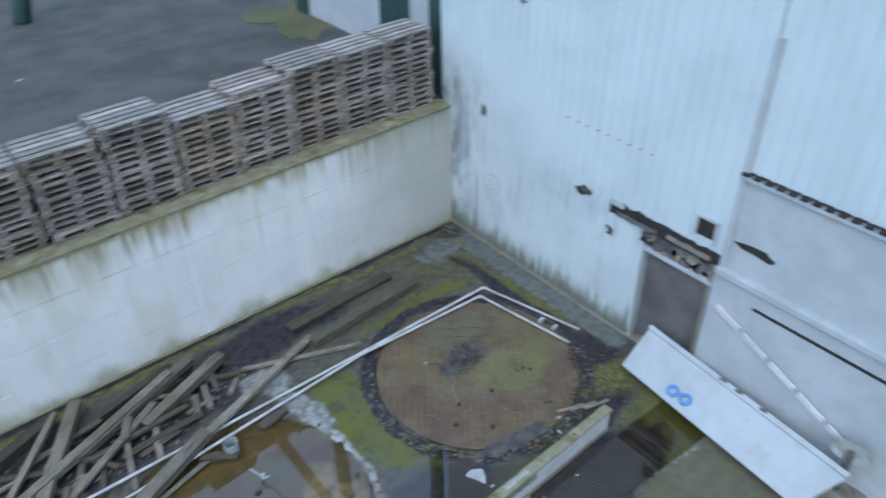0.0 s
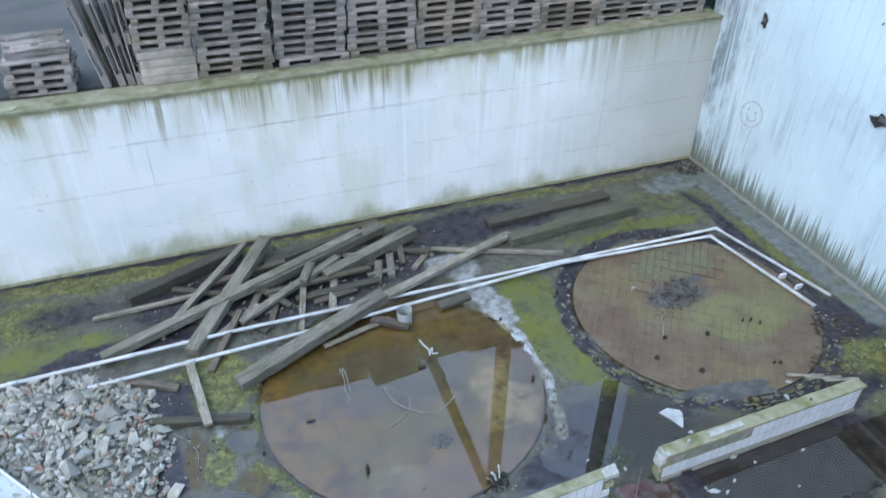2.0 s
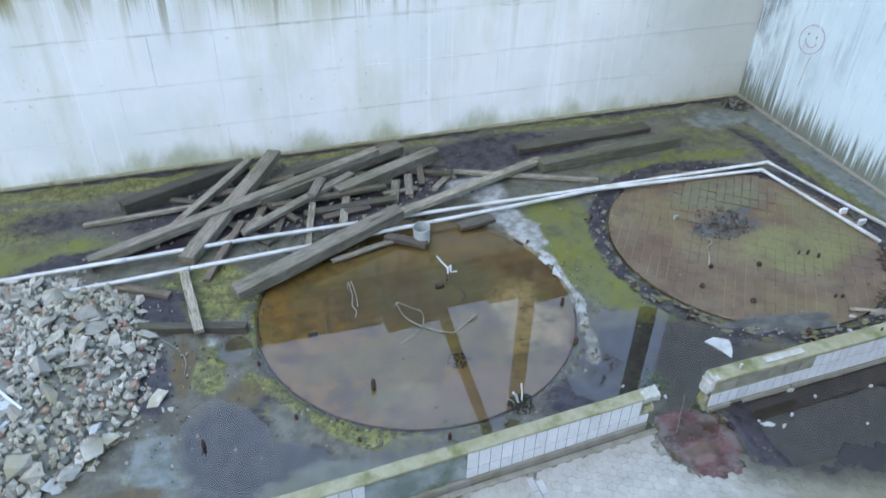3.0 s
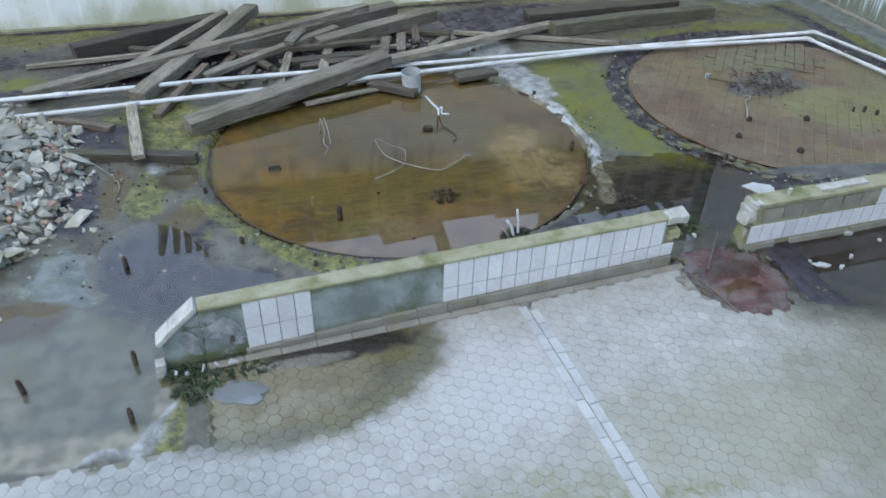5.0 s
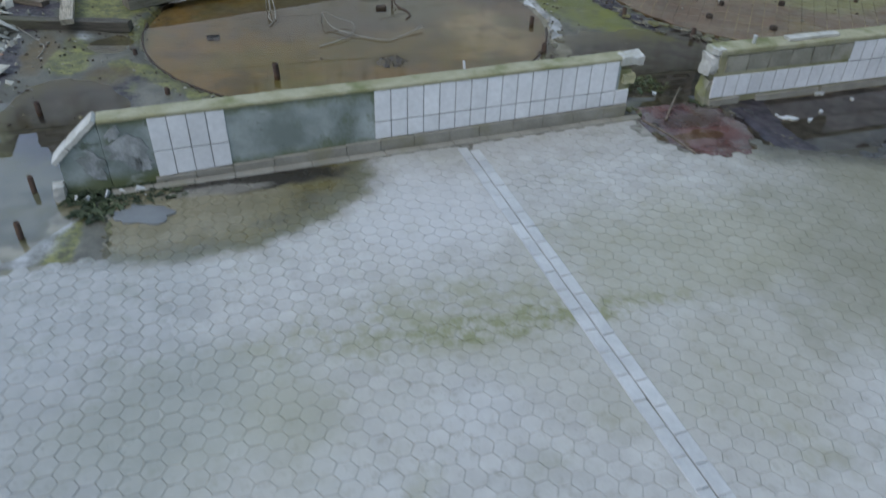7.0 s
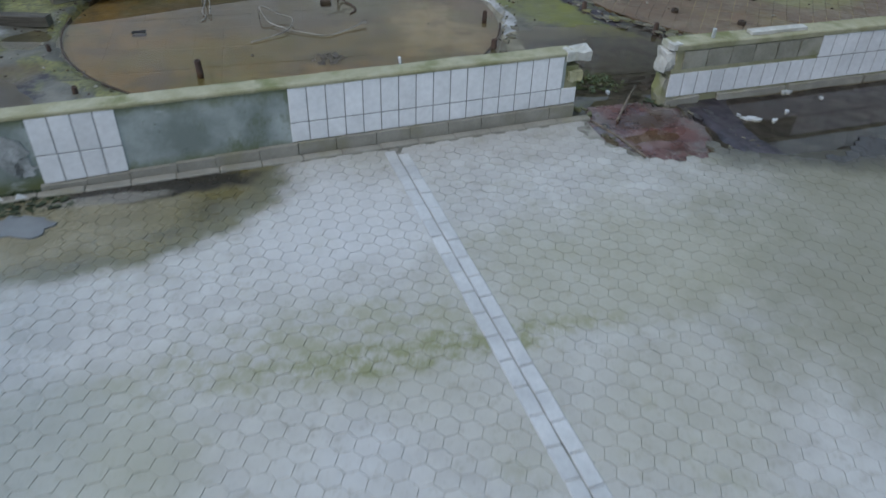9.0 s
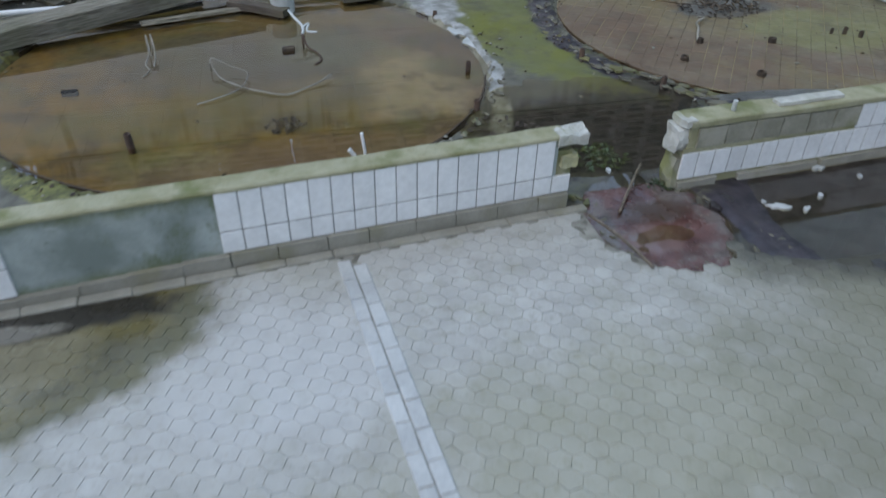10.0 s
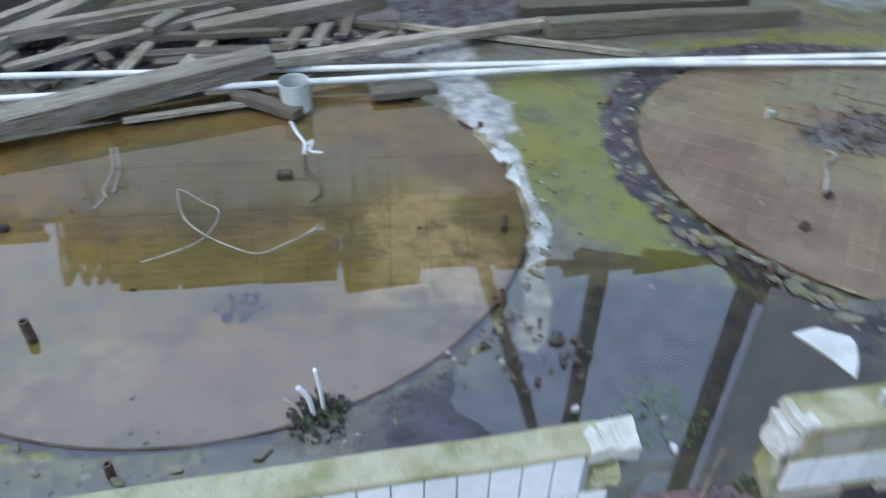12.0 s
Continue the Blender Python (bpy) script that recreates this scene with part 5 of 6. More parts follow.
    body = part("bucket_body", bm, M["bucket"], ob, smooth=False)
    part("rim", tube([(r * 0.955 * math.cos(i * math.tau / 24), r * 0.955 * math.sin(i * math.tau / 24), h - 0.004) for i in range(25)], 0.004, 6), M["bucket"], body)
    return ob


bucket(-6.80, -2.86, 0.115, 0.235, "dented white plastic bucket at the edge of the pool")


def cable(points, r, mat="cable", label="pale stripped cable lying in the water", name="cable"):
    """A cable that bends smoothly through the points."""
    pts = [Vector(p) for p in points]
    out = []
    for i in range(len(pts) - 1):
        a, b, c, d = pts[max(i - 1, 0)], pts[i], pts[i + 1], pts[min(i + 2, len(pts) - 1)]
        for k in range(5):
            t = k / 5
            out.append(0.5 * (2 * b + (c - a) * t + (2 * a - 5 * b + 4 * c - d) * t * t + (3 * b - a - 3 * c + d) * t ** 3))
    out.append(pts[-1])
    return thing(name, tube(out, r, 6), M[mat], label, name, "cables and hoses", smooth=True)


cable([(-7.46, -4.06, -0.02), (-7.44, -4.10, 0.10), (-7.30, -4.17, 0.05), (-7.20, -4.26, 0.04), (-7.21, -4.40, 0.03), (-7.28, -4.53, 0.02), (-7.42, -4.62, 0.015), (-7.56, -4.68, 0.01)], 0.0048)
cable([(-7.45, -4.10, 0.09), (-7.40, -4.28, 0.03), (-7.30, -4.42, 0.02), (-7.15, -4.55, 0.015), (-6.95, -4.66, 0.012), (-6.80, -4.58, 0.012), (-6.64, -4.49, 0.03)], 0.0052)
for k in range(4):
    cable([(-6.72, -4.53, 0.014), (-6.64, -4.49 + 0.01 * k, 0.03), (-6.585, -4.50 + 0.03 * k, 0.035)], 0.003)
cable([(-7.93, -3.62, -0.03), (-7.92, -3.64, 0.14), (-7.90, -3.78, 0.06), (-7.93, -3.92, 0.02), (-7.90, -4.02, 0.01), (-7.94, -4.12, 0.008)], 0.0055)
cable([(-7.90, -3.63, -0.03), (-7.885, -3.65, 0.15), (-7.86, -3.80, 0.05), (-7.87, -3.95, 0.012)], 0.0055)
cable([(-6.72, -3.72, -0.03), (-6.72, -3.70, 0.12), (-6.70, -3.80, 0.02), (-6.63, -3.95, 0.008), (-6.62, -4.08, 0.006), (-6.68, -4.16, 0.004)], 0.008, "rust", "dark rubber hose hanging in the water", "hose")
cable([(-6.80, -3.52, 0.22), (-6.76, -3.60, 0.18), (-6.71, -3.68, 0.14), (-6.72, -3.74, 0.10)], 0.012, "bucket", "white plastic pipe end sticking from the pool", "pipe_end")
cable([(-6.72, -3.70, 0.13), (-6.66, -3.66, 0.15), (-6.68, -3.72, 0.11), (-6.60, -3.73, 0.10)], 0.010, "bucket", "white wrapped pipe joint over the pool", "pipe_end")
cable([(-6.58, -5.80, -0.02), (-6.585, -5.80, 0.12), (-6.60, -5.79, 0.25)], 0.010, "tile", "white plastic conduit standing among weeds", "conduit")
cable([(-6.62, -5.82, -0.02), (-6.64, -5.80, 0.09), (-6.68, -5.79, 0.15)], 0.013, "tile", "white plastic conduit standing among weeds", "conduit")
cable([(-6.66, -5.84, -0.02), (-6.69, -5.82, 0.06), (-6.74, -5.80, 0.09)], 0.008, "cable", "thin white conduit bent over among weeds", "conduit")
cable([(-3.15, -3.85, 0.02), (-3.19, -3.98, 0.06), (-3.30, -4.05, 0.05), (-3.36, -4.18, 0.05), (-3.44, -4.30, 0.06), (-3.47, -4.36, 0.02)], 0.011, "cable", "pale curved hose on the round paving", "hose")
cable([(-10.02, -4.0, 0.10), (-9.85, -4.15, 0.02), (-9.78, -4.35, 0.03), (-9.80, -4.55, 0.03)], 0.004, "cable", "thin pale wire beside the rubble", "wire")
cable([(-5.30, -6.60, 0.02), (-5.12, -6.38, 0.05), (-4.98, -6.22, 0.07)], 0.009, "timber_brown", "thin brown stick lying in the red silt", "stick")
cable([(-5.50, -6.62, 0.05), (-5.42, -6.85, 0.045), (-5.37, -7.12, 0.04)], 0.009, "timber_brown", "thin brown stick lying in the red silt", "stick")


def stub(x, y, r, h, mat="rust", label="short rusted steel stub standing in the wet floor", z=-0.05):
    bm = bmesh.new()
    n = 10
    rings = []
    for rr, zz in ((r, 0), (r * 1.02, h * 0.6), (r * 0.96, h), (r * 0.6, h), (r * 0.55, h * 0.7)):
        rings.append([bm.verts.new((rr * math.cos(i * math.tau / n), rr * math.sin(i * math.tau / n), zz)) for i in range(n)])
    for s, e in zip(rings, rings[1:]):
        for i in range(n):
            bm.faces.new((s[i], s[(i + 1) % n], e[(i + 1) % n], e[i]))
    bm.faces.new(rings[-1])
    bmesh.ops.recalc_face_normals(bm, faces=bm.faces)
    thing("pipe_stub", bm, M[mat], label, "pipe stub", "rusted stubs", at=pose(x, y, z, (x * 31) % 9 - 4, (y * 17) % 9 - 4))


for x, y, r, h in ((-9.51, -6.60, 0.017, 0.15), (-9.50, -7.09, 0.017, 0.15), (-10.17, -6.68, 0.017, 0.15), (-10.28, -7.22, 0.017, 0.14), (-7.96, -5.20, 0.024, 0.15), (-7.41, -6.03, 0.018, 0.11), (-5.68, -5.16, 0.022, 0.12), (-9.30, -3.95, 0.02, 0.12),
                   (-8.78, -5.42, 0.02, 0.12), (-5.55, -4.5, 0.02, 0.12), (-5.5, -3.3, 0.02, 0.1), (-9.05, -4.6, 0.018, 0.12), (-8.25, -5.85, 0.018, 0.11), (-9.65, -5.5, 0.02, 0.13),
                   (-4.6, -4.5, 0.022, 0.14), (-4.2, -5.1, 0.022, 0.13), (-4.45, -3.0, 0.02, 0.12), (-3.1, -5.75, 0.03, 0.13)):
    stub(x, y, r, h)
for x, y, r, h in ((-3.79, -4.70, 0.05, 0.08), (-3.36, -5.11, 0.055, 0.08), (-2.85, -4.52, 0.05, 0.09), (-2.09, -4.48, 0.03, 0.12), (-2.00, -4.58, 0.03, 0.11), (-2.27, -5.33, 0.03, 0.08), (-2.2, -4.45, 0.02, 0.1), (-3.47, -4.40, 0.04, 0.09), (-2.35, -5.3, 0.025, 0.08)):
    stub(x, y, r * 0.65, h * 0.7, "leaf", "short dark rusted fitting standing on the round paving", -0.01)
# dark block whose colour gives the slot its inner shade
thing("drain_slot", box(-8.49, -8.38, -4.27, -4.235, -0.05, 0.006, 0.004), M["dark"], "dark drain slot in the flooded paving", "drain")
thing("brick_fragment", box(-6.90, -6.80, -3.84, -3.79, -0.04, 0.03, 0.01), M["leaf"], "dark brick fragment in the water", "brick")


def tuft(name, cx, cy, r, count, length, mat, label, category, seed, z=0.0, flat=0.4):
    """A clump of narrow blades or leaves."""
    rg = random.Random(seed)
    bm = bmesh.new()
    for _ in range(count):
        a, d = rg.uniform(0, math.tau), r * math.sqrt(rg.random())
        p = Vector((cx + d * math.cos(a), cy + d * math.sin(a), z))
        b, ln = rg.uniform(0, math.tau), length * rg.uniform(0.5, 1.2)
        tip = p + Vector((math.cos(b) * ln * flat * 1.6, math.sin(b) * ln * flat * 1.6, ln * (1 - flat) * rg.uniform(0.3, 1)))
        side = Vector((-math.sin(b), math.cos(b), 0)) * rg.uniform(0.004, 0.009) * (1 + 1.5 * flat * (length < 0.09))
        mid = p.lerp(tip, 0.55) + Vector((0, 0, ln * 0.12))
        vs = [bm.verts.new(q) for q in (p - side * 0.5, p + side * 0.5, mid + side, tip, mid - side)]
        bm.faces.new(vs)
    return thing(name, bm, M[mat], label, category, kind="stuff")


tuft("weeds", -6.60, -5.80, 0.10, 70, 0.07, "weed", "clump of wiry green weeds round white conduits", "weeds", 3)
tuft("weeds", -6.60, -5.84, 0.13, 150, 0.055, "dark", "black matted roots round white conduits", "roots", 4)
tuft("weeds", -9.08, -6.80, 0.22, 260, 0.08, "weed", "low green weeds at the wall's foot", "weeds", 5, 0.01, 0.7)
tuft("weeds", -8.78, -6.76, 0.14, 120, 0.07, "weed", "low green weeds at the wall's foot", "weeds", 6, 0.01, 0.7)
tuft("weeds", -5.15, -5.95, 0.20, 150, 0.045, "weed", "sparse green weeds in the puddle", "weeds", 7, -0.01, 0.6)
tuft("weeds", -4.93, -6.38, 0.07, 50, 0.04, "weed", "green weeds at the end of the low wall", "weeds", 8)
tuft("weeds", -8.6, 1.25, 0.2, 40, 0.3, "weed", "thin weeds behind the stacks", "weeds", 10, 2.72)
tuft("twigs", -2.72, -3.55, 0.30, 90, 0.13, "timber_brown", "thin brown twigs sticking from the dead leaves", "twigs", 17, 0.015, 0.45)
tuft("leaves", -2.78, -3.55, 0.42, 240, 0.045, "leaf", "dark heap of dead leaves on the round paving", "leaves", 11, 0.015, 0.6)
tuft("leaves", -1.7, -5.75, 0.35, 300, 0.06, "leaf", "dead leaves and debris beside the round paving", "leaves", 12, 0.015, 0.7)
tuft("leaves", -1.0, -5.0, 0.35, 260, 0.06, "leaf", "dead leaves and debris beside the round paving", "leaves", 13, 0.015, 0.7)
tuft("leaves", -5.6, -5.55, 0.25, 36, 0.045, "leaf", "dead leaves at the edge of the flooded paving", "leaves", 14, 0.01, 0.7)
tuft("twigs", -0.35, -0.4, 0.28, 140, 0.10, "leaf", "heap of dark twigs in the corner", "twigs", 15, 0.02, 0.6)
tuft("twigs", -7.0, -5.05, 0.13, 90, 0.05, "leaf", "dark twigs sunk in the flooded paving", "twigs", 16, -0.034, 0.35)

# ---- rubble ----
def stone_mesh(seed, size, mat, flat=0.7):
    rg = random.Random(seed)
    bm = bmesh.new()
    for _ in range(11):
        v = Vector((rg.gauss(0, 1), rg.gauss(0, 1), rg.gauss(0, 1))).normalized() * size * rg.uniform(0.75, 1.1)
        bm.verts.new((v.x, v.y * rg.uniform(0.7, 1), v.z * flat))
    res = bmesh.ops.convex_hull(bm, input=bm.verts[:])
    bmesh.ops.delete(bm, geom=list({g for g in res["geom_unused"] + res["geom_interior"] if isinstance(g, bmesh.types.BMVert)}), context="VERTS")
    return mesh_of("stone", bm, mat)


def mound(x, y):
    """Height of the rubble heap."""
    u = math.hypot((x + 11.55) / 1.55, (y + 4.15) / 1.75)
    return max(0.0, 0.42 * (1 - u * u)) + 0.03 * noise.noise((x * 2.3, y * 2.3, 8))


bm = bmesh.new()
n = 36
grid = [[bm.verts.new((-13.3 + 3.6 * i / n, -6.1 + 3.9 * j / n, mound(-13.3 + 3.6 * i / n, -6.1 + 3.9 * j / n) - 0.06)) for j in range(n + 1)] for i in range(n + 1)]
for i in range(n):
    for j in range(n):
        bm.faces.new((grid[i][j], grid[i + 1][j], grid[i + 1][j + 1], grid[i][j + 1]))
thing("rubble_heap", bm, M["plinth"], "low heap of broken concrete and grit", "rubble", kind="stuff", smooth=True)
rg = random.Random(5)
verts, faces = [], []
for k in range(4400):
    x, y = rg.uniform(-13.2, -9.9), rg.uniform(-6.0, -2.3)
    if mound(x, y) < 0.015 and rg.random() < 0.93:
        continue
    s = rg.uniform(0.018, 0.062)
    c = Vector((x, y, mound(x, y) - 0.05 + s * 0.5))
    o = len(verts)
    rot = Euler((rg.uniform(0, 6), rg.uniform(0, 6), rg.uniform(0, 6))).to_matrix()
    for p in ((1, 0, 0), (-0.9, 0.2, 0), (0, 1.1, 0.1), (0.1, -1, 0), (0, 0, 0.8), (0.1, 0, -0.8)):
        verts.append(c + rot @ (Vector(p) * s * rg.uniform(0.7, 1.2)))
    for a, b, d in ((0, 2, 4), (2, 1, 4), (1, 3, 4), (3, 0, 4), (2, 0, 5), (1, 2, 5), (3, 1, 5), (0, 3, 5)):
        faces.append((o + a, o + b, o + d))
me = bpy.data.meshes.new("rubble_grit")
me.from_pydata(verts, [], faces)
me.materials.append(M["grit"])
tagged(new("rubble_grit", me), "small chips of broken concrete on the heap", "rubble", kind="stuff")
shapes = [stone_mesh(k, 1.0, M["rubble"], 0.55 + 0.08 * (k % 4)) for k in range(10)]
bricks = [stone_mesh(50 + k, 1.0, M["brick"], 0.6) for k in range(3)]
whites = [stone_mesh(70 + k, 1.0, M["lime"], 0.45) for k in range(3)]
mossy = [stone_mesh(30 + k, 1.0, M["edging"], 0.6) for k in range(6)]
placed = 0
while placed < 298:
    x, y = rg.uniform(-13.0, -9.95), rg.uniform(-6.0, -2.45)
    if mound(x, y) < 0.02 and rg.random() < 0.97:
        continue
    placed += 1
    big = rg.random() < 0.36
    s = rg.uniform(0.045, 0.09) * (1.9 if big else 1)
    pick = rg.random()
    me, lab = (rg.choice(shapes), "broken grey concrete lump on the rubble heap") if pick < 0.90 else ((rg.choice(bricks), "broken red brick lump on the rubble heap") if pick < 0.935 else (rg.choice(whites), "broken white plaster lump on the rubble heap"))
    ob = tagged(new("rubble_stone", me), lab, "rubble stone", "rubble heap")
    ob.matrix_basis = pose(x, y, mound(x, y) - 0.05 + 0.4 * s, rg.uniform(-40, 40), rg.uniform(-40, 40), rg.uniform(0, 360)) @ Matrix.Diagonal((s * rg.uniform(0.8, 1.5), s * rg.uniform(0.7, 1.1), s * (0.6 if big else 0.9), 1))
tray = base("gutter_length", "length of pale metal gutter lying on the rubble", "gutter", at=pose(-11.75, -4.45, 0.42, 0, 8, -49))
part("gutter_floor", box(-0.75, 0.75, -0.11, 0.11, -0.01, 0.0), M["white"], tray)
part("gutter_side", box(-0.75, 0.75, -0.135, -0.112, -0.01, 0.06, 0.004), M["tile"], tray)
part("gutter_side", box(-0.75, 0.75, 0.112, 0.135, -0.01, 0.06, 0.004), M["tile"], tray)
# loose white plaster flakes and floating scraps
thing("plaster_flake", prism([(-4.30, -5.54), (-4.24, -5.525), (-4.16, -5.51), (-4.10, -5.55), (-4.03, -5.59), (-4.03, -5.64), (-4.06, -5.70), (-4.09, -5.76), (-4.16, -5.85), (-4.18, -5.80), (-4.20, -5.73), (-4.25, -5.63)], -0.01, 0.006), M["lime"], "angular white plaster sheet at the edge of the puddle", "plaster", "plaster flakes")
for k, (x, y, rx, ry, t) in enumerate(((-5.41, -3.68, 0.05, 0.09, 0.35), (-5.30, -3.98, 0.10, 0.13, 0.2), (-4.10, -5.93, 0.03, 0.02, 0.3), (-4.36, -6.74, 0.065, 0.025, -0.3), (-4.22, -6.80, 0.03, 0.014, 0.4), (-4.62, -6.18, 0.09, 0.05, 0.1))):
    thing("plaster_flake", prism(blob_outline(x, y, rx, ry, t, 15, 0.7, k + 30), -0.01, 0.008 + 0.001 * k), M["lime"], "flat white plaster flake on the wet floor", "plaster", "plaster flakes")
for k, (x, y, s) in enumerate(((-3.85, -6.42, 0.05), (-3.66, -6.56, 0.028), (-4.42, -6.68, 0.02), (-3.0, -6.6, 0.03), (-4.05, -6.70, 0.03), (-3.4, -7.0, 0.02), (-8.95, -4.95, 0.03), (-8.72, -5.5, 0.02), (-4.6, -2.75, 0.05), (-2.4, -5.65, 0.06), (-2.2, -5.75, 0.05), (-2.6, -5.85, 0.05), (-4.2, -0.75, 0.05), (-5.5, -5.9, 0.025), (-5.15, -6.15, 0.03), (-11.9, -1.4, 0.08), (-10.05, -4.05, 0.07), (-9.4, -0.4, 0.1), (-1.0, -6.0, 0.10), (-1.25, -6.1, 0.07), (-1.1, -5.8, 0.08))):
    thing("scrap", prism(blob_outline(x, y, s * 0.75, s * 0.45, k, 10, 0.4, k + 60), -0.01, 0.016), M["lime"], "small pale scrap lying on the wet floor", "scrap", "scraps on the floor")
bm = stone_mesh(91, 0.06, M["bucket"], 0.8)
thing("plastic_lump", bm, None, "white plastic lump beside the dead leaves", "plastic", at=pose(-3.32, -3.32, 0.05))
for k in range(3):
    timber((-1.9 + 0.2 * k, -5.72 - 0.1 * k, 0.03), (-2.35 + 0.2 * k, -5.55 - 0.12 * k, 0.03), 0.05, 0.02, "timber", "plank", "small broken stick in the debris", "debris sticks", seed=90 + k)

# crumbs and leaf bits lying over the floor
def crumbs(name, count, mat, label, seed, lo, hi, where):
    rg = random.Random(seed)
    verts, faces = [], []
    made = 0
    while made < count:
        x, y = rg.uniform(-12.8, -0.2), rg.uniform(-6.4, -0.2)
        if rg.random() > where(x, y):
            continue
        made += 1
        s = rg.uniform(lo, hi)
        rn = math.hypot(x - NEAR[0], y - NEAR[1])
        z = 0.012 if math.hypot(x - FAR[0], y - FAR[1]) < FAR_R else (-0.034 if rn < NEAR_R else masks(x, y)[0])
        c, rot = Vector((x, y, z + 0.2 * s)), Euler((rg.uniform(-0.6, 0.6), rg.uniform(-0.6, 0.6), rg.uniform(0, 6))).to_matrix()
        o = len(verts)
        for p in ((1, 0, 0), (-0.9, 0.3, 0), (0.1, 0.8, 0.1), (0, -0.8, 0), (0, 0, 0.5), (0.1, 0, -0.5)):
            verts.append(c + rot @ (Vector(p) * s * rg.uniform(0.6, 1.3)))
        for a, b, e in ((0, 2, 4), (2, 1, 4), (1, 3, 4), (3, 0, 4), (2, 0, 5), (1, 2, 5), (3, 1, 5), (0, 3, 5)):
            faces.append((o + a, o + b, o + e))
    me = bpy.data.meshes.new(name)
    me.from_pydata(verts, [], faces)
    me.materials.append(M[mat])
    return tagged(new(name, me), label, "debris", kind="stuff")


def near_rings(x, y):
    rf, rn = abs(math.hypot(x - FAR[0], y - FAR[1]) - FAR_R - 0.14), abs(math.hypot(x - NEAR[0], y - NEAR[1]) - NEAR_R - 0.1)
    inside = 0.03 if math.hypot(x - NEAR[0], y - NEAR[1]) > NEAR_R else 0.004
    return max(math.exp(-(rf / 0.14) ** 2), 0.45 * math.exp(-(rn / 0.13) ** 2) if y < -3.5 else 0, inside, 0.6 * hill(x, y, -8.3, -1.6, 2.0, 0.9), 0.5 * hill(x, y, -9.9, -4.2, 0.5, 1.2), 0.5 * hill(x, y, -1.2, -5.6, 0.9, 0.6))


crumbs("debris_crumbs", 1500, "leaf", "dark crumbs and leaf bits on the wet floor", 21, 0.006, 0.022, near_rings)
crumbs("debris_chips", 700, "plinth", "grey grit and chips on the wet floor", 22, 0.006, 0.028, near_rings)
crumbs("debris_splinters", 260, "timber", "splinters of wood round the timbers", 23, 0.015, 0.06, lambda x, y: hill(x, y, -8.0, -1.7, 1.8, 0.9))

# ---- low tiled walls ----
def tile_mesh(w, h, drop=0.0):
    """A glazed tile; its foot may run down towards the left by drop."""
    bm = bmesh.new()
    add_box(bm, 0, w, -0.009, 0.006, 0, h, 0.0025)
    for v in bm.verts:
        if v.co.z < 0.01:
            v.co.z -= drop * (1 - v.co.x / w)
    return mesh_of("tile", bm, M["tile"])


TW = 0.1102
UPPER = tile_mesh(TW - 0.006, 0.215)
ROW, OVER = tile_mesh(TW - 0.006, 0.168), tile_mesh(TW - 0.006, 0.160)


def rough_block(x0, x1, y0, y1, z0, z1, seed, amp=0.012, cuts=5):
    """A box with worn, uneven faces."""
    bm = bmesh.new()
    add_box(bm, x0, x1, y0, y1, z0, z1)
    bmesh.ops.subdivide_edges(bm, edges=bm.edges[:], cuts=cuts, use_grid_fill=True)
    for v in bm.verts:
        v.co += noise.noise_vector(v.co * 9 + Vector((seed, 0, 0))) * amp + noise.noise_vector(v.co * 26 + Vector((seed, 2, 0))) * amp * 0.4
    return bm


def tile_foot(u):
    """Height at which the tiles end, along the wall: the paving falls towards the left."""
    for (a, za), (b, zb) in (((0.0, 0.040), (0.8, 0.068)), ((0.8, 0.068), (1.72, 0.102)), ((1.72, 0.102), (9.0, 0.150))):
        if u <= b:
            return za + (zb - za) * (u - a) / (b - a)


def worn_coping(length, y0, y1, z0, z1, seed, first=0.0):
    """A strip of mortar with a wavering edge, chipped here and there."""
    bm = bmesh.new()
    n = int(length / 0.045)
    rows = []
    for i in range(n + 1):
        x = first + length * i / n
        w = 0.006 * noise.noise((x * 3, seed, 1)) + 0.003 * noise.noise((x * 17, seed, 2))
        t = 0.005 * noise.noise((x * 2, seed, 5)) + 0.003 * noise.noise((x * 15, seed, 6))
        chip = 0.008 * max(0.0, noise.noise((x * 9, seed, 8)) - 0.25)
        rows.append([bm.verts.new(p) for p in ((x, y0 + w + chip, z0), (x, y0 + w + chip, z1 + t - 0.008 - chip), (x, y0 + w + 0.008, z1 + t - chip), (x, y1 + w - 0.008, z1 + t), (x, y1 + w, z1 + t - 0.008), (x, y1 + w, z0))])
    for s, e in zip(rows, rows[1:]):
        for k in range(6):
            bm.faces.new((s[k], s[(k + 1) % 6], e[(k + 1) % 6], e[k]))
    bm.faces.new(rows[0])
    bm.faces.new(rows[-1][::-1])
    bmesh.ops.recalc_face_normals(bm, faces=bm.faces)
    return bm


left = base("low_wall", "low white-tiled wall with mossy top and missing tiles", "low wall", at=pose(-9.14, -6.70, 0, 0, 0, 4.0))
L = 3.62
part("wall_core", box(0.09, L - 0.12, 0.0, 0.105, -0.12, 0.442, 0.004), M["render"], left, "algae-stained bare render")
part("coping", worn_coping(L - 0.17, -0.012, 0.118, 0.443, 0.466, 1, 0.095), M["coping"], left, "mossy cement coping")
part("broken_end", rough_block(L - 0.12, L - 0.03, 0.01, 0.10, -0.1, 0.37, 1), M["coping"], left, "crumbled mossy end")
part("broken_cap", rough_block(L - 0.13, L + 0.055, -0.012, 0.115, 0.405, 0.462, 2, 0.016, 9), M["chalk"], left, "broken white coping piece")
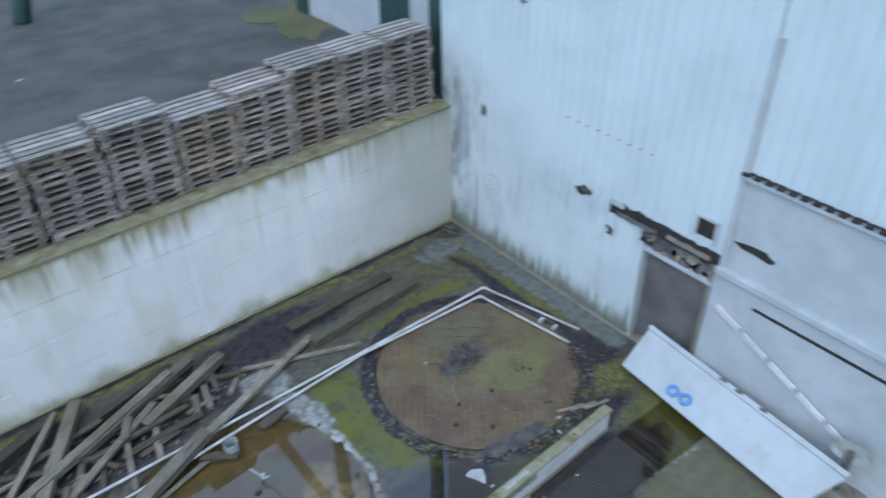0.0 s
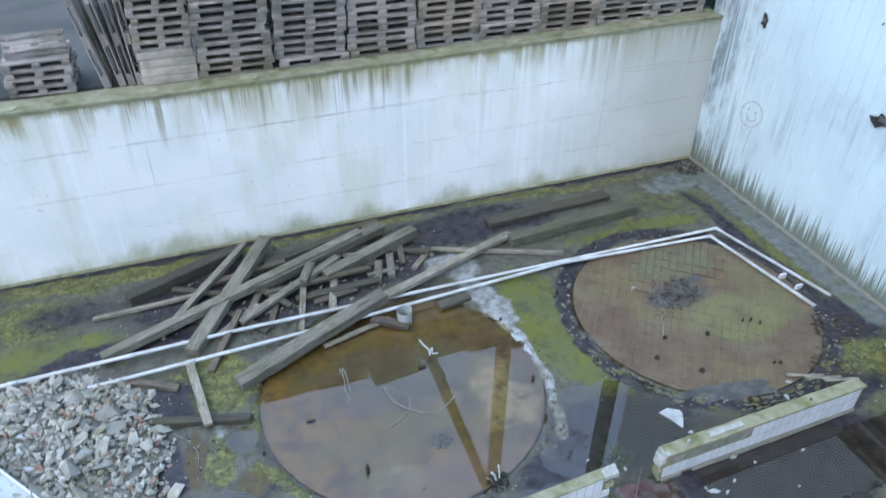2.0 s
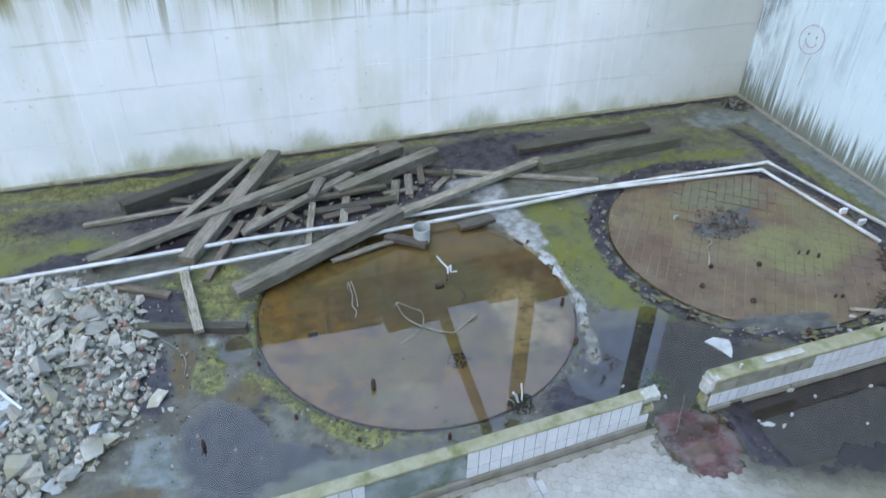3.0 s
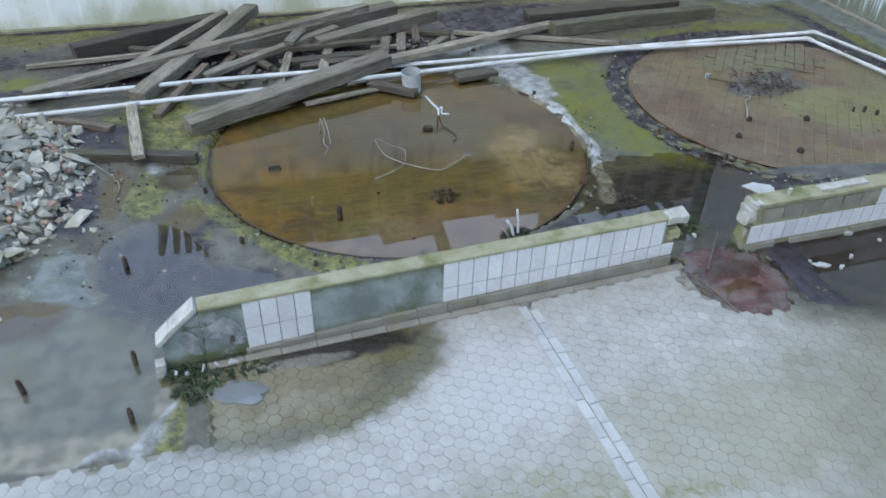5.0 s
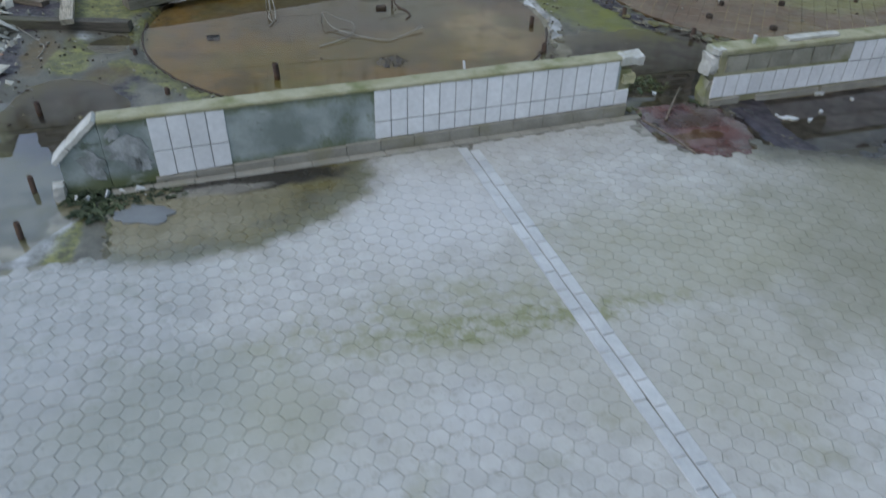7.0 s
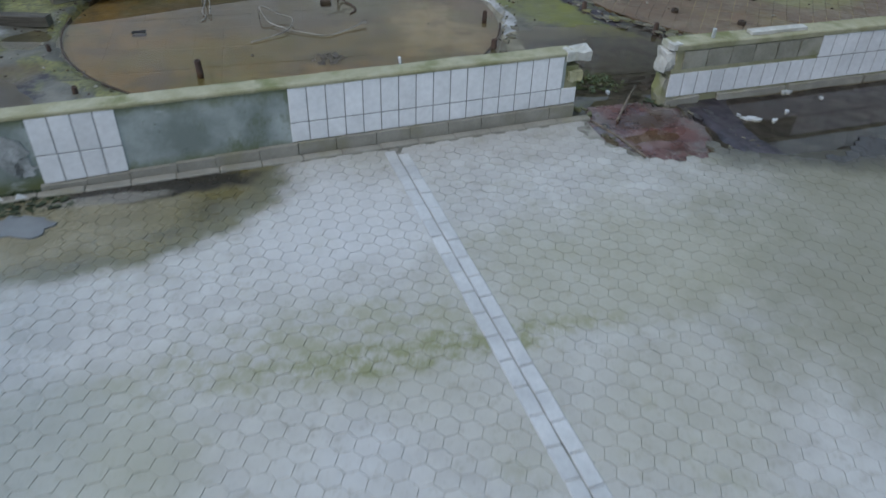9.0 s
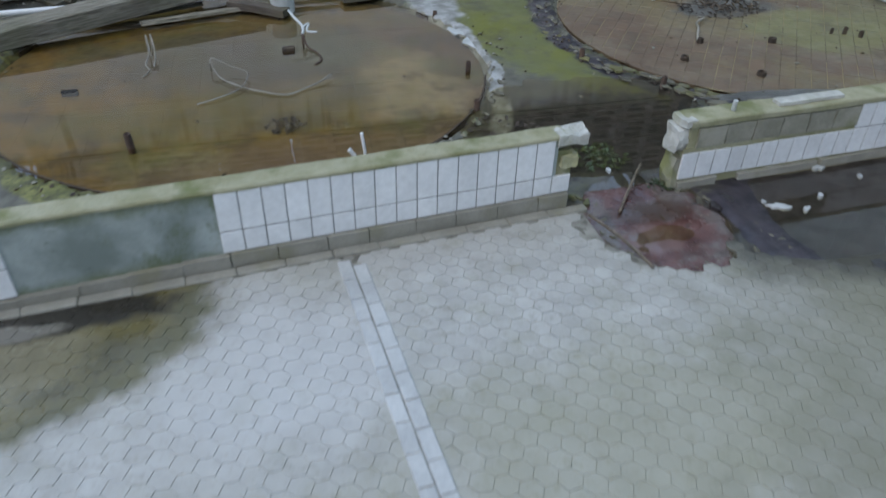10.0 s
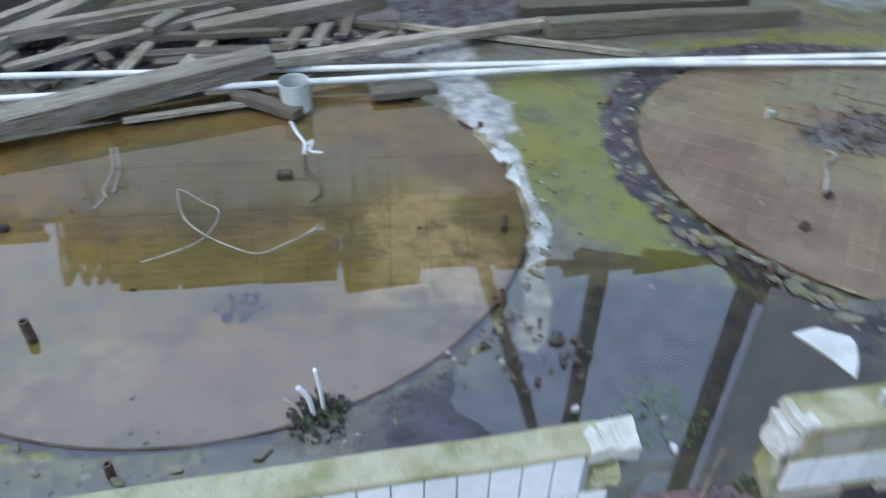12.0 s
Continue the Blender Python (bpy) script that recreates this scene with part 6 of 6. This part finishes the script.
part("broken_lump", rough_block(L - 0.10, L - 0.01, -0.008, 0.08, 0.27, 0.34, 5, 0.02, 6), M["pad"], left, "mossy lump under the broken end")
# sloping left end
bm = prism([(0.088, -0.1), (-0.16, -0.1), (-0.16, 0.20), (-0.15, 0.245), (0.088, 0.436)], 0.004, 0.101)
for v in bm.verts:
    v.co = Vector((v.co.x, v.co.z, v.co.y))
bmesh.ops.recalc_face_normals(bm, faces=bm.faces)
part("sloping_end", bm, M["render"], left, "sloping end without tiles")
for k, (a, b) in enumerate((((-0.185, 0.225), (-0.095, 0.312)), ((-0.09, 0.317), (0.082, 0.462)))):
    bm = rough_block(-0.5, 0.5, -0.012, 0.118, -0.014, 0.014, 30 + k, 0.004, 6)
    ln, an = math.hypot(b[0] - a[0], b[1] - a[1]), math.degrees(math.atan2(b[1] - a[1], b[0] - a[0]))
    bmesh.ops.transform(bm, matrix=pose((a[0] + b[0]) / 2, 0, (a[1] + b[1]) / 2, 0, -an, 0) @ Matrix.Diagonal((ln, 1, 1, 1)), verts=bm.verts)
    part("sloping_coping", bm, M["chalk"], left, "pale sloping coping piece")
for k, (u, z, ru, rz) in enumerate(((0.22, 0.25, 0.10, 0.09), (0.29, 0.16, 0.06, 0.06), (0.02, 0.18, 0.07, 0.08), (0.16, 0.37, 0.05, 0.03))):
    bm = prism(blob_outline(u, z, ru, rz, 0.3 * k, 18, 0.55, k + 44), 0.0, 0.007)
    for v in bm.verts:
        v.co = Vector((v.co.x, -v.co.z - 0.0005, v.co.y))
    bmesh.ops.recalc_face_normals(bm, faces=bm.faces)
    part("plaster_patch", bm, M["skim"], left, "flaking pale plaster")
part("broken_end", rough_block(-0.225, -0.165, -0.05, 0.02, -0.03, 0.10, 43, 0.018, 6), M["chalk"], left, "broken white lump at the wall's end")
for a, count in ((0.361, 4), (1.717, 16)):
    bm = box(a + 0.002, a + TW * count - 0.008, -0.0062, -0.0005, tile_foot(a) + 0.012, 0.437)
    part("grout", bm, M["grout"], left, "grey grout between the tiles")
    for k in range(count):
        u = a + TW * k
        part("tile", UPPER, None, left, at=pose(u, 0, 0.2265))
        foot = tile_foot(u + TW - 0.006)
        part("tile", tile_mesh(TW - 0.006, 0.2205 - foot, foot - tile_foot(u)), None, left, at=pose(u, 0, foot))
u = 1.717 + TW * 16
part("tile", tile_mesh(TW - 0.004, 0.2205 - tile_foot(u + TW), 0.0), None, left, at=pose(u, 0, tile_foot(u + TW)))
x = 0.34
k = 0
while x < L - 0.06:
    w = min(0.235 + 0.02 * math.sin(k * 3.7), L - 0.04 - x)
    bm = rough_block(x, x + w - 0.004, -0.030 + 0.002 * math.sin(k * 2.3), 0.0, -0.1, tile_foot(x + w / 2) - 0.004, 50 + k, 0.0025, 3)
    part("plinth_stone", bm, M["plinth"], left, "grey cement plinth stone")
    x += w
    k += 1

right = base("low_wall", "low tiled wall with bare blocks and mossy top", "low wall", at=pose(-4.85, -6.415, 0, 0, 0, 2.3))
R = 2.9
part("wall_core", box(0.02, R, 0.0, 0.13, -0.12, 0.398, 0.004), M["coping"], right, "mossy bare wall core")
top = part("coping", worn_coping(R + 0.01, -0.014, 0.15, 0.399, 0.436, 4, 0.012), M["coping"], right, "mossy cement coping")
part("broken_end", rough_block(-0.03, 0.055, 0.0, 0.13, -0.1, 0.20, 3, 0.02, 8), M["block"], right, "crumbled pale end")
part("broken_end", rough_block(-0.055, 0.05, 0.005, 0.125, 0.235, 0.385, 6, 0.022, 8), M["chalk"], right, "broken pale block at the end")
part("broken_cap", rough_block(-0.02, 0.05, -0.008, 0.14, 0.395, 0.437, 7, 0.010, 6), M["chalk"], right, "pale worn coping end")
for k in range(6):
    part("block", rough_block(0.075 + 0.190 * k, 0.258 + 0.190 * k, -0.012, 0.01, 0.262, 0.388, 10 + k, 0.005, 3), M["block"], right, "bare grey block")
part("ledge", rough_block(0.0, 1.20, -0.006, 0.004, 0.232, 0.262, 18, 0.004, 12), M["coping"], right, "mossy mortar ledge")
part("grout", box(0.004, R - 0.03, -0.0062, -0.0005, 0.075, 0.222), M["grout"], right, "grey grout between the tiles")
part("grout", box(1.216, R - 0.03, -0.0062, -0.0005, 0.222, 0.392), M["grout"], right, "grey grout between the tiles")
for k in range(26):
    part("tile", ROW, None, right, at=pose(0.002 + TW * k, 0, 0.062))
    if k >= 11:
        part("tile", OVER, None, right, at=pose(0.002 + TW * k, 0, 0.237))
for k, (a, b) in enumerate(((0.0, 0.26), (0.42, 1.0), (1.02, 1.7), (1.72, 2.4), (2.42, 2.88))):
    part("plinth_stone", rough_block(a, b, -0.028, 0.0, -0.1, 0.052 - 0.006 * (k % 2), 70 + k, 0.006, 6), M["plinth"], right, "broken cement plinth stone")
part("loose_lath", rough_block(0.62, 1.08, 0.03, 0.10, 0.437, 0.458, 20, 0.006, 5), M["chalk"], right, "pale lath lying on the coping")
part("bolt", tube([(0.32, 0.06, 0.42), (0.318, 0.055, 0.50)], 0.014, 8), M["bucket"], top)
part("bolt", tube([(2.1, 0.06, 0.42), (2.1, 0.06, 0.47)], 0.012, 8), M["rust"], top)

# red silt in the gap between the walls, with a crumbled edge
bm = bmesh.new()
n = 26
grid = []
for i in range(n + 1):
    row = []
    for j in range(n + 1):
        x, y = -5.56 + 0.84 * i / n, -7.24 + 0.90 * j / n
        rim = math.hypot((x + 5.18) / 0.40, (y + 6.72) / 0.47) + 0.3 * noise.noise((x * 5, y * 5, 1)) + 0.15 * noise.noise((x * 13, y * 13, 1)) - 1
        z = 0.004 + 0.009 * noise.noise((x * 3, y * 3, 2)) + 0.006 * noise.noise((x * 9, y * 9, 4)) - min(0.05, max(0.0, rim) * 0.4)
        row.append(bm.verts.new((x, y, z)))
    grid.append(row)
for i in range(n):
    for j in range(n):
        bm.faces.new((grid[i][j], grid[i + 1][j], grid[i + 1][j + 1], grid[i][j + 1]))
silt = thing("silt", bm, M["red"], "wet red silt in a hollow between the low walls", "silt", kind="stuff", smooth=True)
for k in range(26):
    a = k / 26
    x, y = (-5.42 + 0.06 * math.sin(k * 2.1) - 0.05 * math.sin(a * 6), -6.42 - 0.68 * a * 2) if a < 0.5 else (-5.38 + (a - 0.5) * 1.7, -7.12 + 0.28 * max(0, a - 0.72) + 0.03 * math.sin(k * 3.3))
    ob = tagged(new("kerb_stone", mossy[k % 6]), "crumbled stone at the rim of the red hollow", "stone", "stones round the hollow")
    ob.matrix_basis = pose(x, y, 0.0, 0, 0, k * 50) @ Matrix.Diagonal((0.03, 0.022, 0.02, 1))
for k in range(16):
    ob = tagged(new("kerb_stone", mossy[k % 6]), "mossy stone at the edge of the dark puddle", "stone", "stones at the puddle")
    ob.matrix_basis = pose(-4.72 + 0.012 * k + 0.02 * math.sin(k * 5), -6.5 - 0.04 * k, 0.0, 0, 0, k * 70) @ Matrix.Diagonal((0.035, 0.025, 0.025, 1))

# ---- round paved discs ----
def disc(name, centre, radius, z, turn, label, sx, sy, tile_mat, joint_mat, gap, lifted=(), joint_depth=0.004):
    """A round field of paving cut to the circle; nearly every piece is a single part."""
    ob = base(name, label, "paving", kind="structure", at=pose(centre[0], centre[1], 0, 0, 0, turn))
    bm = bmesh.new()
    bmesh.ops.create_circle(bm, cap_ends=True, segments=72, radius=radius + 0.002)
    for v in bm.verts:
        v.co.z = z - joint_depth
    part("bedding", bm, joint_mat, ob)
    hx, hy = sx / 2 - gap, sy / 2 - gap
    spots = []
    for i in range(-int(radius / sx) - 1, int(radius / sx) + 2):
        for j in range(-int(radius / sy) - 1, int(radius / sy) + 2):
            cx, cy = i * sx, j * sy
            pts = [(cx + a * hx, cy + b * hy) for a, b in ((-1, -1), (1, -1), (1, 1), (-1, 1))]
            if min(math.hypot(*p) for p in pts) <= radius - 0.03:
                spots.append((cx, cy, pts))
    turned = Matrix.Rotation(radians(turn), 2)
    spots.sort(key=lambda s: (turned @ Vector(s[:2])).y)
    b2 = bmesh.new()
    add_box(b2, -hx, hx, -hy, hy, -0.03, 0.0, min(0.003, gap * 1.4, joint_depth))
    full = mesh_of("paving_tile", b2, tile_mat)
    rest = bmesh.new()
    for k, (cx, cy, pts) in enumerate(spots):
        far = [math.hypot(*p) for p in pts]
        tilt = pose(0, 0, 0)
        at = turned @ Vector((cx, cy))
        if any(math.hypot(at.x - u, at.y - v) < 0.32 for u, v in lifted):
            tilt = pose(0, 0, 0.014, rnd.uniform(-5, 5), rnd.uniform(-5, 5), rnd.uniform(-4, 4))
        if k >= 396:
            cut = [Vector((p[0] * min(1, radius / e) - cx, p[1] * min(1, radius / e) - cy, 0)) for p, e in zip(pts, far)]
            m = pose(cx, cy, z) @ tilt
            hi = [rest.verts.new(m @ p) for p in cut]
            lo = [rest.verts.new(m @ (p - Vector((0, 0, 0.03)))) for p in cut]
            rest.faces.new(hi)
            for q in range(4):
                rest.faces.new((lo[q], lo[(q + 1) % 4], hi[(q + 1) % 4], hi[q]))
        elif max(far) <= radius:
            part("paving_tile", full, None, ob, at=pose(cx, cy, z + joint_depth * 0.4 * noise.noise((cx * 3, cy * 3, 1))) @ tilt)
        else:
            cut = [(p[0] * min(1, radius / e), p[1] * min(1, radius / e)) for p, e in zip(pts, far)]
            part("paving_tile", prism(cut, -0.03, 0.0), tile_mat, ob, at=pose(0, 0, z))
    if len(spots) > 396:
        part("paving_rest", rest, tile_mat, ob)["kind"] = "stuff"
    else:
        rest.free()
    return ob


disc("flooded_disc", NEAR, NEAR_R, -0.034, -2.8, "round flooded area of red-brown square paving", 0.2225, 0.2225, M["disc_near"], M["joint_near"], 0.0016, joint_depth=0.0009)
# a narrow dark joint stands out round the flooded paving
bm = bmesh.new()
for k in range(150):
    a, b = math.tau * k / 150, math.tau * (k + 1) / 150
    x, y = NEAR[0] + NEAR_R * math.cos(a), NEAR[1] + NEAR_R * math.sin(a)
    if y > -3.2 or noise.noise((x * 1.6, y * 1.6, 12)) > 0.33:
        continue
    w = 0.012 + 0.006 * noise.noise((x * 5, y * 5, 3))
    top = 0.004 + 0.005 * noise.noise((x * 4, y * 4, 8))
    lo, hi = [], []
    for ang, r in ((a, NEAR_R + 0.003), (b, NEAR_R + 0.003), (b, NEAR_R + 0.003 + w), (a, NEAR_R + 0.003 + w)):
        p = (NEAR[0] + r * math.cos(ang), NEAR[1] + r * math.sin(ang))
        lo.append(bm.verts.new((*p, -0.05)))
        hi.append(bm.verts.new((*p, top)))
    bm.faces.new(hi)
    for q in range(4):
        bm.faces.new((lo[q], lo[(q + 1) % 4], hi[(q + 1) % 4], hi[q]))
thing("edging", bm, M["leaf"], "narrow dark edging strip round the flooded paving", "edging", kind="structure")
disc("paved_disc", FAR, FAR_R, 0.012, 53.0, "round damp area of red-brown brick paving", 0.232, 0.1155, M["disc_far"], M["joint_far"], 0.0022, lifted=((0.1, 1.15), (0.45, 0.95), (0.75, 0.9), (0.4, 1.35), (-0.2, 0.75), (0.9, 1.2)))
rg = random.Random(8)


def flat_stone(seed, mat):
    """A flat worn stone about one unit across."""
    bm = prism(blob_outline(0, 0, 0.62, 0.48, 0, 9, 0.55, seed), -0.3, 0.0)
    for v in bm.verts:
        if v.co.z > -0.1:
            v.co.x, v.co.y, v.co.z = v.co.x * 0.9, v.co.y * 0.9, 0.10 * noise.noise((v.co.x * 3, v.co.y * 3, seed))
    return mesh_of("edging_stone", bm, mat)


flats = [flat_stone(k, M["edging" if k % 3 else "edge_moss"]) for k in range(9)]
for k in range(36):
    a = math.pi + (k * 0.618 % 1.0) * math.pi
    if rg.random() < 0.3:
        continue
    r = NEAR_R + 0.10 + rg.uniform(-0.06, 0.10)
    ob = tagged(new("edging_stone", rg.choice(mossy)), "mossy broken edging stone round the flooded paving", "stone", "edging of the round paving")
    e = rg.uniform(0.02, 0.05)
    ob.matrix_basis = pose(NEAR[0] + r * math.cos(a), NEAR[1] + r * math.sin(a), 0.005, 0, 0, rg.uniform(0, 360)) @ Matrix.Diagonal((e * 1.4, e, e * 0.6, 1))
for lane, count in ((0.085, 96), (0.165, 96), (0.235, 88)):
    for k in range(count):
        a = math.tau * (k + rg.uniform(-0.25, 0.25)) / count
        wanted = 0.72 if math.pi * 0.85 < a < math.pi * 1.62 else (0.28 if a > math.pi * 1.62 else 0.16)
        if rg.random() > wanted or 0.2 * math.pi < a < 0.72 * math.pi and rg.random() < 0.7:
            continue
        r = FAR_R + lane + rg.uniform(-0.012, 0.012)
        ob = tagged(new("edging_stone", rg.choice(flats)), "flat mossy edging stone in the muddy channel round the paving", "stone", "edging of the round paving")
        e = rg.uniform(0.055, 0.10)
        ob.matrix_basis = pose(FAR[0] + r * math.cos(a), FAR[1] + r * math.sin(a), 0.024 + rg.uniform(-0.006, 0.008), rg.uniform(-4, 4), rg.uniform(-4, 4), math.degrees(a) + 90 + rg.uniform(-25, 25)) @ Matrix.Diagonal((e * rg.uniform(0.9, 1.5), e * 0.8, e * 0.5, 1))

def silt_sheet(name, cx, cy, rx, ry, turn, seed, mat, label):
    """A thin uneven sheet of mud that thins out to its rim."""
    bm = bmesh.new()
    n = 18
    rim = blob_outline(0, 0, rx, ry, radians(turn), 40, 0.35, seed)
    rings = []
    for k in range(5):
        f = 1 - k / 5
        rings.append([bm.verts.new((cx + x * f, cy + y * f, 0.012 + 0.012 * min(1.0, k / 2) + 0.003 * noise.noise((x * f * 9, y * f * 9, seed)))) for x, y in rim])
    mid = bm.verts.new((cx, cy, 0.024))
    for s, e in zip(rings, rings[1:]):
        for i in range(40):
            bm.faces.new((s[i], s[(i + 1) % 40], e[(i + 1) % 40], e[i]))
    for i in range(40):
        bm.faces.new((rings[-1][i], rings[-1][(i + 1) % 40], mid))
    bmesh.ops.recalc_face_normals(bm, faces=bm.faces)
    return thing(name, bm, M[mat], label, "mud", kind="stuff", smooth=True)


silt_sheet("mud", -3.25, -5.52, 0.62, 0.16, -8, 3, "mud_grey", "grey mud washed over the rim of the round paving")
silt_sheet("mud", -2.75, -3.52, 0.50, 0.20, 12, 5, "mud_grey", "dark wet mud under the dead leaves")

# ---- hexagonal paving ----
HD = 0.0905
HX, HY = HD * math.sqrt(3) / 2, HD
HC, HS = math.cos(radians(3.5)), math.sin(radians(3.5))


def paved(x, y):
    """Whether a hexagon lies here."""
    front = -6.735 + 0.0699 * (x + 9.14)
    if y > front - 0.04 and x < -5.50 or y > -6.5:
        return False
    if x < -9.05 and y > -7.42:
        return False
    if math.hypot((x + 5.14) / 0.43, (y + 6.62) / 0.52) + 0.15 * noise.noise((x * 4, y * 4, 2)) < 1 or -5.50 < x < -4.5 and y > -6.6:
        return False
    if x >= -4.5 and y > -7.12 - 0.1 * (x + 4.5) + 0.06 * noise.noise((x * 2, y * 2, 0)):
        return False
    if x > -4.78 and math.hypot((x + 4.30) / 0.52, (y + 6.95) / 0.36) + 0.2 * noise.noise((x * 5, y * 5, 7)) < 1:
        return False
    u = (y + 6.65) / -2.0
    mid = -6.822 + 0.115 * u
    return not abs(x - mid) < 0.03


bed = thing("pavement", prism([(-30, -30), (-0.05, -30), (-0.05, -7.42), (-4.45, -7.25), (-4.7, -7.15), (-5.0, -7.22), (-5.3, -7.12), (-5.5, -6.85), (-5.5, -6.5), (-9.05, -6.76), (-9.05, -7.40), (-30, -7.40)], -0.14, 0.0143), M["bed"],
            "pale grey hexagonal concrete paving with mossy stains", "paving", kind="structure")


def hex_top(bm_verts, bm_faces, cx, cy, z, r):
    o = len(bm_verts)
    for rr, zz in ((r, z - 0.02), (r, z - 0.0012), (r * 0.972, z)):
        for k in range(6):
            px, py = rr * math.cos(k * math.pi / 3), rr * math.sin(k * math.pi / 3)
            bm_verts.append((cx + px * HC - py * HS, cy + px * HS + py * HC, zz))
    for ring in (0, 6):
        for k in range(6):
            j = (k + 1) % 6
            bm_faces.append((o + ring + k, o + ring + j, o + ring + 6 + j, o + ring + 6 + k))
    bm_faces.append(tuple(o + 12 + k for k in range(6)))


RR = HD / math.sqrt(3) * 0.984
v1, f1 = [], []
hex_top(v1, f1, 0, 0, 0, RR)
one = bpy.data.meshes.new("paving_hexagon")
one.from_pydata(v1, [], f1)
one.materials.append(M["hex"])
vs, fs, single = [], [], 0
for i in range(-86, 90):
    for j in range(-48, 10):
        u, v = i * HX, j * HY + (HY / 2 if i % 2 else 0)
        x, y = -7.48 + u * HC - v * HS, -7.46 + u * HS + v * HC
        if not (-13.4 < x < -0.2 and -11.3 < y) or not paved(x, y):
            continue
        z = 0.018 + 0.0015 * noise.noise((x * 5, y * 5, 3)) + 0.002 * noise.noise((x * 0.8, y * 0.8, 5))
        if -7.7 < x < -6.05 and -8.7 < y < -7.0 and single < 300:
            part("paving_hexagon", one, None, bed, at=pose(x, y, z))
            single += 1
        else:
            hex_top(vs, fs, x, y, z, RR)
me = bpy.data.meshes.new("paving_field")
me.from_pydata(vs, [], fs)
me.materials.append(M["hex"])
field = part("paving_field", me, None, bed)
field["kind"] = "stuff"

# two rows of gutter stones across the paving
def stone_box(w, l):
    bm = bmesh.new()
    add_box(bm, -w / 2, w / 2, -l / 2, l / 2, -0.03, 0.0, 0.004)
    return mesh_of("gutter_stone", bm, M["line"])


gs = stone_box(0.066, 0.150)
gutter = base("gutter", "double row of pale gutter stones across the paving", "gutter", kind="structure", at=pose(-6.826, -6.675, 0.0235, 0, 0, 3.3))
for k in range(24):
    for s in (-1, 1):
        part("gutter_stone", gs, None, gutter, at=pose(s * 0.0355, -0.078 - 0.154 * k - 0.05 * (s > 0), 0.001 * (k % 3), 0, 0, 0.8 * math.sin(k * 2.7 + s)))
part("gutter_joint", box(-0.006, 0.006, -3.7, 0, -0.03, -0.006), M["bed"], gutter)
kerb = base("kerb", "thin row of cement kerb stones along the tiled wall", "kerb", kind="structure", at=pose(-9.14, -6.70, 0, 0, 0, 4.0))
kb = bmesh.new()
add_box(kb, -0.1193, 0.1193, -0.03, 0.03, -0.05, 0.0, 0.006)
kb = mesh_of("kerb_stone", kb, M["plinth"])
for k in range(15):
    part("kerb_stone", kb, None, kerb, at=pose(0.20 + 0.24 * k, -0.068, 0.030 + 0.002 * (k % 2)))

# puddle beside the weeds and mossy stones at the paving's edge
# mirrored sky is painted into this puddle's base colour
puddle = thing("puddle", prism(blob_outline(-8.86, -7.04, 0.17, 0.095, -0.25, 30, 0.35, 17), 0.012, 0.0265), M["sky_puddle"], "small puddle on the stained paving, sky reflection in its colour", "puddle", kind="structure")
for k in range(11):
    ob = tagged(new("kerb_stone", mossy[k % 6]), "mossy stone along the edge of the hexagonal paving", "stone", "stones along the paving")
    ob.matrix_basis = pose(-9.045 + 0.012 * math.sin(k * 4), -6.95 - 0.042 * k, 0.012, 0, 0, k * 61) @ Matrix.Diagonal((0.034, 0.026, 0.022, 1))
for k, (x, y, z, s) in enumerate(((-5.52, -6.42, 0.06, 0.05), (-5.44, -6.46, 0.03, 0.06), (-5.50, -6.50, 0.10, 0.035), (-4.86, -6.36, 0.03, 0.06), (-4.84, -6.44, 0.02, 0.05), (-9.26, -6.76, 0.03, 0.05), (-9.18, -6.80, 0.03, 0.045), (-9.08, -6.77, 0.04, 0.05), (-8.99, -6.76, 0.04, 0.045), (-8.90, -6.76, 0.04, 0.05), (-9.02, -6.82, 0.02, 0.035), (-8.86, -6.81, 0.03, 0.03))):
    ob = tagged(new("rubble_stone", mossy[k % 6] if k < 5 else whites[k % 3]), "mossy broken lump at the low wall's end" if k < 5 else "crumbled white plaster lump at the low wall's end", "rubble stone", "lumps at the wall ends")
    ob.matrix_basis = pose(x, y, z - 0.02, 10 * k, 0, k * 61) @ Matrix.Diagonal((s, s * 0.8, s * 0.8, 1))
